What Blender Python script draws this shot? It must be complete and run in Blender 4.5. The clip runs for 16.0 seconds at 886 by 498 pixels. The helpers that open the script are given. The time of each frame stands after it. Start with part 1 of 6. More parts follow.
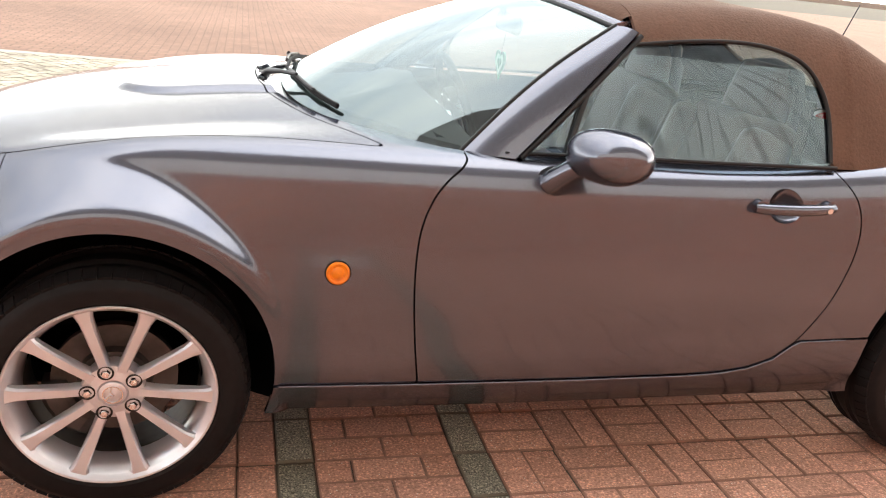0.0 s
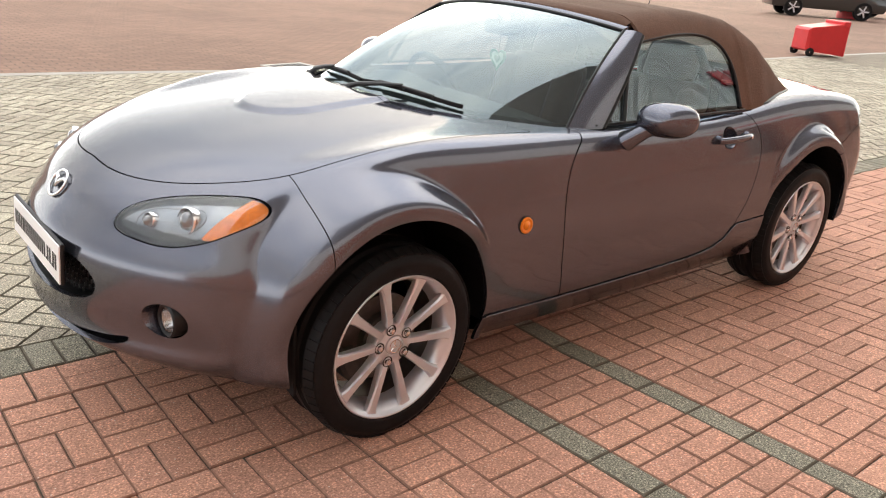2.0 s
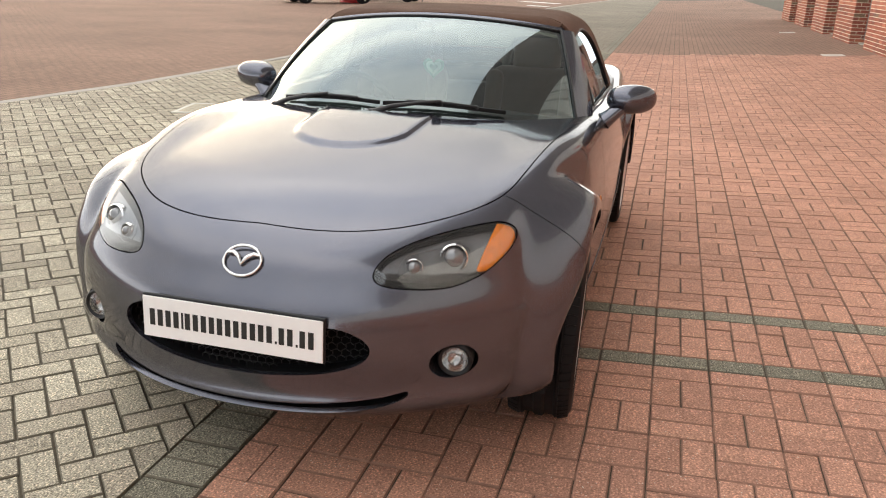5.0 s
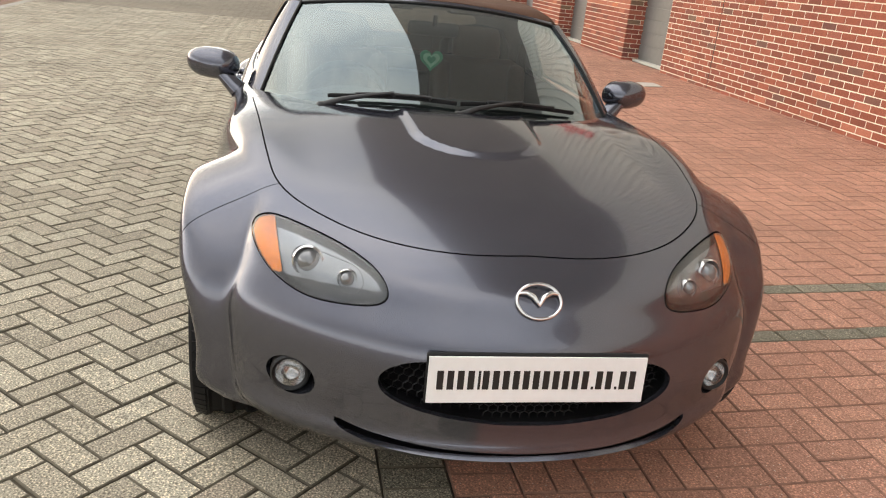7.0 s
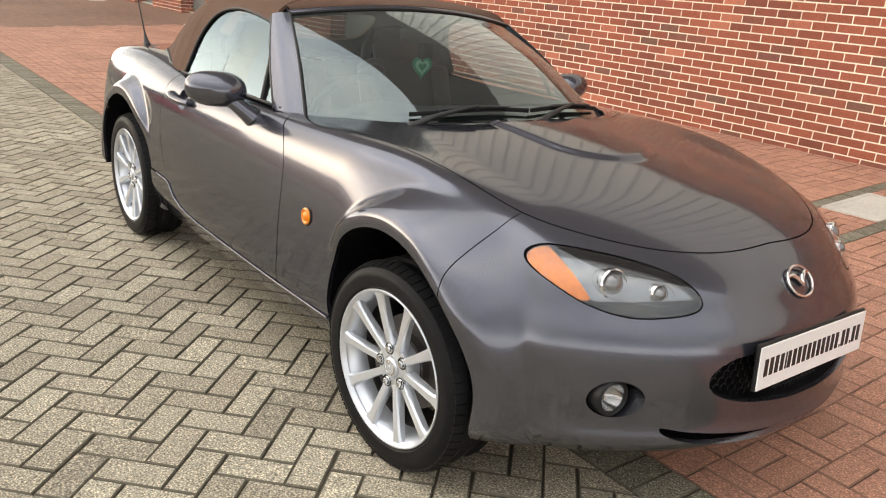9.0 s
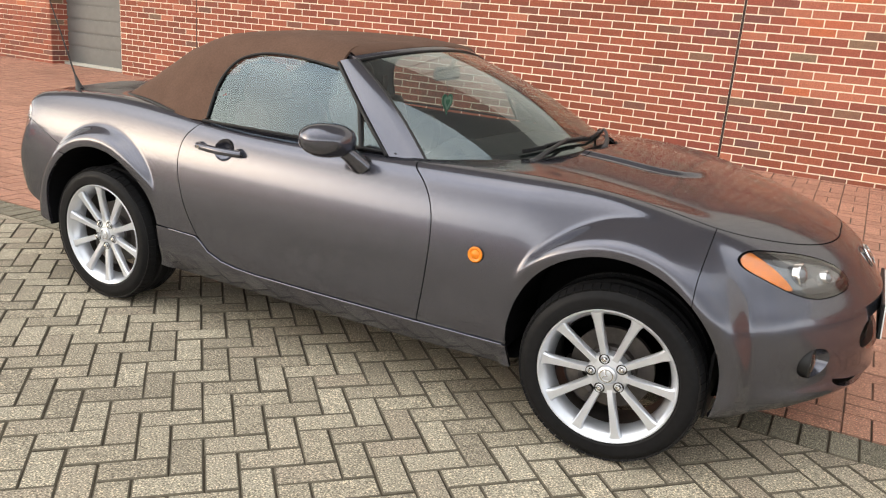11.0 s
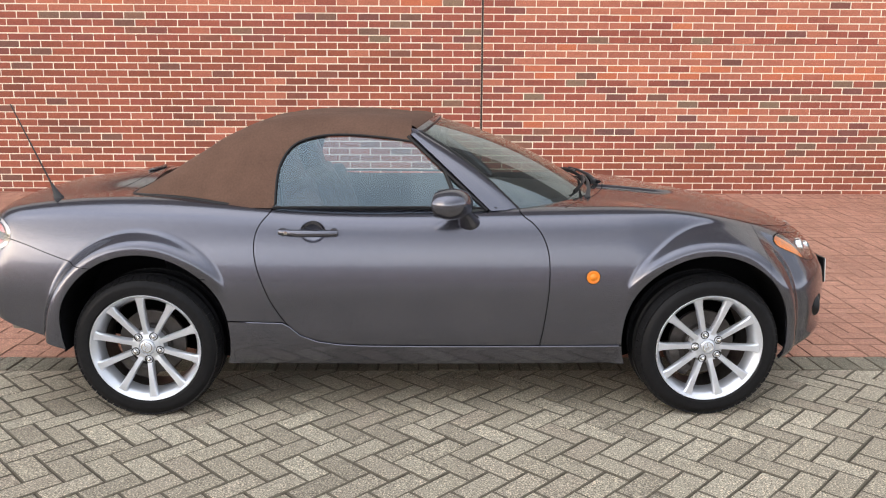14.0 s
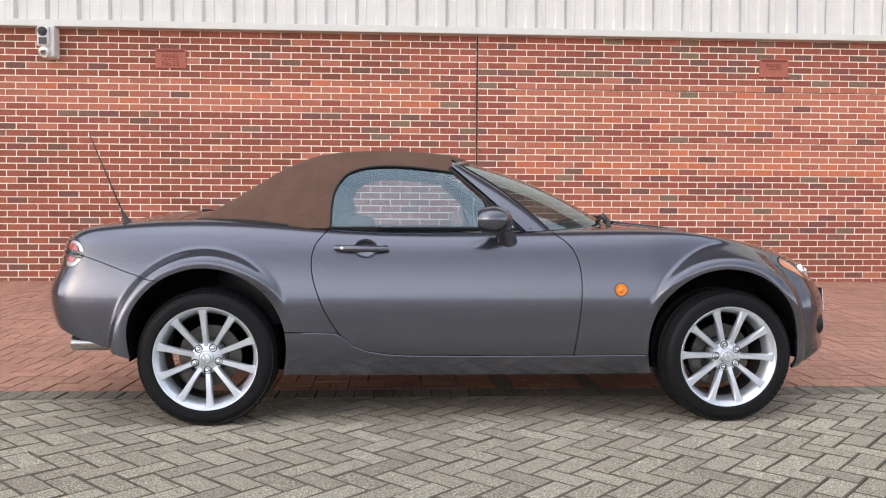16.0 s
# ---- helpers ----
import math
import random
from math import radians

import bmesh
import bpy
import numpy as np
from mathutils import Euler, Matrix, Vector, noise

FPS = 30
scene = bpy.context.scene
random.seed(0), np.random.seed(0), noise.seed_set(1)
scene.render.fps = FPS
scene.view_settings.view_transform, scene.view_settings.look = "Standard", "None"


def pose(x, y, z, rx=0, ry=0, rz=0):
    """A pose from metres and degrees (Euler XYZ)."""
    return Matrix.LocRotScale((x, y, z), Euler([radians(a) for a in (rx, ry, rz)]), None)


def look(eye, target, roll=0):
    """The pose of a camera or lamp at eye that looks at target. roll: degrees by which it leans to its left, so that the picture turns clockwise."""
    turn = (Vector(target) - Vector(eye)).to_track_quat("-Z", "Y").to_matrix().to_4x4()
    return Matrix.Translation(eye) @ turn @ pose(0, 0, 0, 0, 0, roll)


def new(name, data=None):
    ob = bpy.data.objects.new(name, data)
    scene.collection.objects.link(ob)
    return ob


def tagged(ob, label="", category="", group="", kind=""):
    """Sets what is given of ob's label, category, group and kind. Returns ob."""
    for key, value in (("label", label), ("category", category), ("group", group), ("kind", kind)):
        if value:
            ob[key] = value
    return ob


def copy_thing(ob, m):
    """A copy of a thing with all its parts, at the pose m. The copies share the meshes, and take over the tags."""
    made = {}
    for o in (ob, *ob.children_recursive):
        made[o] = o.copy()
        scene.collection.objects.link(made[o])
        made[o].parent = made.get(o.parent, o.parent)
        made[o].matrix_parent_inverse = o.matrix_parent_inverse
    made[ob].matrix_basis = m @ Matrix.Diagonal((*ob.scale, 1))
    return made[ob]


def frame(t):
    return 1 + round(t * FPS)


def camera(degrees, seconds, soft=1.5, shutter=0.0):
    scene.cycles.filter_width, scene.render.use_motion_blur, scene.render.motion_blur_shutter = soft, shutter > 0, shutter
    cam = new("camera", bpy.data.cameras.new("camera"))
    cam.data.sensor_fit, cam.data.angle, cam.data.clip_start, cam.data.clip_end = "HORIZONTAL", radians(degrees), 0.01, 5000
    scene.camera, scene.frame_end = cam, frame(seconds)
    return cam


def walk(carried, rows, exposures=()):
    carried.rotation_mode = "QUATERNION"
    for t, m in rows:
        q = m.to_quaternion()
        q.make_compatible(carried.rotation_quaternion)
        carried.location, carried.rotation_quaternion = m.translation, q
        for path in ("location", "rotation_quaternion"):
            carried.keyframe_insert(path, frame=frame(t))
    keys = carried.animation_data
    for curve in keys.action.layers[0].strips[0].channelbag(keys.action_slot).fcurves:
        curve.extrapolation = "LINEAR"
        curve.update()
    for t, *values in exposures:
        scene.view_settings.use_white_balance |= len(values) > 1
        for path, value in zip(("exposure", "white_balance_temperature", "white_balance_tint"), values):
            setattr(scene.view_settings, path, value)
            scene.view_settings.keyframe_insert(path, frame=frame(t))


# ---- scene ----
cam = camera(58.6, 16.0, soft=1.1)
PATH = [
    (0, (0.888, 2.482, 1.286), (0.39, 0.671, 0.598), 6.2),
    (0.5, (1.285, 2.583, 1.312), (0.48, 0.9, 0.594), 7.6),
    (1, (1.651, 2.568, 1.355), (0.66, 1.009, 0.588), 5.7),
    (1.5, (2.016, 2.522, 1.376), (0.919, 1.026, 0.629), 5.0),
    (2, (2.415, 2.487, 1.391), (1.203, 1.059, 0.689), 4.4),
    (2.5, (2.742, 2.351, 1.392), (1.393, 1.04, 0.712), 3.1),
    (3, (3.048, 2.194, 1.386), (1.556, 1.035, 0.728), 2.9),
    (3.5, (3.325, 2.004, 1.385), (1.731, 0.973, 0.755), 2.3),
    (3.7, (3.389, 1.894, 1.37), (1.764, 0.907, 0.749), 1.7),
    (5.8, (3.625, 0.372, 1.4), (1.75, 0.287, 0.708), 4.0),
    (6, (3.629, 0.198, 1.398), (1.754, 0.213, 0.703), 4.5),
    (6.5, (3.564, -0.196, 1.376), (1.698, 0.003, 0.683), 5.1),
    (7, (3.453, -0.591, 1.373), (1.613, -0.192, 0.698), 6.2),
    (7.5, (3.33, -0.973, 1.363), (1.562, -0.312, 0.702), 6.4),
    (8, (3.128, -1.294, 1.328), (1.445, -0.428, 0.681), 6.5),
    (8.5, (2.967, -1.641, 1.32), (1.39, -0.593, 0.676), 5.7),
    (9, (2.791, -1.974, 1.317), (1.311, -0.787, 0.686), 5.1),
    (9.2, (2.685, -2.109, 1.317), (1.249, -0.864, 0.691), 5.0),
    (11.3, (1.571, -3.296, 1.359), (0.805, -1.531, 0.815), 4.2),
    (11.5, (1.46, -3.387, 1.359), (0.76, -1.589, 0.832), 3.6),
    (12, (1.152, -3.57, 1.351), (0.568, -1.717, 0.874), 2.1),
    (12.5, (0.849, -3.77, 1.36), (0.42, -1.865, 0.926), 2.4),
    (13, (0.552, -3.91, 1.353), (0.305, -1.971, 0.927), 2.6),
    (13.5, (0.269, -3.931, 1.341), (0.167, -1.977, 0.925), 1.9),
    (14, (0.005, -3.961, 1.357), (0.038, -2.002, 0.955), 0.3),
    (14.5, (-0.13, -4.139, 1.357), (-0.036, -2.169, 1.022), 0.0),
    (15, (-0.248, -4.322, 1.353), (-0.159, -2.341, 1.091), 0.3),
    (15.5, (-0.317, -4.345, 1.202), (-0.233, -2.354, 1.026), -0.0),
    (16, (-0.321, -4.317, 0.905), (-0.211, -2.322, 0.833), 0.3),
]
walk(cam, [(t, look(eye, target, roll)) for t, eye, target, roll in PATH],
     exposures=[(0.0, 1.80, 6700, 10), (0.5, 1.60, 6700, 10), (1.0, 1.46, 6700, 10), (2.0, 1.18, 6700, 10), (3.5, 0.90, 6800, 10), (6.0, 0.77, 6850, 10), (9.0, 0.80, 7000, 10), (12.5, 0.78, 6600, 11), (14.5, 0.69, 6200, 13), (16.0, 0.60, 6050, 13)])

# ---- world and light: an overcast afternoon ----
world = bpy.data.worlds.new("overcast")
scene.world = world
world.use_nodes = True
wn, wl = world.node_tree.nodes, world.node_tree.links
wn.clear()
w_out = wn.new("ShaderNodeOutputWorld")
w_bg = wn.new("ShaderNodeBackground")
w_sky = wn.new("ShaderNodeTexSky")
w_sky.sky_type, w_sky.sun_disc = "NISHITA", False
w_sky.sun_elevation, w_sky.sun_rotation = radians(15), radians(232)
w_sky.dust_density, w_sky.air_density = 4.0, 1.0
# a layer of cloud over the blue
w_co = wn.new("ShaderNodeTexCoord")
w_map = wn.new("ShaderNodeMapping")
w_map.inputs["Scale"].default_value = (1.0, 1.0, 2.6)
w_noise = wn.new("ShaderNodeTexNoise")
w_noise.inputs["Scale"].default_value, w_noise.inputs["Detail"].default_value = 2.4, 7.0
w_noise.inputs["Roughness"].default_value = 0.55
w_ramp = wn.new("ShaderNodeValToRGB")
w_ramp.color_ramp.elements[0].position, w_ramp.color_ramp.elements[0].color = 0.32, (5.2, 5.7, 6.4, 1)
w_ramp.color_ramp.elements[1].position, w_ramp.color_ramp.elements[1].color = 0.68, (9.2, 9.2, 9.0, 1)
w_mix = wn.new("ShaderNodeMixRGB")
w_mix.inputs["Fac"].default_value = 0.86
wl.new(w_co.outputs["Generated"], w_map.inputs["Vector"])
wl.new(w_map.outputs["Vector"], w_noise.inputs["Vector"])
wl.new(w_noise.outputs["Fac"], w_ramp.inputs["Fac"])
wl.new(w_sky.outputs["Color"], w_mix.inputs["Color1"])
wl.new(w_ramp.outputs["Color"], w_mix.inputs["Color2"])
w_sep = wn.new("ShaderNodeSeparateXYZ")
wl.new(w_co.outputs["Generated"], w_sep.inputs["Vector"])
# thick cloud, brightest overhead, with a clearer band along the horizon
w_up = wn.new("ShaderNodeFloatCurve")
w_curve = w_up.mapping.curves[0]
w_curve.points[0].location, w_curve.points[-1].location = (0.0, 0.98), (1.0, 0.92)
for px, py in ((0.10, 0.84), (0.22, 0.46), (0.36, 0.35), (0.6, 0.58)):
    w_curve.points.new(px, py)
w_up.mapping.update()
w_gain = wn.new("ShaderNodeMath")
w_gain.operation, w_gain.inputs[1].default_value = "MULTIPLY", 1.58
wl.new(w_sep.outputs["Z"], w_up.inputs["Value"])
wl.new(w_up.outputs["Value"], w_gain.inputs[0])
w_dim = wn.new("ShaderNodeVectorMath")
w_dim.operation = "SCALE"
wl.new(w_mix.outputs["Color"], w_dim.inputs[0])
# the veiled sun brightens the cloud round it
SUN_WAY = (-0.76, -0.60, 0.25)
w_near = wn.new("ShaderNodeVectorMath")
w_near.operation = "DOT_PRODUCT"
w_near.inputs[1].default_value = SUN_WAY
w_pos = wn.new("ShaderNodeMath")
w_pos.operation, w_pos.inputs[1].default_value = "MAXIMUM", 0.0
w_pow = wn.new("ShaderNodeMath")
w_pow.operation, w_pow.inputs[1].default_value = "POWER", 4.0
w_glow = wn.new("ShaderNodeMath")
w_glow.operation, w_glow.inputs[1].default_value, w_glow.inputs[2].default_value = "MULTIPLY_ADD", 1.0, 1.0
w_both = wn.new("ShaderNodeMath")
w_both.operation = "MULTIPLY"
wl.new(w_co.outputs["Generated"], w_near.inputs[0])
wl.new(w_near.outputs["Value"], w_pos.inputs[0])
wl.new(w_pos.outputs[0], w_pow.inputs[0])
wl.new(w_pow.outputs[0], w_glow.inputs[0])
wl.new(w_gain.outputs[0], w_both.inputs[0])
wl.new(w_glow.outputs[0], w_both.inputs[1])
wl.new(w_both.outputs[0], w_dim.inputs["Scale"])
wl.new(w_dim.outputs["Vector"], w_bg.inputs["Color"])
w_bg.inputs["Strength"].default_value = 0.13
wl.new(w_bg.outputs["Background"], w_out.inputs["Surface"])

sun = new("sun", bpy.data.lights.new("sun", "SUN"))
sun.data.energy, sun.data.angle, sun.data.color = 0.4, radians(150), (1.0, 0.94, 0.86)
sun.matrix_world = look(tuple(20 * q for q in SUN_WAY), (0, 0, 0))


# ---- materials ----
def nodes_of(name):
    m = bpy.data.materials.new(name)
    m.use_nodes = True
    return m, m.node_tree.nodes, m.node_tree.links, m.node_tree.nodes["Principled BSDF"]


def ramp_node(n, stops):
    r = n.new("ShaderNodeValToRGB")
    while len(r.color_ramp.elements) < len(stops):
        r.color_ramp.elements.new(0.5)
    for e, (p, c) in zip(r.color_ramp.elements, stops):
        e.position, e.color = p, (*c, 1)
    return r


def plain(name, colour, rough=0.5, metal=0.0, coat=0.0, grain=0.0, scale=60.0, bump=0.0, spec=0.5):
    """One colour with fine grain: large and small variation, and relief."""
    m, n, l, b = nodes_of(name)
    b.inputs["Roughness"].default_value, b.inputs["Metallic"].default_value = rough, metal
    b.inputs["Coat Weight"].default_value = coat
    b.inputs["Specular IOR Level"].default_value = spec
    if grain or bump:
        co = n.new("ShaderNodeTexCoord")
        t = n.new("ShaderNodeTexNoise")
        t.inputs["Scale"].default_value, t.inputs["Detail"].default_value = scale, 6
        big = n.new("ShaderNodeTexNoise")
        big.inputs["Scale"].default_value, big.inputs["Detail"].default_value = scale * 0.07, 4
        l.new(co.outputs["Object"], t.inputs["Vector"])
        l.new(co.outputs["Object"], big.inputs["Vector"])
        add = n.new("ShaderNodeMath")
        add.operation = "ADD"
        l.new(t.outputs["Fac"], add.inputs[0])
        l.new(big.outputs["Fac"], add.inputs[1])
        half = n.new("ShaderNodeMath")
        half.operation = "MULTIPLY"
        half.inputs[1].default_value = 0.5
        l.new(add.outputs[0], half.inputs[0])
        lo = tuple(max(0.0, c * (1 - grain)) for c in colour)
        hi = tuple(min(1.0, c * (1 + grain)) for c in colour)
        r = ramp_node(n, [(0.3, lo), (0.7, hi)])
        l.new(half.outputs[0], r.inputs["Fac"])
        l.new(r.outputs["Color"], b.inputs["Base Color"])
        if bump:
            bp = n.new("ShaderNodeBump")
            bp.inputs["Strength"].default_value, bp.inputs["Distance"].default_value = bump, 0.004
            l.new(t.outputs["Fac"], bp.inputs["Height"])
            l.new(bp.outputs["Normal"], b.inputs["Normal"])
    else:
        b.inputs["Base Color"].default_value = (*colour, 1)
    return m


def masonry(name, stops, per, speck=0.35, speck_scale=260.0, stain=0.25, rough=0.85, bump=0.5, pale=(0.75, 0.7, 0.62), grit=0.0):
    """Fired or pressed blocks: colour by block, speckled aggregate, soft stains. per: 'object' or 'island'."""
    m, n, l, b = nodes_of(name)
    geo = n.new("ShaderNodeNewGeometry")
    info = n.new("ShaderNodeObjectInfo")
    r = ramp_node(n, stops)
    l.new(geo.outputs["Random Per Island"] if per == "island" else info.outputs["Random"], r.inputs["Fac"])
    big = n.new("ShaderNodeTexNoise")
    big.inputs["Scale"].default_value, big.inputs["Detail"].default_value = 0.9, 5
    mid = n.new("ShaderNodeTexNoise")
    mid.inputs["Scale"].default_value, mid.inputs["Detail"].default_value = 28, 6
    fine = n.new("ShaderNodeTexNoise")
    fine.inputs["Scale"].default_value, fine.inputs["Detail"].default_value = speck_scale, 2
    for t in (big, mid, fine):
        l.new(geo.outputs["Position"], t.inputs["Vector"])
    grey = ramp_node(n, [(0.3, (1 - stain,) * 3), (0.72, (1 + stain,) * 3)])
    addn = n.new("ShaderNodeMath")
    addn.operation, addn.inputs[1].default_value = "MULTIPLY_ADD", 0.45
    l.new(mid.outputs["Fac"], addn.inputs[0])
    mulb = n.new("ShaderNodeMath")
    mulb.operation, mulb.inputs[1].default_value = "MULTIPLY", 0.55
    l.new(big.outputs["Fac"], mulb.inputs[0])
    l.new(mulb.outputs[0], addn.inputs[2])
    l.new(addn.outputs[0], grey.inputs["Fac"])
    mul = n.new("ShaderNodeMixRGB")
    mul.blend_type, mul.inputs["Fac"].default_value = "MULTIPLY", 1.0
    l.new(r.outputs["Color"], mul.inputs["Color1"])
    l.new(grey.outputs["Color"], mul.inputs["Color2"])
    sp = ramp_node(n, [(0.37, (0.25, 0.22, 0.2)), (0.46, (1, 1, 1)), (0.56, (1, 1, 1)), (0.65, tuple(1 + 2.2 * p for p in pale))])
    l.new(fine.outputs["Fac"], sp.inputs["Fac"])
    mul2 = n.new("ShaderNodeMixRGB")
    mul2.blend_type, mul2.inputs["Fac"].default_value = "MULTIPLY", speck
    l.new(mul.outputs["Color"], mul2.inputs["Color1"])
    l.new(sp.outputs["Color"], mul2.inputs["Color2"])
    base = mul2.outputs["Color"]
    if grit:
        vo = n.new("ShaderNodeTexVoronoi")
        vo.inputs["Scale"].default_value = 85
        l.new(geo.outputs["Position"], vo.inputs["Vector"])
        near_pt = ramp_node(n, [(0.10, (1, 1, 1)), (0.2, (0, 0, 0))])
        l.new(vo.outputs["Distance"], near_pt.inputs["Fac"])
        few = ramp_node(n, [(1 - grit, (0, 0, 0)), (1 - grit + 0.02, (1, 1, 1))])
        l.new(vo.outputs["Color"], few.inputs["Fac"])
        where = n.new("ShaderNodeMath")
        where.operation = "MULTIPLY"
        l.new(near_pt.outputs["Color"], where.inputs[0])
        l.new(few.outputs["Color"], where.inputs[1])
        mx = n.new("ShaderNodeMixRGB")
        mx.inputs["Color2"].default_value = (0.72, 0.66, 0.56, 1)
        l.new(where.outputs[0], mx.inputs["Fac"])
        l.new(base, mx.inputs["Color1"])
        base = mx.outputs["Color"]
    l.new(base, b.inputs["Base Color"])
    b.inputs["Roughness"].default_value = rough
    b.inputs["Specular IOR Level"].default_value = 0.3
    bp = n.new("ShaderNodeBump")
    bp.inputs["Strength"].default_value, bp.inputs["Distance"].default_value = bump, 0.003
    mixh = n.new("ShaderNodeMath")
    mixh.operation = "ADD"
    l.new(mid.outputs["Fac"], mixh.inputs[0])
    l.new(fine.outputs["Fac"], mixh.inputs[1])
    l.new(mixh.outputs[0], bp.inputs["Height"])
    l.new(bp.outputs["Normal"], b.inputs["Normal"])
    return m


GREY_STOPS = [(0.0, (0.270, 0.239, 0.187)), (0.4, (0.343, 0.307, 0.239)), (0.75, (0.395, 0.359, 0.283)), (1.0, (0.307, 0.265, 0.208))]
RED_STOPS = [(0.0, (0.374, 0.198, 0.141)), (0.35, (0.429, 0.226, 0.163)), (0.7, (0.462, 0.248, 0.176)), (1.0, (0.396, 0.204, 0.143))]
EDGE_STOPS = [(0.0, (0.16, 0.15, 0.115)), (0.5, (0.19, 0.18, 0.14)), (1.0, (0.22, 0.205, 0.16))]
WALL_STOPS = [(0.0, (0.211, 0.072, 0.048)), (0.3, (0.305, 0.095, 0.057)), (0.65, (0.353, 0.113, 0.070)), (0.9, (0.263, 0.084, 0.057)), (1.0, (0.184, 0.098, 0.074))]
MIX_STOPS = [(0.0, (0.181, 0.076, 0.061)), (0.1, (0.23, 0.158, 0.107)), (0.17, (0.267, 0.086, 0.061)), (0.55, (0.351, 0.107, 0.071)), (0.82, (0.279, 0.083, 0.061)), (1.0, (0.181, 0.088, 0.076))]
PALE_STOPS = [(0.0, (0.401, 0.138, 0.091)), (0.5, (0.48, 0.176, 0.11)), (0.85, (0.428, 0.155, 0.1)), (1.0, (0.323, 0.111, 0.077))]
ORANGE_STOPS = [(0.0, (0.506, 0.155, 0.079)), (0.6, (0.575, 0.192, 0.098)), (0.9, (0.483, 0.148, 0.084)), (1.0, (0.196, 0.081, 0.065))]

GREY_PAVER, GREY_PAVER_I = (masonry("grey_paver_" + p, GREY_STOPS, p, speck=0.72, speck_scale=165, grit=0.4) for p in ("object", "island"))
RED_PAVER, RED_PAVER_I = (masonry("red_paver_" + p, RED_STOPS, p, speck=0.42, speck_scale=150, grit=0.3) for p in ("object", "island"))
EDGE_PAVER, EDGE_PAVER_I = (masonry("edge_paver_" + p, EDGE_STOPS, p, speck=0.8, speck_scale=200, grit=0.22) for p in ("object", "island"))
WALL_BRICK, WALL_BRICK_I = (masonry("wall_brick_" + p, WALL_STOPS, p, speck=0.25, stain=0.16) for p in ("object", "island"))
MIX_BRICK, MIX_BRICK_I = (masonry("mixed_brick_" + p, MIX_STOPS, p, speck=0.25, stain=0.16) for p in ("object", "island"))
PALE_BRICK, PALE_BRICK_I = (masonry("pale_brick_" + p, PALE_STOPS, p, speck=0.25, stain=0.14) for p in ("object", "island"))
ORANGE_BRICK, ORANGE_BRICK_I = (masonry("orange_brick_" + p, ORANGE_STOPS, p, speck=0.25, stain=0.12) for p in ("object", "island"))
MORTAR = plain("mortar", (0.90, 0.78, 0.63), 0.95, grain=0.2, scale=80, bump=0.4)
DARK_MORTAR = plain("movement_joint", (0.05, 0.035, 0.03), 0.9, grain=0.3, scale=80)
JOINT_SAND = plain("joint_sand", (0.070, 0.057, 0.038), 0.95, grain=0.35, scale=40, bump=0.5)
CLADDING = plain("cream_cladding", (0.70, 0.69, 0.65), 0.42, grain=0.06, scale=9)
CLAD_TRIM = plain("cladding_trim", (0.66, 0.65, 0.60), 0.4, grain=0.05, scale=12)
SHUTTER = plain("grey_shutter", (0.17, 0.17, 0.165), 0.5, grain=0.12, scale=14)
CONCRETE = plain("concrete", (0.55, 0.53, 0.48), 0.85, grain=0.2, scale=40, bump=0.4)
# darker colour for the chamfers and sides of the blocks
GREY_EDGE = plain("dark_grey_edge", (0.13, 0.112, 0.082), 0.95, grain=0.4, scale=45, bump=0.4)
RED_EDGE = plain("dark_red_edge", (0.27, 0.145, 0.104), 0.95, grain=0.4, scale=45, bump=0.4)
CHANNEL = plain("channel_concrete", (0.33, 0.31, 0.27), 0.85, grain=0.25, scale=30, bump=0.4)
IRON = plain("cast_iron", (0.10, 0.095, 0.09), 0.6, metal=0.6, grain=0.35, scale=50, bump=0.4)
WHITE_PAINT = plain("white_line_paint", (0.78, 0.77, 0.73), 0.7, grain=0.12, scale=50)
RED_PLASTIC = plain("red_plastic", (0.62, 0.025, 0.03), 0.4, grain=0.1, scale=8)
BLACK_RUBBER = plain("black_rubber", (0.015, 0.015, 0.016), 0.75, grain=0.3, scale=60, spec=0.2)
PLAQUE = plain("terracotta_plaque", (0.40, 0.13, 0.085), 0.8, grain=0.15, scale=60, bump=0.3)
PLAQUE_INK = plain("plaque_lettering", (0.20, 0.055, 0.04), 0.85, grain=0.1, scale=60)
WHITE_PLASTIC = plain("white_plastic", (0.72, 0.71, 0.68), 0.4, grain=0.06, scale=20)
BLACK_PLASTIC = plain("black_plastic", (0.022, 0.022, 0.024), 0.5, grain=0.2, scale=90, bump=0.15)
RED_SIGN = plain("red_sign", (0.6, 0.03, 0.04), 0.4, grain=0.05, scale=10)
POST_PAINT = plain("post_paint", (0.62, 0.61, 0.58), 0.5, grain=0.1, scale=20)
SOFFIT = plain("grey_soffit", (0.20, 0.19, 0.19), 0.8, grain=0.2, scale=6)
# toned like the paving so the added fence blends in
FENCE_MAT = plain("fence", (0.25, 0.175, 0.135), 0.9, grain=0.25, scale=3)


# ---- mesh helpers ----
def mesh_of(name, verts, faces, mats, idx=None, normals=None, smooth=False):
    me = bpy.data.meshes.new(name)
    me.from_pydata([tuple(v) for v in verts], [], [tuple(f) for f in faces])
    for m in (mats if isinstance(mats, (list, tuple)) else [mats]):
        me.materials.append(m)
    if idx is not None:
        me.polygons.foreach_set("material_index", idx)
    if smooth or normals is not None:
        me.polygons.foreach_set("use_smooth", [True] * len(me.polygons))
    if normals is not None:
        me.normals_split_custom_set_from_vertices([tuple(v) for v in normals])
    me.update()
    return me


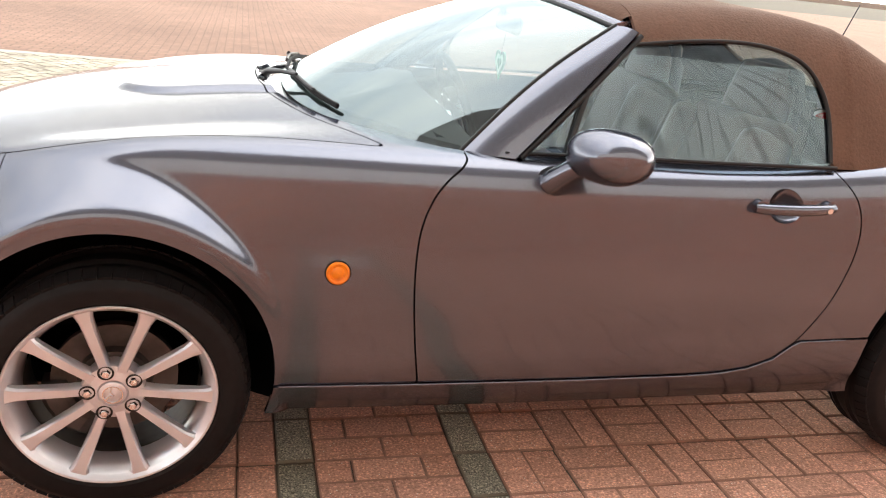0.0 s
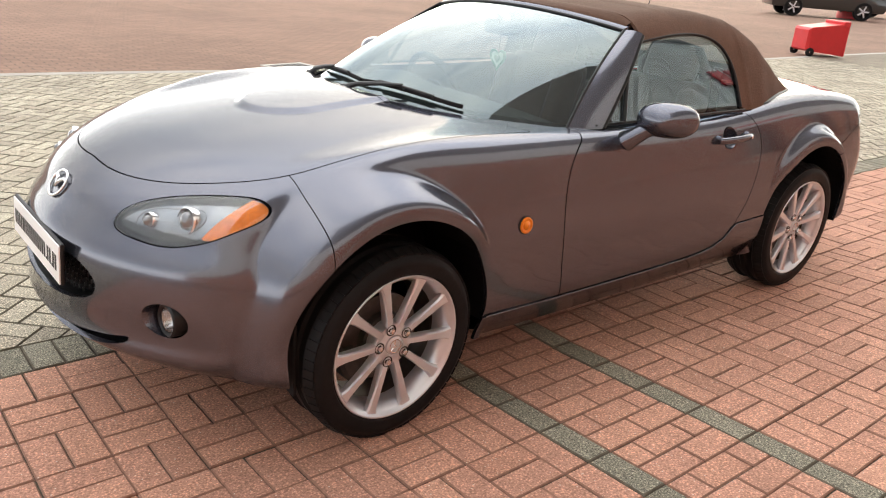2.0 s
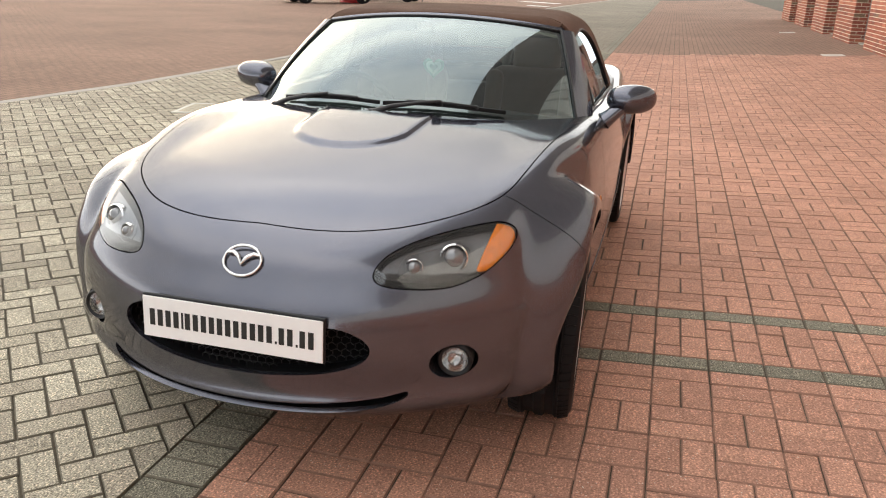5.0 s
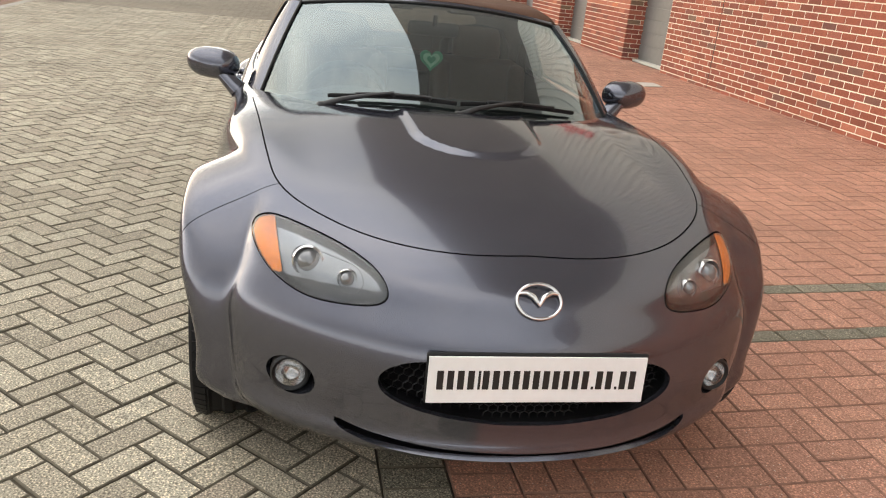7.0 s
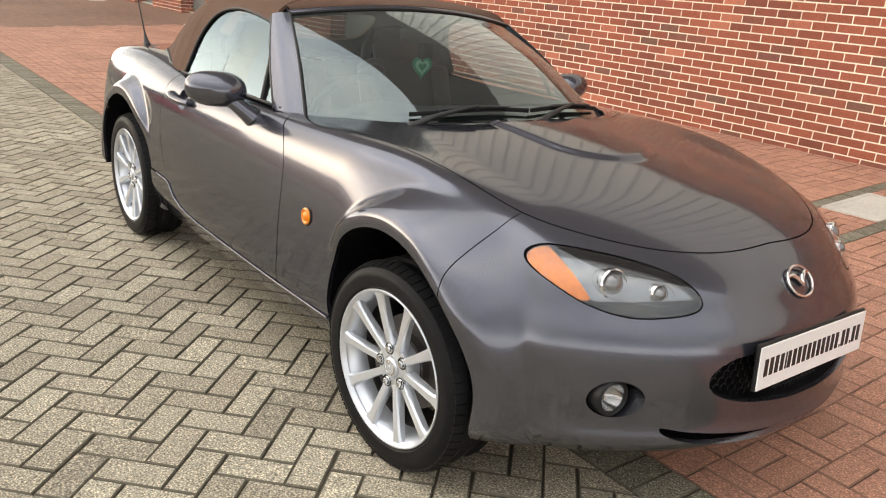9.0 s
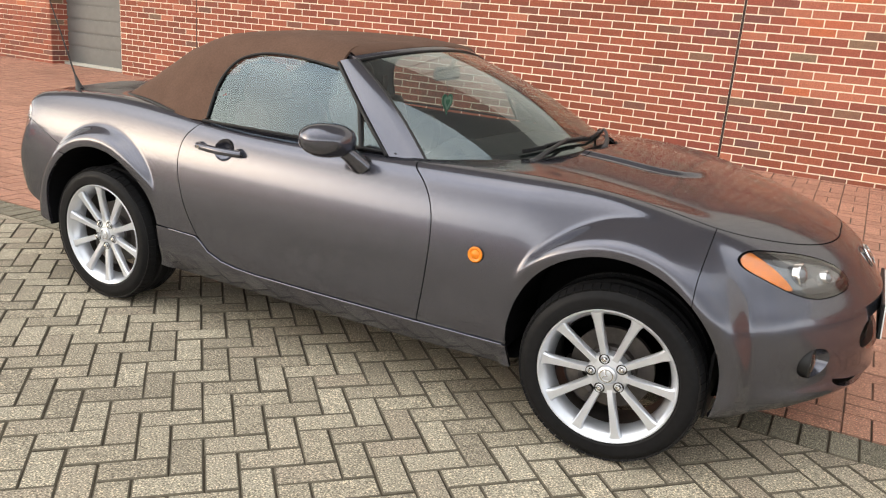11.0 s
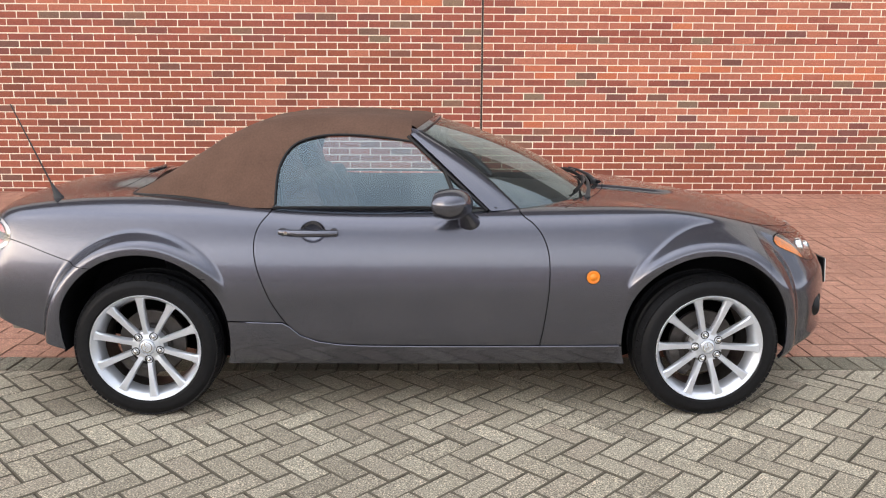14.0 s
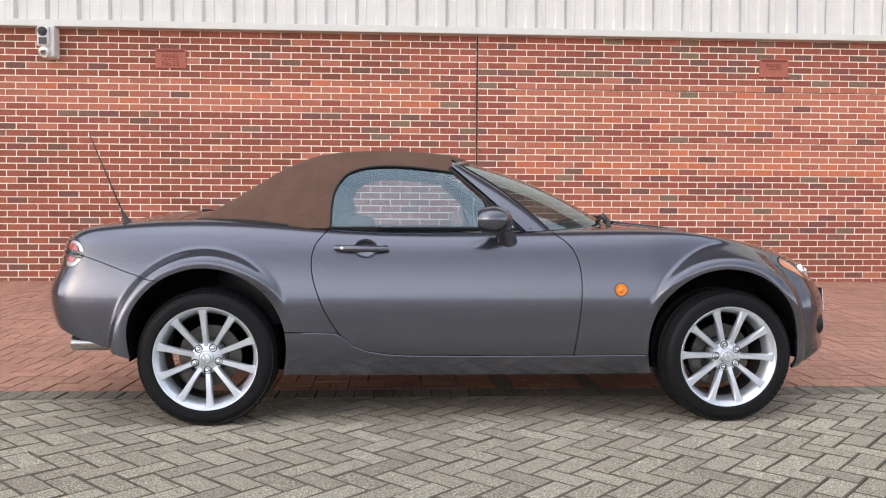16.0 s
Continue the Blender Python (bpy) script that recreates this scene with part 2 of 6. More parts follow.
def part(name, bm, material, parent=None, label="", smooth=None):
    """Links a bmesh as one mesh object under a thing or part. smooth: the angle in degrees below which edges are shaded round."""
    me = bpy.data.meshes.new(name)
    bm.normal_update()
    if smooth:
        for f in bm.faces:
            f.smooth = True
        for e in bm.edges:
            e.smooth = not (len(e.link_faces) == 2 and e.calc_face_angle(0) > radians(smooth))
    bm.to_mesh(me)
    bm.free()
    me.materials.append(material)
    ob = new(name, me)
    ob.parent = parent
    if label:
        ob["label"] = label
    return ob


def thing(name, label, category, group="", kind="", at=None):
    ob = new(name)
    if at is not None:
        ob.matrix_basis = at
    return tagged(ob, label, category, group, kind)


def box_bm(lo, hi, bevel=0.0, bm=None, m=None):
    bm = bm or bmesh.new()
    size = [b - a for a, b in zip(lo, hi)]
    mid = [(a + b) / 2 for a, b in zip(lo, hi)]
    mat = Matrix.Translation(mid) @ Matrix.Diagonal((*size, 1))
    if m is not None:
        mat = m @ mat
    r = bmesh.ops.create_cube(bm, size=1, matrix=mat)
    if bevel:
        es = {e for v in r["verts"] for e in v.link_edges}
        bmesh.ops.bevel(bm, geom=list(es), offset=bevel, segments=2, profile=0.5, affect="EDGES")
    return bm


def lathe_bm(profile, seg=48, m=None, bm=None, closed=False):
    """Turns (radius, height) about z."""
    bm = bm or bmesh.new()
    m = m or Matrix.Identity(4)
    rings = []
    for r, h in profile:
        rings.append([bm.verts.new(m @ Vector((r * math.cos(2 * math.pi * i / seg), r * math.sin(2 * math.pi * i / seg), h))) for i in range(seg)])
    pairs = list(zip(rings, rings[1:])) + ([(rings[-1], rings[0])] if closed else [])
    for a, b in pairs:
        for i in range(seg):
            j = (i + 1) % seg
            bm.faces.new((a[i], a[j], b[j], b[i]))
    return bm


def tube_bm(points, radius, seg=8, bm=None, taper=None, flat=1.0):
    """A round bar along points."""
    bm = bm or bmesh.new()
    pts = [Vector(p) for p in points]
    rings = []
    for i, p in enumerate(pts):
        d = (pts[min(i + 1, len(pts) - 1)] - pts[max(i - 1, 0)]).normalized()
        up = Vector((0, 0, 1)) if abs(d.z) < 0.95 else Vector((1, 0, 0))
        a = d.cross(up).normalized()
        b = a.cross(d)
        r = radius * (taper[i] if taper else 1)
        rings.append([bm.verts.new(p + r * (math.cos(t) * a + flat * math.sin(t) * b)) for t in (2 * math.pi * k / seg for k in range(seg))])
    for ra, rb in zip(rings, rings[1:]):
        for i in range(seg):
            bm.faces.new((ra[i], ra[(i + 1) % seg], rb[(i + 1) % seg], rb[i]))
    bm.faces.new(rings[0][::-1])
    bm.faces.new(rings[-1])
    return bm


def ground_z(x, y):
    """The paving falls gently from the building to the lane."""
    t = min(max((y - 0.75) / 4.05, 0.0), 1.0)
    return 0.205 * t if y < 4.8 else 0.205


# ---- ground and paving ----
WALL_Y = 4.77
LANE_NEAR = -0.296      # the grey lane between two red fields
EDGE_NEAR = -0.101


def ground_sheet():
    xs = [-320, -120, -60, -30, -12, -4, 0, 4, 8, 14, 30, 80, 320]
    ys = [-320, -120, -60, -30, -12, -6, -3, -0.3, 0.3, 0.75, 1.6, 2.4, 3.2, 4.0, 4.8, 6, 30, 120, 320]
    verts = [(x, y, ground_z(x, y) - 0.0070) for x in xs for y in ys]
    m = len(ys)
    faces = [(i * m + j, (i + 1) * m + j, (i + 1) * m + j + 1, i * m + j + 1) for i in range(len(xs) - 1) for j in range(m - 1)]
    return tagged(new("ground", mesh_of("ground", verts, faces, JOINT_SAND, smooth=True)), "dark sandy bed under the block paving", "ground", kind="structure")


def far_paving_material(name, stops, angle):
    """Small blocks seen from far: rows of pavers in the surface."""
    m, n, l, b = nodes_of(name)
    geo = n.new("ShaderNodeNewGeometry")
    mp = n.new("ShaderNodeMapping")
    mp.inputs["Rotation"].default_value = (0, 0, radians(angle))
    br = n.new("ShaderNodeTexBrick")
    br.inputs["Scale"].default_value = 1.0
    br.inputs["Brick Width"].default_value, br.inputs["Row Height"].default_value = 0.2, 0.1
    br.inputs["Mortar Size"].default_value = 0.006
    br.inputs["Color1"].default_value = (*stops[0][1], 1)
    br.inputs["Color2"].default_value = (*stops[2][1], 1)
    br.inputs["Mortar"].default_value = (0.11, 0.085, 0.065, 1)
    big = n.new("ShaderNodeTexNoise")
    big.inputs["Scale"].default_value, big.inputs["Detail"].default_value = 0.35, 6
    g = ramp_node(n, [(0.3, (0.85,) * 3), (0.7, (1.12,) * 3)])
    mul = n.new("ShaderNodeMixRGB")
    mul.blend_type, mul.inputs["Fac"].default_value = "MULTIPLY", 1
    l.new(geo.outputs["Position"], mp.inputs["Vector"])
    l.new(mp.outputs["Vector"], br.inputs["Vector"])
    l.new(geo.outputs["Position"], big.inputs["Vector"])
    l.new(big.outputs["Fac"], g.inputs["Fac"])
    l.new(br.outputs["Color"], mul.inputs["Color1"])
    l.new(g.outputs["Color"], mul.inputs["Color2"])
    l.new(mul.outputs["Color"], b.inputs["Base Color"])
    b.inputs["Roughness"].default_value = 0.9
    b.inputs["Specular IOR Level"].default_value = 0.15
    return m


FAR_RED = far_paving_material("far_red_paving", [(0, (0.228, 0.140, 0.104)), (0.35, (0.251, 0.153, 0.113)), (0.7, (0.270, 0.166, 0.123))], 0)
FAR_GREY = far_paving_material("far_grey_paving", [(0, (0.205, 0.177, 0.140)), (0.4, (0.233, 0.205, 0.158)), (0.75, (0.251, 0.223, 0.174))], 45)
FAR_EDGE = far_paving_material("far_edging", [(0, (0.19, 0.175, 0.135)), (0.5, (0.205, 0.19, 0.15)), (1, (0.22, 0.2, 0.16))], 0)


def lane_far(x):
    """The far edge of the lane, which bends."""
    return float(np.interp(x, [-120, -60, -40, -23, -15, -9, -5, -2, 1, 8, 30], [0.0, -3.0, -4.5, -5.2, -5.25, -5.05, -5.25, -5.7, -6.0, -6.5, -8]))


def far_fields():
    # grey lane and red fields beyond the blocks that are built one by one
    def strip(name, rows, mat, label):
        verts = [p for r in rows for p in r]
        faces = [(2 * i, 2 * i + 1, 2 * i + 3, 2 * i + 2) for i in range(len(rows) - 1)]
        tagged(new(name, mesh_of(name, verts, faces, mat)), label, "paving", kind="structure")
    xs = [-120, -60, -40, -30, -25, -20, -16, -13]
    strip("road", [((x, lane_far(x), -0.001), (x, LANE_NEAR - 0.0 * x, -0.001)) for x in xs], FAR_GREY, "grey block-paved lane running away")
    strip("road_end", [((x, lane_far(x), -0.001), (x, LANE_NEAR, -0.001)) for x in (6.3, 12, 20, 30)], FAR_GREY, "grey block-paved lane running on")
    strip("kerb_band_far", [((x, LANE_NEAR, 0.0), (x, EDGE_NEAR, 0.0)) for x in (-60, -13)], FAR_EDGE, "grey edging band running away")
    strip("pavement_end", [((6.3, EDGE_NEAR, -0.001), (6.3, 0.75, -0.001)), ((30, EDGE_NEAR, -0.001), (30, 0.75, -0.001))], FAR_RED, "red block paving running on")
    strip("pavement_end_slope", [((6.3, 0.75, -0.001), (6.3, 4.8, 0.203)), ((30, 0.75, -0.001), (30, 4.8, 0.203))], FAR_RED, "red block paving rising to the building line")
    strip("pavement_far_red", [((x, -60, -0.002), (x, lane_far(x) - 0.10, -0.002)) for x in [-120, -60, -40, -30, -25, -20, -16, -13, -10, -7, -5, -3, 0, 9, 30]], FAR_RED, "red block-paved yard beyond the lane")
    strip("pavement_building", [((-60, EDGE_NEAR, 0.0), (-60, 0.75, 0.0)), ((-13, EDGE_NEAR, 0.0), (-13, 0.75, 0.0))], FAR_RED, "red block paving along the building")
    strip("pavement_building_slope", [((-60, 0.75, 0.0), (-60, 5.6, 0.205 * 4.85 / 4.05)), ((-13, 0.75, 0.0), (-13, 5.6, 0.205 * 4.85 / 4.05))], FAR_RED, "red block paving rising to the building")


def paver_shape(lx, ly, h=0.024, c=0.0042):
    """A block with a chamfered top, centred."""
    a, b = lx / 2, ly / 2
    v = [(sx * a, sy * b, -h) for sx, sy in ((-1, -1), (1, -1), (1, 1), (-1, 1))]
    v += [(sx * a, sy * b, -c) for sx, sy in ((-1, -1), (1, -1), (1, 1), (-1, 1))]
    v += [(sx * (a - c), sy * (b - c), 0) for sx, sy in ((-1, -1), (1, -1), (1, 1), (-1, 1))]
    f = [(8, 9, 10, 11)]
    for k in (0, 4):
        f += [(k + i, k + (i + 1) % 4, k + 4 + (i + 1) % 4, k + 4 + i) for i in range(4)]
    return np.array(v), f


def clip_poly(poly, lines):
    """Trims a convex ring of points to the side a x + b y + c > 0 of each line."""
    for a, b, c in lines:
        out = []
        for (px, py), (qx, qy) in zip(poly, poly[1:] + poly[:1]):
            u, v = a * px + b * py + c, a * qx + b * qy + c
            if u > 0:
                out.append((px, py))
            if (u > 0) != (v > 0):
                t = u / (u - v)
                out.append((px + t * (qx - px), py + t * (qy - py)))
        poly = out
        if len(poly) < 3:
            return []
    return poly


def area(poly):
    return 0.5 * abs(sum(p[0] * q[1] - q[0] * p[1] for p, q in zip(poly, poly[1:] + poly[:1])))


def lay(parent, name, slots, mat_object, mat_island, gap, near, stuff_label, lines_at=None, edge_mat=None):
    """slots: (x, y, length, width, turn in degrees). Those in near become parts, the rest one joined mesh; lines_at gives
    the edges to which a block is cut."""
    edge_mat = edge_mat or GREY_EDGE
    shared = {}
    V, F, D, k = [], [], [], 0
    for x, y, lx, ly, turn in slots:
        jx, jy, jz, jr = random.uniform(-0.0015, 0.0015), random.uniform(-0.0015, 0.0015), random.uniform(-0.0025, 0.0015), random.uniform(-0.5, 0.5)
        slope = math.atan((ground_z(x, y + 0.05) - ground_z(x, y - 0.05)) / 0.1)
        m = Matrix.Translation((x + jx, y + jy, ground_z(x, y) + jz)) @ Matrix.Rotation(slope, 4, "X") @ Matrix.Rotation(radians(turn + jr), 4, "Z") @ Matrix.Rotation(random.uniform(-0.006, 0.006), 4, "X")
        a, b = (lx - gap) / 2, (ly - gap) / 2
        ring = [(m @ Vector((sx * a, sy * b, 0))).to_2d().to_tuple() for sx, sy in ((-1, -1), (1, -1), (1, 1), (-1, 1))]
        lines = lines_at(x, y) if lines_at else []
        if lines:
            cutting = [q for q in lines if any(q[0] * px + q[1] * py + q[2] <= 0 for px, py in ring)]
            if cutting:
                ring = clip_poly(ring, cutting)
                if len(ring) < 3 or area(ring) < 0.0012:
                    continue
                n = len(ring)
                cx, cy = sum(p[0] for p in ring) / n, sum(p[1] for p in ring) / n
                z = ground_z(cx, cy) + jz
                low = [(px, py, ground_z(px, py) + jz - 0.02) for px, py in ring]
                mid = [(px, py, ground_z(px, py) + jz - 0.0045) for px, py in ring]
                top = [(px + (cx - px) * 0.06, py + (cy - py) * 0.06, ground_z(px, py) + jz) for px, py in ring]
                V.append(np.array(low + mid + top))
                F.append(tuple(k + 2 * n + i for i in range(n)))
                for e in (0, n):
                    F += [(k + e + i, k + e + (i + 1) % n, k + e + n + (i + 1) % n, k + e + n + i) for i in range(n)]
                D += [0] + [1] * (2 * n)
                k += 3 * n
                continue
        if near(x, y):
            key = (round(lx, 3), round(ly, 3))
            if key not in shared:
                v, f = paver_shape(lx - gap, ly - gap)
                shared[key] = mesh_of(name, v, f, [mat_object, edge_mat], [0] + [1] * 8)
            ob = new(name, shared[key])
            ob.matrix_basis = m
            ob.parent = parent
        else:
            v, f = paver_shape(lx - gap, ly - gap)
            w = v @ np.array(m.to_3x3()).T + np.array(m.translation)
            V.append(w)
            F += [tuple(i + k for i in q) for q in f]
            D += [0] + [1] * 8
            k += len(v)
    if V:
        ob = new(name + "_field", mesh_of(name + "_field", np.concatenate(V), F, [mat_island, edge_mat], D))
        ob.parent = parent
        tagged(ob, stuff_label, kind="stuff")


def herringbone(x0, x1, y0, y1, turn, ox=0.0, oy=0.0, hand=1):
    """Slots of 200 x 100 mm blocks in herringbone, turned as a whole."""
    c, s = math.cos(radians(turn)), math.sin(radians(turn))
    r = int(max(abs(x0), abs(x1), abs(y0), abs(y1)) * 1.5 / 0.1) + 4
    out = []
    for i in range(-r, r):
        for j in range(-r, r):
            k = (i - j) % 4
            if k == 0:
                u, v, a = i + 1.0, j + 0.5, 0
            elif k == 3:
                u, v, a = i + 0.5, j + 1.0, 90
            else:
                continue
            u, v, a = u * 0.1, hand * v * 0.1, a
            x, y = ox + c * u - s * v, oy + s * u + c * v
            if x0 < x < x1 and y0 < y < y1:
                out.append((x, y, 0.2, 0.1, turn + a))
    return out


STRIPS = (0.738, 0.254)                 # the two grey bay lines across the red paving


def basket_weave(x0, x1, y1):
    """Slots of 200 x 100 mm blocks in pairs, turned pair by pair, with straight joints along x; stretchers between the bay lines."""
    out = []
    lo, hi = STRIPS[1] - 0.05, STRIPS[0] + 0.05
    for c in range(int((y1 + 0.10) / 0.2) + 1):
        yc = -0.10 + 0.2 * c + 0.1

        def pair(x, s, lengthwise):
            if lengthwise:
                out.extend(((x + s * 0.1, yc - 0.05, 0.2, 0.1, 0), (x + s * 0.1, yc + 0.05, 0.2, 0.1, 0)))
            else:
                out.extend(((x + s * 0.05, yc, 0.2, 0.1, 90), (x + s * 0.15, yc, 0.2, 0.1, 90)))
        x, k = lo, c
        while x > x0:
            pair(x, -1, k % 2 == 1)
            x, k = x - 0.2, k + 1
        out.append((hi + 0.05, yc, 0.2, 0.1, 90))
        x, k = hi + 0.1, c
        while x < x1:
            pair(x, 1, k % 2 == 0)
            x, k = x + 0.2, k + 1
        w = (hi - lo - 0.2) / 4
        for h, y in ((0, yc - 0.05), (1, yc + 0.05)):
            for a, b in (((0, 2), (2, 4)) if h else ((0, 1), (1, 3), (3, 4))):
                out.append((lo + 0.1 + w * (a + b) / 2, y, w * (b - a), 0.1, 0))
    return out


def paving():
    random.seed(5)
    grey = thing("road_paving", "grey concrete block paving laid in diagonal herringbone", "paving", kind="structure")
    slots = [q for q in herringbone(-13, 6.5, -6.3, LANE_NEAR + 0.11, 45, -0.065, -0.065, -1) if q[1] > lane_far(q[0]) - 0.1]

    def lane_lines(x, y):
        if y > LANE_NEAR - 0.15:
            return [(0, -1, LANE_NEAR - 0.004)]
        if y < lane_far(x) + 0.2:
            d = (lane_far(x + 0.05) - lane_far(x - 0.05)) / 0.1
            return [(-d, 1, d * x - lane_far(x) - 0.005)]
        return []
    lay(grey, "paver", slots, GREY_PAVER, GREY_PAVER_I, 0.0042, lambda x, y: -1.35 < x < 1.9 and -2.12 < y < -0.3, "weathered grey paving blocks in herringbone", lane_lines)
    red = thing("pavement", "red block paving in basket weave with grey bay lines", "paving", kind="structure")

    def bay_lines(x, y):
        return [(0, 1, -EDGE_NEAR - 0.003)] if y < 0.1 else []
    slots = basket_weave(-13, 6.5, WALL_Y + 0.05)
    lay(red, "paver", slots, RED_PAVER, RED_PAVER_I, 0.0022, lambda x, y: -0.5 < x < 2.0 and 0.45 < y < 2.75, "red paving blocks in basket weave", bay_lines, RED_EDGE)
    lines = [(s, EDGE_NEAR + 0.1 + 0.2 * k, 0.1, 0.2, 0) for s in STRIPS for k in range(24)]
    lay(red, "line_paver", lines, EDGE_PAVER, EDGE_PAVER_I, 0.004, lambda x, y: True, "")
    edge = thing("kerb_band", "dark grey edging blocks between the red and the grey paving", "edging", kind="structure")
    band = [(-13 + 0.1 * k, (LANE_NEAR + EDGE_NEAR) / 2, 0.1, 0.195, 0) for k in range(195)]
    lay(edge, "edging_block", band, EDGE_PAVER, EDGE_PAVER_I, 0.0038, lambda x, y: -1.5 < x < 2.6, "dark grey edging blocks")
    # pale channel line along the far side of the lane
    far = thing("channel_line", "grey concrete channel along the far edge of the lane", "edging", kind="structure")
    V, F = [], []
    xs = [-120, -60, -40, -30, -25, -20, -16, -13, -10, -7, -5, -3, 0, 3, 9, 30]
    for x in xs:
        y = lane_far(x)
        V += [(x, y - 0.14, 0.001), (x, y, 0.001), (x, y, -0.02), (x, y - 0.14, -0.02)]
    for i in range(len(xs) - 1):
        for k in range(4):
            F.append((4 * i + k, 4 * i + 4 + k, 4 * i + 4 + (k + 1) % 4, 4 * i + (k + 1) % 4))
    ob = new("channel", mesh_of("channel", V, F, CHANNEL))
    ob.parent = far


# ---- the building ----
COURSE, BRICK_L = 0.075, 0.225
# past x = 5.8 the wall is unseen, added to darken the nose
WALL_X0, WALL_X1 = -7.63, 24.0
CLAD_Z = 3.02


def brick_shape(l, h, d=0.012, c=0.0025):
    a, b = l / 2, h / 2
    v = [(sx * a, d, sz * b) for sx, sz in ((-1, -1), (1, -1), (1, 1), (-1, 1))]
    v += [(sx * a, c, sz * b) for sx, sz in ((-1, -1), (1, -1), (1, 1), (-1, 1))]
    v += [(sx * (a - c), 0, sz * (b - c)) for sx, sz in ((-1, -1), (1, -1), (1, 1), (-1, 1))]
    f = [(8, 9, 10, 11)]
    for k in (0, 4):
        f += [(k + i, k + (i + 1) % 4, k + 4 + (i + 1) % 4, k + 4 + i) for i in range(4)]
    return np.array(v), f


def brick_zone(x, z):
    """Which of the four brick mixes lies where: panels of paler brick between darker bands."""
    if z > 2.48:
        return 1 if x > 0.2 else 0
    if 0.12 < x < 1.0:
        return 1
    if x >= 1.0:
        if z > 1.97:
            return 2
        if z > 1.83:
            return 1
        if z > 1.62:
            return 2
        if z > 1.46:
            return 3
        if z > 1.16:
            return 1
        if z > 0.93:
            return 2
        return 1 if z > 0.70 else 0
    if z > 2.15:
        return 2
    if z > 1.82:
        return 1
    return 0


def brick_field(parent, x0, x1, z0, z1, y, near=None, axis=0, zone=None):
    """Running bond, facing -y (axis 0) or facing +x (axis 1, x0..x1 run along y)."""
    mats_i = [WALL_BRICK_I, MIX_BRICK_I, PALE_BRICK_I, ORANGE_BRICK_I]
    mats_o = [WALL_BRICK, MIX_BRICK, PALE_BRICK, ORANGE_BRICK]
    V, F, idx, k, shared = [], [], [], 0, {}
    row = 0
    z = z0
    while z < z1 - 0.03:
        h = min(COURSE, z1 - z)
        x = x0 - (BRICK_L / 2 if row % 2 else 0)
        while x < x1 - 0.01:
            a, b = max(x, x0), min(x + BRICK_L, x1)
            x += BRICK_L
            if b - a < 0.04:
                continue
            gx, gz = 0.0105, 0.0105
            l, hh = b - a - gx, h - gz
            cx, cz = (a + b) / 2, z + h / 2
            q = (zone or brick_zone)(cx, cz)
            stray = random.random()
            if stray < (0.04, 0.0, 0.10, 0.08)[q]:
                q = 1
            elif stray > (0.96, 0.93, 0.95, 0.60)[q]:
                q = (2, 2, 3, 2)[q]
            jit = random.uniform(-0.002, 0.002)
            v, f = brick_shape(l, hh)
            if axis == 0:
                off = np.array((cx, y + jit, cz))
            else:
                v = np.stack([-v[:, 1], v[:, 0], v[:, 2]], 1)
                off = np.array((y + jit, cx, cz))
            if near and near(cx, cz):
                key = (round(l, 3), round(hh, 3), q)
                if key not in shared:
                    shared[key] = mesh_of("brick", v, f, mats_o[q])
                ob = new("brick", shared[key])
                ob.location = off
                ob.parent = parent
            else:
                V.append(v + off)
                F += [tuple(i + k for i in g) for g in f]
                idx += [q] * len(f)
                k += len(v)
        z += COURSE
        row += 1
    ob = new("brickwork", mesh_of("brickwork", np.concatenate(V), F, mats_i, idx))
    ob.parent = parent
    tagged(ob, "red facing bricks in running bond", kind="stuff")


def solid(name, lo, hi, mat, parent=None, bevel=0.0):
    return part(name, box_bm(lo, hi, bevel), mat, parent)


def cladding(parent, x0, x1, z0, z1, y):
    """Ribbed sheet: trapezoid ribs, 0.34 m apart."""
    pts, x = [], x0
    while x < x1:
        pts += [(x, 0.012), (x + 0.006, 0.012), (x + 0.008, 0.0), (x + 0.075, 0.0), (x + 0.082, -0.008), (x + 0.096, -0.008), (x + 0.103, 0.0), (x + 0.195, 0.0), (x + 0.218, -0.036), (x + 0.308, -0.036), (x + 0.335, 0.012)]
        x += 0.34
    V = [(px, y + d, z) for z in (z0, z1) for px, d in pts]
    n = len(pts)
    F = [(i, i + 1, n + i + 1, n + i) for i in range(n - 1)]
    ob = new("sheet", mesh_of("sheet", V, F, CLADDING))
    ob.parent = parent


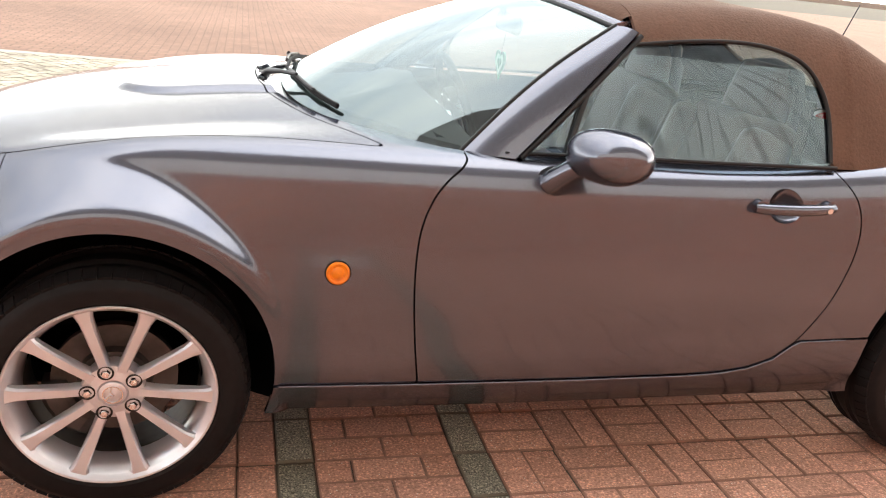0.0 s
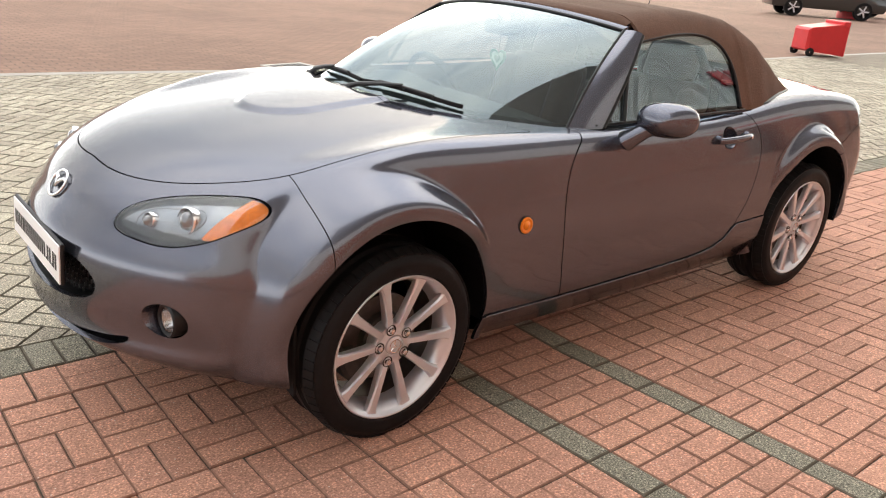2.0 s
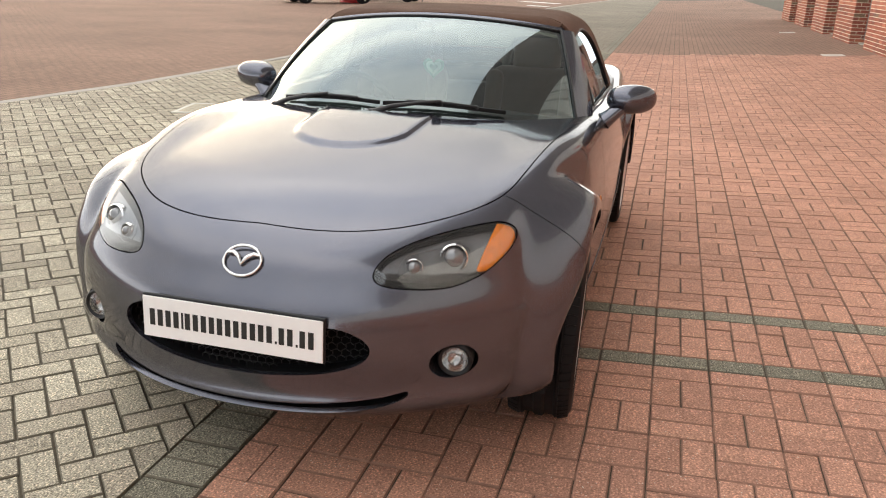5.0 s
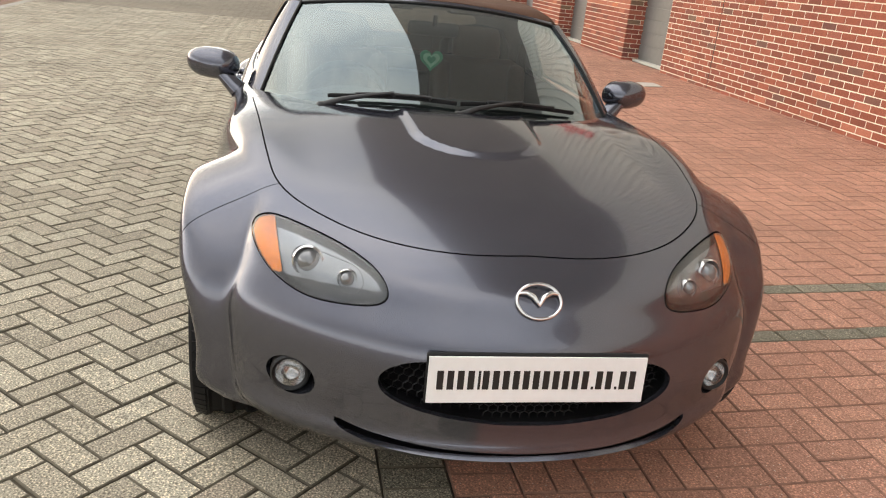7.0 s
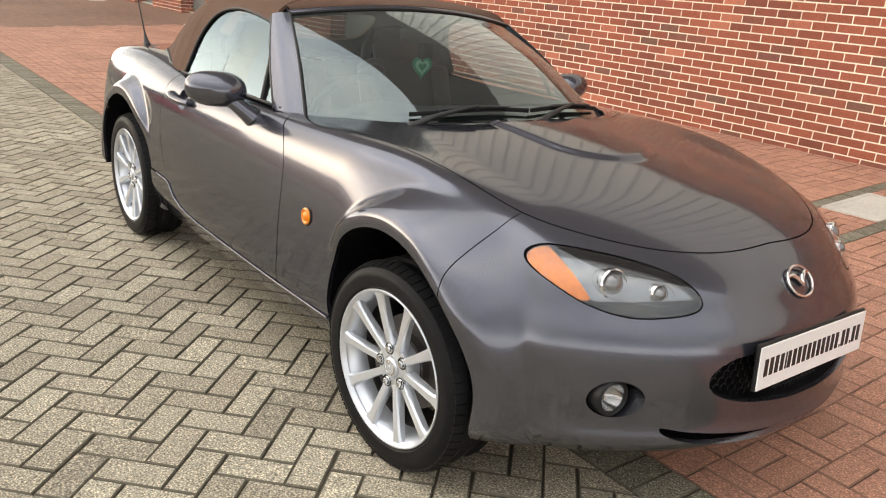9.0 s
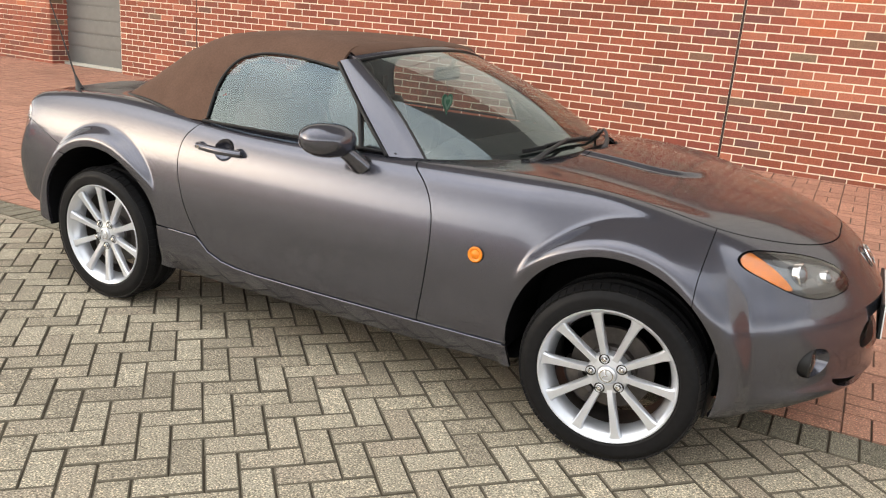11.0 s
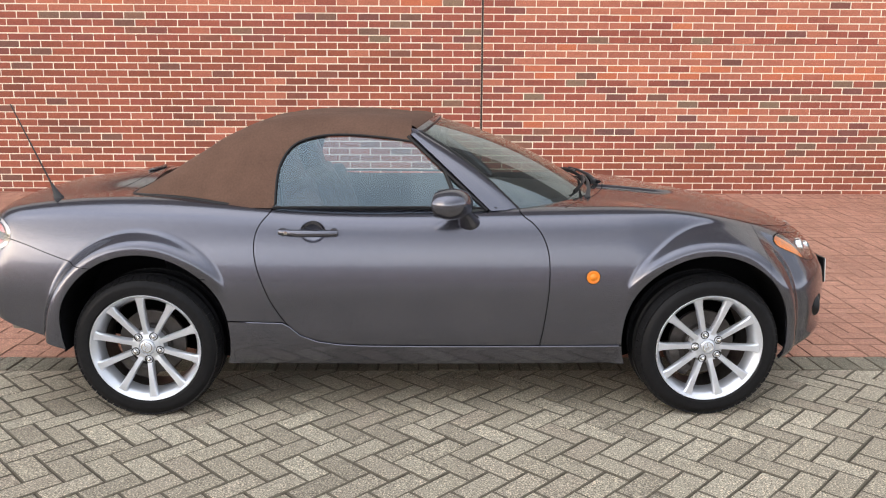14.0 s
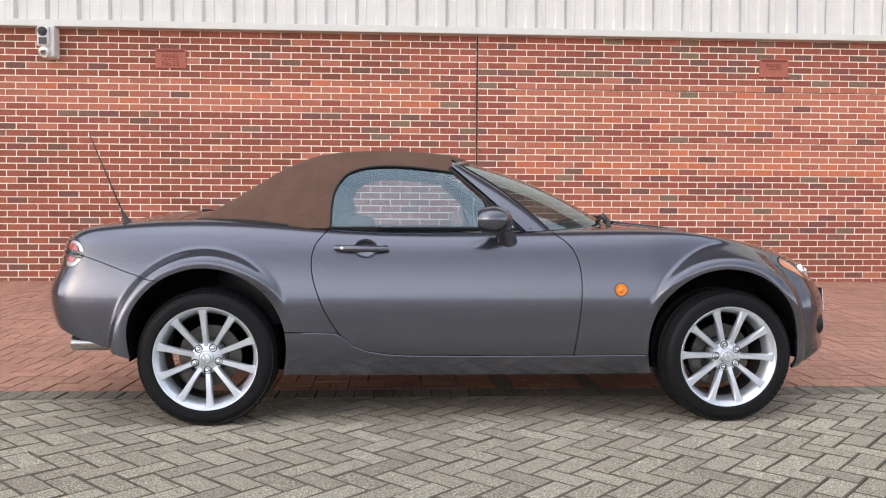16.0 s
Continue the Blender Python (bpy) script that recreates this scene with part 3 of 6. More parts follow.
def building():
    random.seed(8)
    wall = thing("wall_north", "red brick wall with paler panels and dark movement joint", "brick wall", kind="structure")
    solid("mortar_bed", (WALL_X0, WALL_Y + 0.0035, -0.1), (WALL_X1, WALL_Y + 0.35, CLAD_Z), MORTAR, wall)
    z0 = 0.17
    brick_field(wall, WALL_X0 + 0.002, 0.555, z0, CLAD_Z, WALL_Y, lambda x, z: x > -1.55 and 1.2 < z < 2.65)
    brick_field(wall, 0.57, WALL_X1, z0, CLAD_Z, WALL_Y)
    solid("movement_joint", (0.552, WALL_Y + 0.0015, 0.1), (0.573, WALL_Y + 0.02, CLAD_Z), DARK_MORTAR, wall)
    solid("panel_joint", (WALL_X0, WALL_Y + 0.002, 2.474), (0.118, WALL_Y + 0.02, 2.484), DARK_MORTAR, wall)
    solid("panel_joint", (1.0, WALL_Y + 0.002, 2.419), (WALL_X1, WALL_Y + 0.02, 2.429), DARK_MORTAR, wall)
    solid("panel_joint", (1.0, WALL_Y + 0.002, 1.824), (WALL_X1, WALL_Y + 0.02, 1.834), DARK_MORTAR, wall)
    solid("panel_joint", (WALL_X0, WALL_Y + 0.002, 1.874), (0.118, WALL_Y + 0.02, 1.884), DARK_MORTAR, wall)
    solid("movement_joint", (-6.2, WALL_Y - 0.001, 0.1), (-6.188, WALL_Y + 0.02, CLAD_Z), DARK_MORTAR, wall)
    # end of the wall, piers and shuttered bays beyond it
    brick_field(wall, WALL_Y + 0.005, WALL_Y + 0.35, z0, CLAD_Z, WALL_X0, axis=1, zone=lambda x, z: 1)
    x = WALL_X0
    for i in range(6):
        bay = thing("door_bay", "grey roller shutter set back between brick piers", "shutter", group="shuttered bays", kind="structure")
        solid("shutter", (x - 1.48, WALL_Y + 0.30, 0.1), (x, WALL_Y + 0.36, CLAD_Z), SHUTTER, bay)
        for k in range(13):
            solid("slat", (x - 1.48, WALL_Y + 0.285, 0.3 + 0.2 * k), (x, WALL_Y + 0.305, 0.47 + 0.2 * k), SHUTTER, bay)
        solid("sill", (x - 1.48, WALL_Y + 0.2, 0.1), (x, WALL_Y + 0.3, 0.235), CONCRETE, bay)
        x -= 1.48
        pier = thing("wall_pier", "red brick pier between shuttered bays", "brick pier", group="brick piers", kind="structure")
        solid("mortar_bed", (x - 2.0, WALL_Y + 0.006, -0.1), (x - 0.006, WALL_Y + 0.35, CLAD_Z), MORTAR, pier)
        brick_field(pier, x - 2.0, x, z0, CLAD_Z, WALL_Y, zone=lambda a, b: 2 if b > 1 else 0)
        brick_field(pier, WALL_Y + 0.005, WALL_Y + 0.35, z0, CLAD_Z, x, axis=1, zone=lambda a, b: 1)
        x -= 2.0
    clad = thing("wall_cladding", "cream ribbed metal cladding above the brickwork", "cladding", kind="structure")
    cladding(clad, -28, WALL_X1, CLAD_Z + 0.06, 6.8, WALL_Y - 0.03)
    solid("drip_trim", (-28, WALL_Y - 0.10, CLAD_Z), (WALL_X1, WALL_Y + 0.02, CLAD_Z + 0.075), CLAD_TRIM, clad, 0.006)
    solid("backing", (-28, WALL_Y + 0.03, CLAD_Z + 0.02), (WALL_X1, WALL_Y + 0.4, 6.8), CLADDING, clad)


def canopy():
    """The raking underside of the stand above the wall; it shows in the car's glass and paint."""
    c = thing("canopy", "grey raking underside of the stand above the cladding", "canopy", kind="structure")
    # out of view; its +x end balances shade on the nose and paving
    V = [(x, y, z) for x in (-42, 9.0) for y, z in ((WALL_Y - 0.02, 6.8), (1.66, 20.0), (1.66, 20.6), (WALL_Y + 0.4, 20.6), (WALL_Y + 0.4, 6.8))]
    F = [(k, (k + 1) % 5, (k + 1) % 5 + 5, k + 5) for k in range(5)] + [(0, 1, 2, 3, 4), (9, 8, 7, 6, 5)]
    ob = new("raker", mesh_of("raker", V, F, SOFFIT))
    ob.parent = c
    sign = thing("wall_sign", "red raised lettering on the cream cladding, not legible", "sign")
    x = -11.2
    for w, tall in ((0.32, 0.55), (0.3, 0.8), (0.12, 0.55), (0.34, 0.55), (0.3, 0.8), (0.12, 0.75), (0.34, 0.55), (0.3, 0.55)):
        part("letter_bar", box_bm((x, WALL_Y - 0.10, 3.55), (x + w, WALL_Y - 0.06, 3.55 + tall), 0.01), RED_SIGN, sign)
        x += w + 0.12


ground_sheet()
far_fields()
building()
canopy()


# ---- the car: paint and trim ----
def paint_material():
    m, n, l, b = nodes_of("grey_metallic_paint")
    co = n.new("ShaderNodeTexCoord")
    fl = n.new("ShaderNodeTexNoise")
    fl.inputs["Scale"].default_value, fl.inputs["Detail"].default_value = 900, 1
    r = ramp_node(n, [(0.35, (0.092, 0.094, 0.117)), (0.65, (0.132, 0.136, 0.168))])
    l.new(co.outputs["Object"], fl.inputs["Vector"])
    l.new(fl.outputs["Fac"], r.inputs["Fac"])
    l.new(r.outputs["Color"], b.inputs["Base Color"])
    b.inputs["Metallic"].default_value, b.inputs["Roughness"].default_value = 0.85, 0.24
    b.inputs["Specular Tint"].default_value = (0.16, 0.16, 0.18, 1)
    b.inputs["Coat Weight"].default_value, b.inputs["Coat Roughness"].default_value = 1.0, 0.075
    b.inputs["Coat IOR"].default_value = 1.5
    return m


def glass_material(name, tint, rough=0.0, alpha=0.0, sheen=(1, 1, 1)):
    """Thin clear pane: mostly see-through, mirror-like at a slant."""
    m = bpy.data.materials.new(name)
    m.use_nodes = True
    n, l = m.node_tree.nodes, m.node_tree.links
    n.clear()
    out = n.new("ShaderNodeOutputMaterial")
    tr = n.new("ShaderNodeBsdfTransparent")
    tr.inputs["Color"].default_value = (*tint, 1)
    gl = n.new("ShaderNodeBsdfGlossy")
    gl.inputs["Roughness"].default_value = rough
    gl.inputs["Color"].default_value = (*sheen, 1)
    lw = n.new("ShaderNodeLayerWeight")
    lw.inputs["Blend"].default_value = 0.5
    pw = n.new("ShaderNodeMath")
    pw.operation, pw.inputs[1].default_value = "POWER", 4.2
    ad = n.new("ShaderNodeMath")
    ad.operation, ad.inputs[1].default_value, ad.inputs[2].default_value, ad.use_clamp = "MULTIPLY_ADD", 0.9, 0.045 + alpha, True
    mx = n.new("ShaderNodeMixShader")
    l.new(lw.outputs["Facing"], pw.inputs[0])
    l.new(pw.outputs[0], ad.inputs[0])
    l.new(ad.outputs[0], mx.inputs["Fac"])
    l.new(tr.outputs["BSDF"], mx.inputs[1])
    l.new(gl.outputs["BSDF"], mx.inputs[2])
    l.new(mx.outputs["Shader"], out.inputs["Surface"])
    return m


PAINT = paint_material()
SCREEN_GLASS = glass_material("screen_glass", (0.50, 0.57, 0.55), 0.0, 0.085, (0.85, 0.97, 1.0))
SIDE_GLASS = glass_material("side_glass", (0.70, 0.77, 0.80), 0.0, 0.085, (0.72, 0.90, 1.0))
LENS = glass_material("lamp_lens", (0.94, 0.95, 0.96), 0.03, 0.05)
FOG_GLASS = glass_material("fog_lamp_glass", (0.7, 0.7, 0.7), 0.03, 0.0)
TAIL_BOWL = plain("tail_lamp_bowl", (0.74, 0.74, 0.75), 0.3, metal=0.3)
FOG_BOWL = plain("fog_lamp_bowl", (0.72, 0.72, 0.72), 0.16, metal=0.9)
CHROME = plain("chrome", (0.78, 0.78, 0.78), 0.12, metal=1.0)
ALLOY = plain("silver_alloy", (0.68, 0.71, 0.77), 0.32, metal=0.65, coat=0.5, grain=0.06, scale=30)
STEEL = plain("brake_steel", (0.11, 0.10, 0.095), 0.45, metal=0.8, grain=0.35, scale=40)
TYRE = plain("tyre_rubber", (0.010, 0.010, 0.011), 0.5, grain=0.3, scale=50, bump=0.2, spec=0.12)
GLOSS_BLACK = plain("gloss_black", (0.03, 0.03, 0.032), 0.16, coat=0.6, grain=0.1, scale=20)
# near-black that puts deep shade into openings; black liners and floor too
SHADE_BLACK = plain("shade_black", (0.006, 0.006, 0.007), 0.9, spec=0.08)
TRIM = plain("black_trim", (0.012, 0.012, 0.013), 0.42, grain=0.2, scale=60, spec=0.3)
FABRIC = plain("brown_canvas", (0.120, 0.070, 0.050), 0.9, grain=0.22, scale=120, bump=0.5, spec=0.2)
LEATHER = plain("brown_leather", (0.085, 0.05, 0.036), 0.55, grain=0.18, scale=40, bump=0.3)
DASH = plain("dark_dash", (0.02, 0.02, 0.022), 0.65, grain=0.2, scale=120, bump=0.3)
AMBER = plain("amber_lens", (0.84, 0.20, 0.010), 0.3, grain=0.45, scale=70, bump=0.5, spec=0.25)
SIDE_AMBER = plain("side_amber_lens", (0.80, 0.225, 0.003), 0.3, coat=0.4, grain=0.2, scale=120)
RED_LENS = plain("red_lens", (0.60, 0.03, 0.03), 0.2, coat=0.8)
LAMP_BOWL = plain("lamp_bowl", (0.22, 0.228, 0.24), 0.2, metal=0.7, grain=0.55, scale=22, bump=0.6)
LAMP_EYE = plain("lamp_eye", (0.20, 0.205, 0.215), 0.10, metal=0.5, coat=1.0)
PLATE_WHITE = plain("plate_white", (0.88, 0.88, 0.88), 0.35, grain=0.03, scale=60)
PLATE_INK = plain("plate_ink", (0.012, 0.012, 0.012), 0.5)
GREEN = plain("green_card", (0.02, 0.30, 0.16), 0.6, grain=0.15, scale=60)
PALE_GREEN = plain("pale_green_card", (0.25, 0.62, 0.42), 0.6, grain=0.15, scale=60)
EXHAUST = plain("exhaust_steel", (0.5, 0.49, 0.47), 0.25, metal=1.0, grain=0.2, scale=30)


# ---- smooth functions for the bodywork ----
class Curve:
    """A natural cubic through points."""

    def __init__(self, pts):
        self.x, self.y = (np.array(c, float) for c in zip(*sorted(pts)))
        n, h = len(self.x), np.diff(self.x)
        A, r = np.eye(n), np.zeros(n)
        for i in range(1, n - 1):
            A[i, i - 1:i + 2] = h[i - 1], 2 * (h[i - 1] + h[i]), h[i]
            r[i] = 6 * ((self.y[i + 1] - self.y[i]) / h[i] - (self.y[i] - self.y[i - 1]) / h[i - 1])
        self.m = np.linalg.solve(A, r)

    def __call__(self, q):
        x, y, m = self.x, self.y, self.m
        q = np.asarray(q, float)
        i = np.clip(np.searchsorted(x, q) - 1, 0, len(x) - 2)
        h = x[i + 1] - x[i]
        qq = np.clip(q, x[0], x[-1])
        a, b = (x[i + 1] - qq) / h, (qq - x[i]) / h
        v = a * y[i] + b * y[i + 1] + ((a ** 3 - a) * m[i] + (b ** 3 - b) * m[i + 1]) * h * h / 6
        h0, h1 = x[1] - x[0], x[-1] - x[-2]
        s0 = (y[1] - y[0]) / h0 - h0 * m[1] / 6
        s1 = (y[-1] - y[-2]) / h1 + h1 * m[-2] / 6
        return v + np.where(q < x[0], (q - x[0]) * s0, 0) + np.where(q > x[-1], (q - x[-1]) * s1, 0)


def smax(a, b, k):
    h = np.maximum(k - np.abs(a - b), 0) / k
    return np.maximum(a, b) + h ** 3 * k / 6


def smin(a, b, k):
    return -smax(-a, -b, k)


def ease(a, b, q):
    t = np.clip((q - a) / (b - a), 0, 1)
    return t * t * (3 - 2 * t)


AXLE, HUB_Z = 1.165, 0.297
ARCH_F, ARCH_R, ARCH_Z, ARCH_RAD = 1.155, -1.168, 0.338, 0.350

plan_half = Curve([(-2.05, 0.72), (-1.75, 0.785), (-1.45, 0.813), (-1.165, 0.826), (-0.7, 0.838), (0.0, 0.844), (0.6, 0.838), (0.95, 0.822), (1.2, 0.796), (1.45, 0.752), (1.7, 0.70), (1.95, 0.65)])
tumble = Curve([(0.15, 0.125), (0.21, 0.068), (0.26, 0.036), (0.30, 0.018), (0.42, 0.003), (0.52, 0.0), (0.60, 0.004), (0.68, 0.013), (0.76, 0.028), (0.82, 0.047), (0.88, 0.080), (0.95, 0.15)])
top_line = Curve([(-2.05, 0.74), (-1.9, 0.85), (-1.75, 0.895), (-1.55, 0.918), (-1.3, 0.928), (-1.0, 0.925), (-0.5, 0.905), (0.2, 0.905), (0.6, 0.905), (0.8, 0.897), (1.0, 0.879), (1.2, 0.854), (1.39, 0.825), (1.55, 0.795), (1.7, 0.757), (1.85, 0.69), (1.95, 0.60)])
nose_z = Curve([(0.15, -0.20), (0.21, -0.10), (0.25, -0.040), (0.28, -0.006), (0.30, 0.001), (0.325, -0.005), (0.36, -0.006), (0.41, 0.0), (0.45, 0.001), (0.52, -0.008), (0.56, -0.022), (0.595, -0.046), (0.625, -0.068), (0.657, -0.090), (0.70, -0.135), (0.735, -0.190), (0.78, -0.29), (0.85, -0.5)])
tail_z = Curve([(0.15, 0.20), (0.30, 0.10), (0.40, 0.035), (0.50, 0.002), (0.58, 0.0), (0.64, 0.02), (0.70, 0.048), (0.78, 0.068), (0.85, 0.10), (0.95, 0.22)])


def soft(q, w):
    """A rounded ramp: zero below, q above."""
    return 0.5 * (q + np.sqrt(q * q + w * w))


def flare(x, z, cx, out, reach):
    """Half-width of the lip that swells round a wheel arch."""
    r = np.sqrt((x - cx) ** 2 + ((z - ARCH_Z) * 0.97) ** 2 + 1e-6)
    return out - 2.5 * soft(r - reach, 0.018) - 0.16 * soft(reach - r, 0.026)


def body_field(x, y, z):
    """Below zero inside the bodywork (y is the half-width, zero or more)."""
    side_w = plan_half(x) - tumble(z) - 0.040 * ease(1.12, 1.42, x) * ease(0.50, 0.66, z) - 0.034 * ease(0.80, 1.15, x) * ease(0.62, 0.80, z)
    fl = np.maximum(flare(x, z, ARCH_F, 0.876, 0.390), flare(x, z, ARCH_R, 0.876, 0.394))
    fl = fl - 0.075 * ease(0.68, 0.40, z) * (ease(ARCH_F, ARCH_F - 0.4, x) * ease(0.2, 0.4, x) + ease(ARCH_R, ARCH_R + 0.4, x) * ease(-0.2, -0.4, x))
    fl = fl - 0.056 * ease(0.64, 0.36, z) * ease(1.22, 1.48, x)
    side = y - side_w
    crown = 0.088 * y ** 2
    hump = 0.028 * np.exp(-((x - 1.12) / 0.42) ** 2) * ease(0.50, 0.74, y) + 0.02 * np.exp(-((x + 1.2) / 0.5) ** 2) * ease(0.5, 0.76, y) + 0.024 * np.exp(-((x + 1.36) / 0.2) ** 2) * ease(0.5, 0.15, y)
    # raised tongue in the middle of the bonnet, round at its front end
    d = np.where(x > 1.03, np.hypot(x - 1.03, y), y) - 0.20 - 0.06 * np.clip(1.03 - x, 0, 1)
    bulge = 0.013 * ease(0.020, -0.014, d) * ease(0.45, 0.75, x)
    top = z - (top_line(x) - crown + hump + bulge)
    # front and back close the plan with rounded corners
    front = x - (1.93 - 0.655 * np.maximum(y, 1e-4) ** 2.2 + nose_z(z))
    back = (-2.00 + 0.42 * np.maximum(y, 1e-4) ** 3.3 + tail_z(z)) - x
    # the flares stand proud of the corner that side and front make
    f = smin(smax(side, front, 0.10), smax(y - fl, front + 0.12 * ease(0.60, 0.40, y) - 0.014 * ease(0.55, 0.72, y), 0.06), 0.040)
    f = smax(f, back, 0.09)
    f = smax(f, top, 0.085)
    return f


def roof_field(x, y, z):
    """The folding roof and the side windows, one envelope."""
    gy = Curve([(0.80, 0.764), (0.87, 0.736), (0.95, 0.703), (1.03, 0.668), (1.10, 0.633), (1.16, 0.595), (1.25, 0.52)])(z)
    taper = 0.11 * ease(-0.7, -1.3, x) + 0.012 * ease(-0.3, 0.0, x)
    zr = Curve([(-1.34, 0.89), (-1.26, 0.925), (-1.15, 0.985), (-1.0, 1.075), (-0.86, 1.160), (-0.74, 1.212), (-0.6, 1.240), (-0.42, 1.250), (-0.22, 1.245), (-0.05, 1.226), (0.1, 1.19)])(x)
    return smax(y - (gy - taper), z - (zr - 0.06 * y ** 2), 0.10)


def grad(field, P, e=1e-4):
    g = np.stack([field(P[:, 0] + e, P[:, 1], P[:, 2]) - field(P[:, 0] - e, P[:, 1], P[:, 2]),
                  field(P[:, 0], P[:, 1] + e, P[:, 2]) - field(P[:, 0], P[:, 1] - e, P[:, 2]),
                  field(P[:, 0], P[:, 1], P[:, 2] + e) - field(P[:, 0], P[:, 1], P[:, 2] - e)], 1)
    return g / np.maximum(np.linalg.norm(g, axis=1, keepdims=True), 1e-9)


def shell(field, x_tail, x_nose, step, fan_tail, fan_nose, lows, z_spine, reach=1.3):
    """Meets the surface with rays from a spine: straight sections between, fans at the ends. Half the body, y >= 0."""
    cols = []
    for a in np.linspace(0, 90, fan_tail, endpoint=False) if fan_tail else []:
        cols.append((x_tail, -math.cos(radians(a)), math.sin(radians(a))))
    for x in np.linspace(x_tail, x_nose, int((x_nose - x_tail) / step) + 1):
        cols.append((x, 0.0, 1.0))
    for a in np.linspace(90, 0, fan_nose + 1)[1:] if fan_nose else []:
        cols.append((x_nose, math.cos(radians(a)), math.sin(radians(a))))
    el = np.radians(lows)
    C = np.array(cols)
    ox = np.repeat(C[:, 0], len(el))
    dx, dy = (np.outer(C[:, k], np.cos(el)).ravel() for k in (1, 2))
    dz = np.tile(np.sin(el), len(C))
    lo, hi = np.zeros(len(ox)), np.full(len(ox), reach)
    for _ in range(34):
        mid = (lo + hi) / 2
        ins = field(ox + mid * dx, mid * dy, z_spine + mid * dz) < 0
        lo, hi = np.where(ins, mid, lo), np.where(ins, hi, mid)
    P = np.stack([ox + lo * dx, lo * dy, z_spine + lo * dz], 1)
    n = len(el)
    F = [(i * n + j + 1, (i + 1) * n + j + 1, (i + 1) * n + j, i * n + j) for i in range(len(C) - 1) for j in range(n - 1)]
    return Patch(P, grad(field, P), F)


class Patch:
    """A piece of surface that can be cut along lines and made into a panel."""

    def __init__(self, P, N, F):
        self.P, self.N, self.F = np.asarray(P), np.asarray(N), F

    def split(self, values):
        """values: a number at each vertex. Two pieces, where it is above and below zero, with clean edges between."""
        v = np.where(np.abs(values) < 1e-7, 1e-7, values)
        extra_p, extra_n, made, base = [], [], {}, len(self.P)
        sign = v > 0

        def between(a, b):
            key = (a, b) if a < b else (b, a)
            if key not in made:
                t = v[a] / (v[a] - v[b])
                made[key] = base + len(extra_p)
                extra_p.append(self.P[a] + t * (self.P[b] - self.P[a]))
                q = self.N[a] + t * (self.N[b] - self.N[a])
                extra_n.append(q / max(np.linalg.norm(q), 1e-9))
            return made[key]

        pos, neg = [], []
        for f in self.F:
            s = [sign[i] for i in f]
            if all(s):
                pos.append(f)
            elif not any(s):
                neg.append(f)
            else:
                a, b = [], []
                for i, j in zip(f, f[1:] + f[:1]):
                    (a if sign[i] else b).append(i)
                    if sign[i] != sign[j]:
                        k = between(i, j)
                        a.append(k)
                        b.append(k)
                if len(a) > 2:
                    pos.append(tuple(a))
                if len(b) > 2:
                    neg.append(tuple(b))
        P = np.concatenate([self.P, np.array(extra_p).reshape(-1, 3)])
        N = np.concatenate([self.N, np.array(extra_n).reshape(-1, 3)])
        return Patch(P, N, pos).tidy(), Patch(P, N, neg).tidy()

    def tidy(self):
        used = sorted({i for f in self.F for i in f})
        back = {i: k for k, i in enumerate(used)}
        return Patch(self.P[used], self.N[used], [tuple(back[i] for i in f) for f in self.F])

    def moved(self, d):
        return Patch(self.P + d * self.N, self.N, self.F)

    def both(self):
        """The piece and its mirror image."""
        m = np.array((1, -1, 1))
        k = len(self.P)
        on = np.abs(self.P[:, 1]) < 1e-5
        to = np.where(on, np.arange(k), np.arange(k) + k).tolist()
        return Patch(np.concatenate([self.P, self.P * m]), np.concatenate([self.N, self.N * m]), self.F + [tuple(to[i] for i in f[::-1]) for f in self.F]).tidy()

    def mirrored(self):
        m = np.array((1, -1, 1))
        return Patch(self.P * m, self.N * m, [f[::-1] for f in self.F])

    def joined(self, other):
        k = len(self.P)
        return Patch(np.concatenate([self.P, other.P]), np.concatenate([self.N, other.N]), self.F + [tuple(i + k for i in f) for f in other.F])

    def rim(self, depth, inward=None):
        """Folded-back flanges along the open edges."""
        count = {}
        for f in self.F:
            for i, j in zip(f, f[1:] + f[:1]):
                key = (i, j) if i < j else (j, i)
                count[key] = None if key in count else (i, j)
        edges = [e for e in count.values() if e and max(abs(self.P[e[0]][1]), abs(self.P[e[1]][1])) > 1e-5]
        ids = sorted({i for e in edges for i in e})
        back = {i: k for k, i in enumerate(ids)}
        k = len(ids)
        d = -depth * self.N[ids] if inward is None else depth * np.array(inward)
        P = np.concatenate([self.P[ids], self.P[ids] + d])
        return P, [(back[j], back[i], back[i] + k, back[j] + k) for i, j in edges]

    def make(self, name, mat, parent, label="", flange=0.0):
        P, F, N = self.P, list(self.F), self.N
        ob = new(name, mesh_of(name, P, F, mat, normals=N))
        ob.parent = parent
        if label:
            ob["label"] = label
        if flange:
            Q, G = self.rim(flange)
            k = len(P)
            me = bpy.data.meshes.new(name)
            me.from_pydata([tuple(v) for v in np.concatenate([P, Q])], [], [tuple(f) for f in F] + [tuple(i + k for i in g) for g in G])
            me.materials.append(mat)
            me.polygons.foreach_set("use_smooth", [True] * len(me.polygons))
            fl = [(0.0, 0.0, 0.0)] * len(Q)
            me.normals_split_custom_set_from_vertices([tuple(v) for v in N] + fl)
            old = ob.data
            ob.data = me
            bpy.data.meshes.remove(old)
        return ob


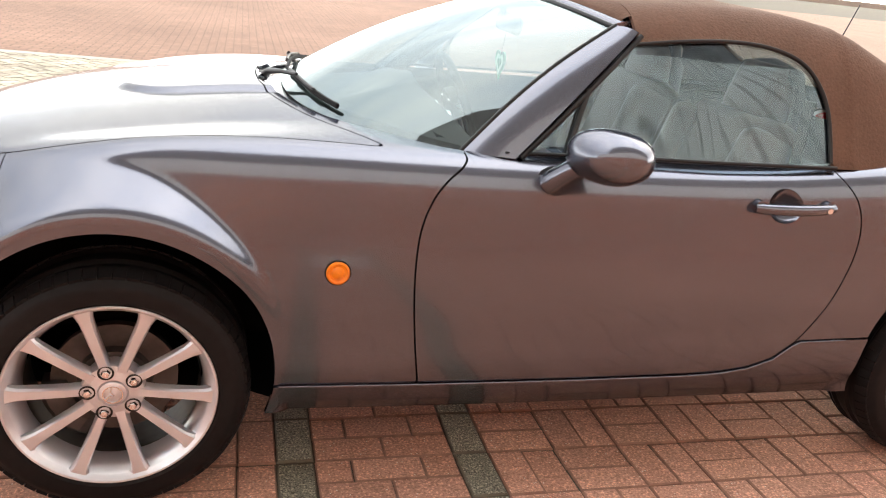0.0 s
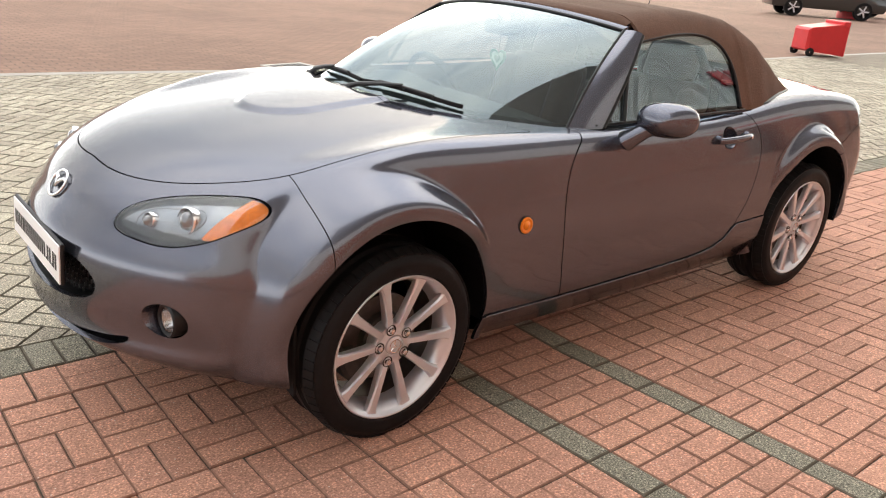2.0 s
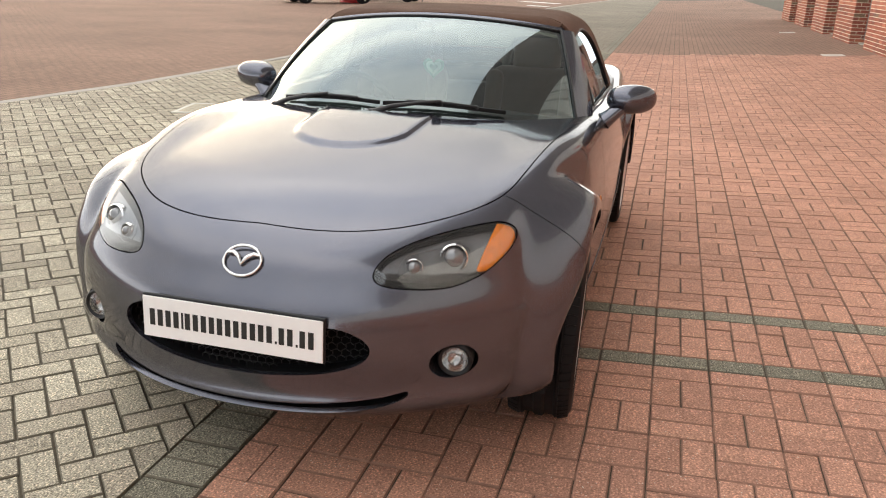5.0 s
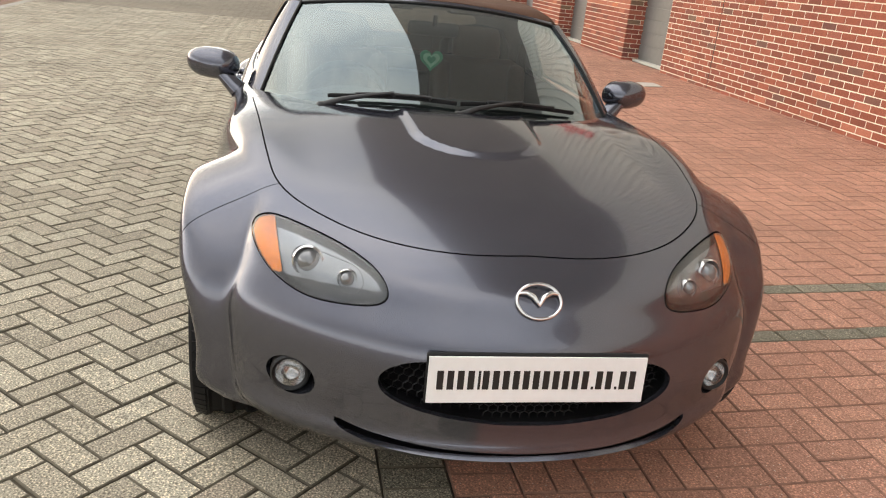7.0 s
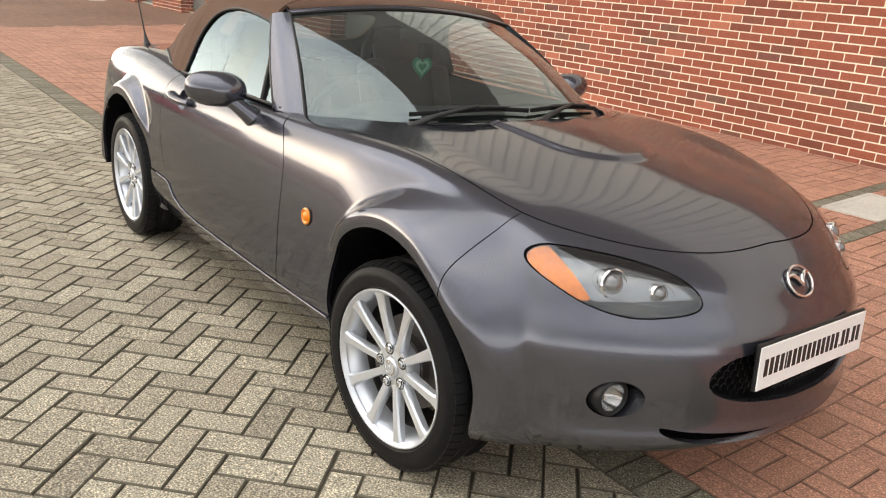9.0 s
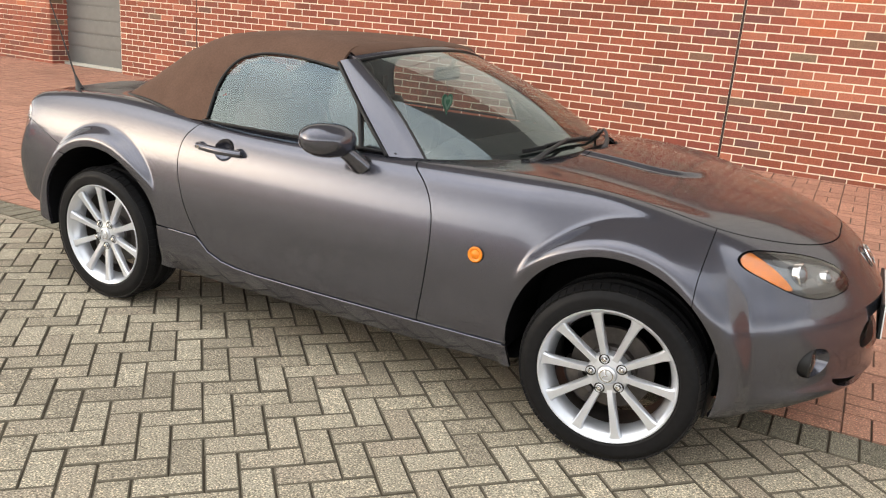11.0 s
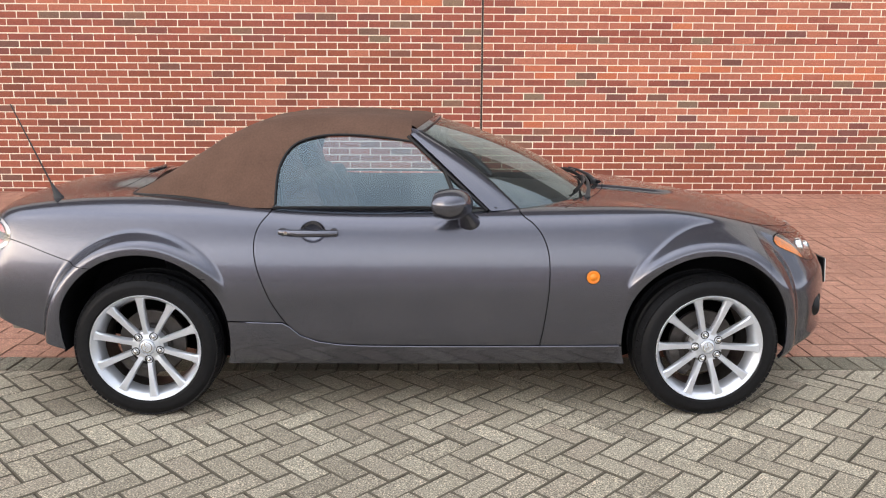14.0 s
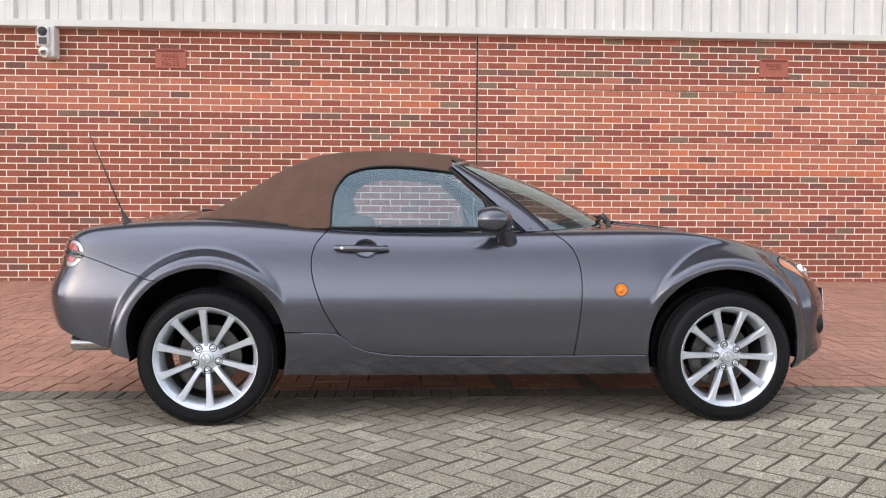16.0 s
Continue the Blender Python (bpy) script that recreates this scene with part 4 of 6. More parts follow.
def smooth_loop(pts, per=6, closed=True):
    """Rounds a ring of corners."""
    p = np.array(pts, float)
    n, out = len(p), []
    for i in range(n if closed else n - 1):
        g = (lambda k: p[k % n]) if closed else (lambda k: p[min(max(k, 0), n - 1)])
        a, b, c, d = g(i - 1), g(i), g(i + 1), g(i + 2)
        for t in np.linspace(0, 1, per, endpoint=False):
            out.append(0.5 * (2 * b + (c - a) * t + (2 * a - 5 * b + 4 * c - d) * t * t + (3 * b - 3 * c + d - a) * t ** 3))
    if not closed:
        out.append(p[-1])
    return np.array(out)


def inside(U, V, loop):
    """Signed distance to a closed loop in a plane, above zero inside."""
    best, odd = np.full(len(U), 1e9), np.zeros(len(U), bool)
    for (ax, ay), (bx, by) in zip(loop, np.roll(loop, -1, axis=0)):
        ex, ey = bx - ax, by - ay
        t = np.clip(((U - ax) * ex + (V - ay) * ey) / max(ex * ex + ey * ey, 1e-12), 0, 1)
        best = np.minimum(best, np.hypot(U - ax - t * ex, V - ay - t * ey))
        cross = ((ay > V) != (by > V))
        xs = ax + (V - ay) / np.where(by == ay, 1e-12, by - ay) * ex
        odd ^= cross & (U < xs)
    return np.where(odd, best, -best)


GAP = 0.0021


def cut(patch, value, gaps, gap=GAP, wide=0.016):
    """Cuts a panel out with a real gap: the panel, the rest; a recessed strip, coloured dark for the gap's shade, goes
    to gaps.
    """
    v = value(patch.P)
    strip, _ = patch.split(wide - np.abs(v))
    gaps.append(strip.moved(-0.006))
    inner, _ = patch.split(v - gap)
    outer, _ = patch.split(-v - gap)
    return inner, outer


def hole(patch, value):
    a, b = patch.split(value(patch.P))
    return a, b


DOOR = smooth_loop([(-0.633, 0.95), (-0.636, 0.872), (-0.690, 0.80), (-0.709, 0.728), (-0.700, 0.64), (-0.662, 0.53), (-0.622, 0.455), (-0.583, 0.401), (-0.53, 0.355), (-0.459, 0.326), (-0.38, 0.313), (-0.285, 0.307), (0.0, 0.304), (0.30, 0.303), (0.455, 0.3025), (0.463, 0.315), (0.480, 0.42), (0.494, 0.56), (0.491, 0.68), (0.468, 0.758), (0.430, 0.81), (0.376, 0.853), (0.30, 0.95)], 4)
SILL = np.array([(0.95, 0.299), (0.463, 0.3), (0.30, 0.300), (0.0, 0.301), (-0.285, 0.304), (-0.38, 0.310), (-0.459, 0.323), (-0.53, 0.352), (-0.583, 0.398), (-0.60, 0.4065), (-0.95, 0.411), (-0.95, 0.05), (0.95, 0.05)])
BONNET = smooth_loop([(1.733, 0.0), (1.722, 0.2), (1.655, 0.37), (1.535, 0.51), (1.39, 0.605), (1.2, 0.645), (0.9, 0.68), (0.65, 0.705), (0.572, 0.708), (0.60, 0.66), (0.74, 0.45), (0.83, 0.2), (0.85, 0.0), (0.85, -0.3), (1.2, -0.4), (1.70, -0.3)], 5)
BOOT = smooth_loop([(-1.32, 0.0), (-1.34, 0.35), (-1.42, 0.52), (-1.6, 0.555), (-1.78, 0.53), (-1.86, 0.40), (-1.885, 0.0), (-1.85, -0.3), (-1.4, -0.3)], 5)
COCKPIT = smooth_loop([(0.82, 0.0), (0.79, 0.25), (0.69, 0.47), (0.52, 0.63), (0.40, 0.70), (0.25, 0.715), (-0.2, 0.715), (-0.7, 0.70), (-1.0, 0.655), (-1.15, 0.58), (-1.24, 0.42), (-1.27, 0.2), (-1.28, 0.0), (-1.2, -0.4), (0.4, -0.4)], 5)
HEADLAMP = smooth_loop([(0.668, 0.700), (0.648, 0.727), (0.60, 0.738), (0.50, 0.727), (0.42, 0.708), (0.368, 0.682), (0.347, 0.648), (0.362, 0.624), (0.42, 0.611), (0.526, 0.606), (0.605, 0.629), (0.655, 0.669)], 5)
FOG = smooth_loop([(0.562 + 0.058 * math.cos(a), 0.409 + 0.050 * math.sin(a)) for a in (2 * math.pi * k / 14 for k in range(14))], 3)
MOUTH = smooth_loop([(0.0, 0.530), (0.24, 0.525), (0.325, 0.505), (0.364, 0.468), (0.345, 0.427), (0.26, 0.397), (0.13, 0.382), (0.0, 0.378), (-0.2, 0.39), (-0.2, 0.52)], 5)
SLOT = smooth_loop([(0.0, 0.302), (0.22, 0.307), (0.38, 0.320), (0.455, 0.333), (0.435, 0.308), (0.33, 0.283), (0.18, 0.270), (0.0, 0.266), (-0.2, 0.27), (-0.2, 0.30)], 5)
TAILLAMP = smooth_loop([(-1.800 + 0.092 * math.cos(a), 0.757 + 0.072 * math.sin(a)) for a in (2 * math.pi * k / 14 for k in range(14))], 3)
WINDOW = smooth_loop([(-0.632, 0.80), (-0.634, 0.88), (-0.628, 1.0), (-0.60, 1.075), (-0.55, 1.125), (-0.46, 1.152), (-0.34, 1.158), (-0.2, 1.148), (-0.05, 1.128), (0.0, 1.12), (0.2, 1.0), (0.4, 0.8)], 5)
REAR_LINE = Curve([(-2.1, 0.75), (-1.69, 0.735), (-1.46, 0.655), (-1.28, 0.628), (-1.0, 0.60)])


def underside(x):
    """Height of the lower edge of the bodywork."""
    return np.interp(x, [-2.0, -1.9, -1.46, -0.9, -0.78, 0.78, 0.9, 1.47, 1.7, 1.95], [0.47, 0.44, 0.292, 0.23, 0.212, 0.212, 0.225, 0.232, 0.238, 0.245])


def arch_radius(x, z, cx):
    """The rear opening draws in behind the wheel, low down."""
    return ARCH_RAD - (0.034 * ease(0.52, 0.27, z) * (np.asarray(x) < cx) if cx < 0 else 0.0)


def on_nose(y, z):
    lo, hi = 1.0, 2.2
    for _ in range(30):
        mid = (lo + hi) / 2
        if body_field(np.array([mid]), np.array([abs(y)]), np.array([z]))[0] < 0:
            lo = mid
        else:
            hi = mid
    return lo


def build_body(car):
    gaps = []
    lows = np.concatenate([np.linspace(-26, 24, 92, endpoint=False), np.linspace(24, 48, 44, endpoint=False), np.linspace(48, 90, 30)])
    whole = shell(body_field, -1.2, 1.1, 0.0085, 130, 160, lows, 0.5)
    whole, _ = hole(whole, lambda p: p[:, 2] - underside(p[:, 0]))
    # wheel arches
    for cx in (ARCH_F, ARCH_R):
        whole, _ = hole(whole, lambda p: np.where((p[:, 1] > 0.42) & (p[:, 2] < 0.8), np.hypot(p[:, 0] - cx, (p[:, 2] - ARCH_Z) * 0.985) - arch_radius(p[:, 0], p[:, 2], cx), 1.0))
    # cockpit
    _, whole = hole(whole, lambda p: np.where(p[:, 2] > 0.7, inside(p[:, 0], p[:, 1], COCKPIT), -1.0))
    up = lambda loop: (lambda p: np.where(p[:, 2] > 0.62, inside(p[:, 0], p[:, 1], loop), -1.0))
    front = lambda loop: (lambda p: np.where(p[:, 0] > 1.25, inside(p[:, 1], p[:, 2], loop), -1.0))
    sideways = lambda loop: (lambda p: np.where(p[:, 1] > 0.45, inside(p[:, 0], p[:, 2], loop), -1.0))
    bonnet, rest = cut(whole, up(BONNET), gaps)
    boot, rest = cut(rest, up(BOOT), gaps)
    nose, rest = cut(rest, lambda p: p[:, 0] - 1.395 + 0.02 * (p[:, 2] - 0.65), gaps, gap=0.0012)
    tail, rest = cut(rest, lambda p: np.where(p[:, 0] < -0.9, REAR_LINE(p[:, 0]) - p[:, 2], -1.0), gaps, gap=0.0016)
    door, rest = cut(rest, sideways(DOOR), gaps)
    dish, door = hole(door, lambda p: np.where(p[:, 1] > 0.45, 1.0 - np.hypot((p[:, 0] + 0.470) / 0.052, (p[:, 2] - 0.779) / 0.043), -1.0))
    q = np.clip(1.0 - np.hypot((dish.P[:, 0] + 0.470) / 0.052, (dish.P[:, 2] - 0.779) / 0.043) ** 2, 0, 1) ** 0.6
    dish = Patch(dish.P - 0.026 * q[:, None] * dish.N, dish.N, dish.F)
    sill, rest = cut(rest, lambda p: np.where(np.abs(p[:, 0]) < 1.0, inside(p[:, 0], p[:, 2], SILL), -1.0), gaps, gap=0.0022)
    fender, quarter = hole(rest, lambda p: p[:, 0] + 0.1)
    lamp, nose = cut(nose, front(HEADLAMP), gaps, gap=0.0016)
    fog, nose = hole(nose, front(FOG))
    mouth, nose = hole(nose, front(MOUTH))
    slot, nose = hole(nose, front(SLOT))
    tail_lamp, tail2 = hole(tail, sideways(TAILLAMP))
    tail_lamp2, quarter = hole(quarter, sideways(TAILLAMP))
    lamp_r = tail_lamp.joined(tail_lamp2)

    bonnet.both().make("bonnet", PAINT, car, "grey metallic bonnet with raised centre", 0.012)
    boot.both().make("boot_lid", PAINT, car, "", 0.012)
    nose.both().make("front_bumper", PAINT, car, "grey metallic front bumper with oval mouth", 0.014)
    tail2.both().make("rear_bumper", PAINT, car, "", 0.014)
    for flip in (False, True):
        pick = (lambda p: p) if flip else (lambda p: p.mirrored())
        pick(fender).make("front_wing", PAINT, car, "", 0.016)
        pick(quarter).make("rear_wing", PAINT, car, "", 0.016)
        pick(door).make("door", PAINT, car, "", 0.012)
        d = pick(dish)
        ob = new("handle_dish", mesh_of("handle_dish", d.P, d.F, PAINT, smooth=True))
        ob.parent = car
        pick(sill.moved(0.005)).make("sill", PAINT, car, "", 0.012)
    for g in gaps:
        for side_gap in ((g.both(),) if (np.abs(g.P[:, 1]) < 0.01).any() else (g, g.mirrored())):
            side_gap.make("shut_line", SHADE_BLACK, car, "near-black strip set in the panel gap for its shade")

    # lamps: a deep bowl behind a clear lens
    for s in (1, -1):
        pk = (lambda p: p) if s > 0 else (lambda p: p.mirrored())
        hl = thing_part("headlamp", car, "clear headlamp with amber indicator corner")
        pk(lamp.moved(0.001)).make("lens", LENS, hl, "clear plastic lens", 0.006)
        bowl = lamp.moved(-0.009)
        amber, clear = bowl.split(np.minimum(bowl.P[:, 1] - 0.598 - 0.25 * (bowl.P[:, 2] - 0.68), bowl.P[:, 2] - 0.632))
        low, clear = clear.split(0.636 - 0.05 * (clear.P[:, 1] - 0.5) - clear.P[:, 2])
        pk(low).make("dark_border", TRIM, hl)
        pk(clear).make("reflector", LAMP_BOWL, hl)
        pk(amber.moved(0.004)).make("indicator", AMBER, hl, "amber indicator")
        Q, G = lamp.rim(0.012)
        Q = Q * np.array((1, s, 1))
        ob = new("surround", mesh_of("surround", Q, G if s > 0 else [g[::-1] for g in G], TRIM))
        ob.parent = hl
        for yy, zz, rr in ((0.532, 0.672, 0.031), (0.440, 0.660, 0.020)):
            k = int(np.argmin((lamp.P[:, 1] - yy) ** 2 + (lamp.P[:, 2] - zz) ** 2))
            c, d = lamp.P[k] * (1, s, 1), Vector((0.93, 0.25 * s, 0.25)).normalized()
            m = Matrix.Translation(Vector(c) - 0.024 * d) @ d.to_track_quat("Z", "Y").to_matrix().to_4x4()
            part("projector_ring", lathe_bm([(rr * 1.25, 0.0), (rr * 1.25, 0.018), (rr * 1.12, 0.022), (rr * 1.02, 0.016), (rr, 0.0)], 32, m), CHROME, hl, "", 40)
            part("projector", lathe_bm([(rr, 0.004), (rr * 0.92, 0.016), (rr * 0.7, 0.026), (rr * 0.4, 0.031), (0.0005, 0.033)], 32, m), LAMP_EYE, hl, "", 60)
        # one pale bezel runs round both lenses
        ends = ((0.532, 0.672), (0.438, 0.660))
        pill = []
        for k in range(29):
            a = radians(-90 + 180 * k / 14) if k <= 14 else radians(90 + 180 * (k - 15) / 13)
            cy, cz = ends[0] if k <= 14 else ends[1]
            pill.append((cy + 0.036 * math.cos(a), cz + 0.029 * math.sin(a)))
        pill = pill + pill[:1]
        part("bezel", tube_bm([Vector((on_nose(yy, zz) - 0.009, s * yy, zz - 0.004)) for yy, zz in pill], 0.0013, 6), LAMP_EYE, hl, "", 60)
        # fog lamp in its recess
        fg = thing_part("fog_lamp", car, "round fog lamp in a dark recess")
        P0 = fog.P * (1, s, 1)
        Q, G = fog.rim(0.075, (-1, 0, 0))
        ob = new("recess", mesh_of("recess", Q * (1, s, 1), G if s > 0 else [g[::-1] for g in G], PAINT))
        ob.parent = fg
        # a near-black back gives the recess its deep shade
        pk(Patch(fog.P - (0.07, 0, 0), fog.N, fog.F)).make("backing", SHADE_BLACK, fg)
        m = Matrix.Translation((1.732, 0.562 * s, 0.410)) @ Vector((1, 0.12 * s, 0.03)).to_track_quat("Z", "Y").to_matrix().to_4x4()
        part("bezel", lathe_bm([(0.050, -0.04), (0.048, 0.004), (0.043, 0.009), (0.036, 0.004)], 36, m), TRIM, fg, "", 40)
        part("glass", lathe_bm([(0.037, 0.004), (0.027, 0.012), (0.014, 0.016), (0.0005, 0.017)], 36, m), FOG_GLASS, fg, "", 60)
        part("reflector", lathe_bm([(0.037, 0.0), (0.032, -0.012), (0.02, -0.026), (0.0005, -0.03)], 36, m), FOG_BOWL, fg, "", 60)
        tl = thing_part("tail_lamp", car, "rounded red and clear tail lamp")
        pk(lamp_r.moved(0.002)).make("lens", LENS, tl, "", 0.008)
        back = lamp_r.moved(-0.018)
        inner, edge = back.split(0.82 - np.hypot((lamp_r.P[:, 0] + 1.80) / 0.092, (lamp_r.P[:, 2] - 0.757) / 0.072))
        pk(edge).make("dark_border", TRIM, tl)
        red, pale = inner.split(0.042 - np.hypot(0.9 * (inner.P[:, 0] + 1.785), inner.P[:, 2] - 0.752))
        pk(red.moved(0.008)).make("brake_light", RED_LENS, tl)
        pk(pale).make("reflector", TAIL_BOWL, tl)
    # grille mouth and lower slot
    grille = thing_part("grille", car, "black mesh grille behind the oval mouth")
    for piece, nm in ((mouth, "mouth_liner"), (slot, "slot_liner")):
        b = piece.both()
        Q, G = piece.rim(0.07, (-1, 0, 0))
        k = len(Q)
        ob = new(nm, mesh_of(nm, np.concatenate([Q, Q * (1, -1, 1)]), G + [tuple(i + k for i in g[::-1]) for g in G], TRIM))
        ob.parent = grille
        # a near-black sheet stands in for the shade behind the mesh
        Patch(b.P - (0.068, 0, 0), b.N, b.F).make(nm, SHADE_BLACK, grille)
    mesh = bmesh.new()
    for row in range(9):
        z = 0.366 + 0.0185 * row
        for k in range(-17, 18):
            y = 0.0225 * (k + 0.5 * (row % 2))
            if inside(np.array([abs(y)]), np.array([z]), MOUTH)[0] < 0.004:
                continue
            x = 1.93 - 0.655 * abs(y) ** 2.2 - 0.040
            for e in range(3):
                a0, a1 = radians(30 + 60 * e), radians(90 + 60 * e)
                p, q = ((x, y + 0.0125 * math.cos(a), z + 0.0115 * math.sin(a)) for a in (a0, a1))
                tube_bm([p, q], 0.0018, 4, mesh)
    part("grille_mesh", mesh, TRIM, grille, "black honeycomb mesh")


def thing_part(name, parent, label=""):
    ob = new(name)
    ob.parent = parent
    if label:
        ob["label"] = label
    return ob


car = thing("sports_car", "grey metallic two-seat sports car with brown canvas roof up", "car")
build_body(car)


# ---- the car: wheels ----
def build_wheel():
    """A ten-spoke alloy wheel at the origin, its outer face towards +z; the parts hang from one empty."""
    w = thing_part("wheel", None, "silver ten-spoke alloy wheel with low-profile tyre")
    R, half = 0.3015, 0.103
    prof = [(0.222, -half + 0.012), (0.236, -half), (0.262, -half - 0.001), (0.282, -half + 0.006), (0.295, -half + 0.02)]
    for k, z in enumerate((-0.052, -0.044, -0.018, -0.010, 0.012, 0.020, 0.046, 0.054)):
        prof.append((R - (0.0 if k % 4 in (0, 3) else 0.008), z))
    prof += [(0.295, half - 0.02), (0.283, half - 0.006), (0.275, half - 0.002), (0.273, half), (0.262, half + 0.002), (0.245, half + 0.0005), (0.236, half), (0.226, half - 0.008), (0.221, half - 0.016)]
    part("tyre", lathe_bm(prof, 96), TYRE, w, "black low-profile tyre", 35)
    # shoulder blocks of the tread
    for z in (-0.078, 0.078):
        bm = bmesh.new()
        for k in range(64):
            a = 2 * math.pi * k / 64
            m = Matrix.Rotation(a, 4, "Z") @ Matrix.Translation((0.2965, 0, z)) @ Matrix.Rotation(radians(-18 if z > 0 else 18), 4, "Y")
            box_bm((-0.006, -0.0126, -0.017), (0.0022, 0.0126, 0.017), 0, bm, m)
        part("tread", bm, TYRE, w)
    rim = [(0.206, -0.085), (0.196, -0.05), (0.193, 0.02), (0.199, 0.055), (0.208, 0.075), (0.2165, 0.084), (0.2235, 0.090), (0.2275, 0.095), (0.2285, 0.099), (0.2265, 0.1015), (0.2225, 0.1005), (0.2175, 0.094), (0.2125, 0.088)]
    part("rim", lathe_bm(rim, 96), ALLOY, w, "", 30)
    part("inner_barrel", lathe_bm([(0.194, -0.088), (0.188, 0.02), (0.19, 0.03)], 64), STEEL, w, "", 40)
    for k in range(10):
        a = radians(36 * k)
        bm = bmesh.new()
        secs = []
        for r, hw, z, th in ((0.036, 0.018, 0.071, 0.032), (0.066, 0.0118, 0.077, 0.030), (0.10, 0.0120, 0.082, 0.027), (0.15, 0.0134, 0.087, 0.024), (0.19, 0.0152, 0.0905, 0.022), (0.206, 0.0190, 0.0918, 0.020), (0.2155, 0.0240, 0.0925, 0.018)):
            pts = [(-hw, z - th), (-hw, z - 0.006), (-hw * 0.72, z), (hw * 0.72, z), (hw, z - 0.006), (hw, z - th)]
            secs.append([bm.verts.new((r * math.cos(a) - t * math.sin(a), r * math.sin(a) + t * math.cos(a), zz)) for t, zz in pts])
        for s0, s1 in zip(secs, secs[1:]):
            for i in range(6):
                j = (i + 1) % 6
                bm.faces.new((s0[i], s0[j], s1[j], s1[i]))
        bm.faces.new(secs[0])
        bm.faces.new(secs[-1][::-1])
        bmesh.ops.recalc_face_normals(bm, faces=bm.faces)
        part("spoke", bm, ALLOY, w, "", 30)
    part("hub", lathe_bm([(0.068, 0.03), (0.070, 0.062), (0.066, 0.072), (0.034, 0.078), (0.031, 0.072), (0.0005, 0.072)], 48), ALLOY, w, "", 30)
    part("centre_cap", lathe_bm([(0.030, 0.070), (0.0295, 0.0795), (0.026, 0.0825), (0.0005, 0.0835)], 40), ALLOY, w, "plain silver centre cap", 40)
    # winged mark on the cap as a raised shape
    bm = lathe_bm([(0.0215, 0.0833), (0.0225, 0.0852), (0.0195, 0.0852), (0.0187, 0.0833)], 32)
    tube_bm([(-0.017, 0.009, 0.0845), (-0.006, 0.006, 0.0845), (0, -0.003, 0.0845), (0.006, 0.006, 0.0845), (0.017, 0.009, 0.0845)], 0.0022, 6, bm)
    part("cap_mark", bm, CHROME, w, "", 40)
    for k in range(5):
        a = radians(72 * k + 36)
        m = Matrix.Translation((0.0535 * math.cos(a), 0.0535 * math.sin(a), 0))
        part("nut_seat", lathe_bm([(0.0180, 0.0770), (0.0170, 0.0785), (0.0135, 0.0765), (0.0130, 0.068)], 20, m), TRIM, w, "", 40)
        part("wheel_nut", lathe_bm([(0.0105, 0.066), (0.0105, 0.080), (0.008, 0.086), (0.0005, 0.088)], 6, m), CHROME, w, "", 40)
    part("brake_disc", lathe_bm([(0.06, 0.008), (0.138, 0.008), (0.138, -0.014), (0.06, -0.014)], 48, closed=True), STEEL, w, "", 30)
    part("disc_bell", lathe_bm([(0.085, 0.0), (0.08, 0.03), (0.0005, 0.032)], 40), STEEL, w, "", 30)
    bm, secs = bmesh.new(), []
    for k in range(9):
        a0 = radians(112 + 8 * k)
        e = 0.0 if 0 < k < 8 else 0.006
        secs.append([bm.verts.new((r * math.cos(a0), r * math.sin(a0), z)) for r, z in ((0.098 + e, -0.03), (0.098 + e, 0.026 - e), (0.112, 0.034 - e), (0.150, 0.032 - e), (0.162 - e, 0.022), (0.162 - e, -0.03))])
    for s0, s1 in zip(secs, secs[1:]):
        for i in range(6):
            bm.faces.new((s0[i], s0[(i + 1) % 6], s1[(i + 1) % 6], s1[i]))
    bm.faces.new(secs[0])
    bm.faces.new(secs[-1])
    bmesh.ops.recalc_face_normals(bm, faces=bm.faces)
    part("caliper", bm, STEEL, w)
    return w


def place_wheels(car):
    first = build_wheel()
    spots = ((AXLE, -1, 20, 3.0), (-AXLE, -1, -4, 0), (AXLE, 1, 22, 3.0), (-AXLE, 1, 10, 0))
    for k, (x, s, phase, steer) in enumerate(spots):
        face = Matrix.Rotation(radians(90), 4, "X") if s < 0 else Matrix.Rotation(radians(-90), 4, "X")
        spin = Matrix.Rotation(radians(90 - phase if s < 0 else -90 - phase), 4, "Z")
        m = Matrix.Translation((x, s * 0.742, HUB_Z)) @ Matrix.Rotation(radians(steer), 4, "Z") @ Matrix.Rotation(radians(-1.0 * s), 4, "X") @ face @ spin
        ob = first if k == 0 else copy_thing(first, m)
        ob.matrix_basis = m
        ob.parent = car
    for s in (1, -1):
        for cx in (ARCH_F, ARCH_R):
            V, F, n = [], [], 28
            for i in range(n + 1):
                a = radians(-9 + 198 * i / n)
                for y in (0.824, 0.50):
                    rr = float(arch_radius(cx + math.cos(a), ARCH_Z + ARCH_RAD * math.sin(a), cx)) + (0.005 if y > 0.6 else 0.012)
                    px, pz = cx + rr * math.cos(a), ARCH_Z + rr * math.sin(a) / 0.985
                    V.append((px, s * (min(0.87, max(0.66, float(on_body(px, pz)) - 0.004)) if y > 0.6 else y), pz))
            F = [(2 * i, 2 * i + 1, 2 * i + 3, 2 * i + 2) for i in range(n)]
            k = len(V)
            V.append((cx, s * 0.50, ARCH_Z))
            F += [(2 * i + 1, k, 2 * i + 3) for i in range(n)]
            ob = new("arch_liner", mesh_of("arch_liner", V, F, SHADE_BLACK))
            ob.parent = car


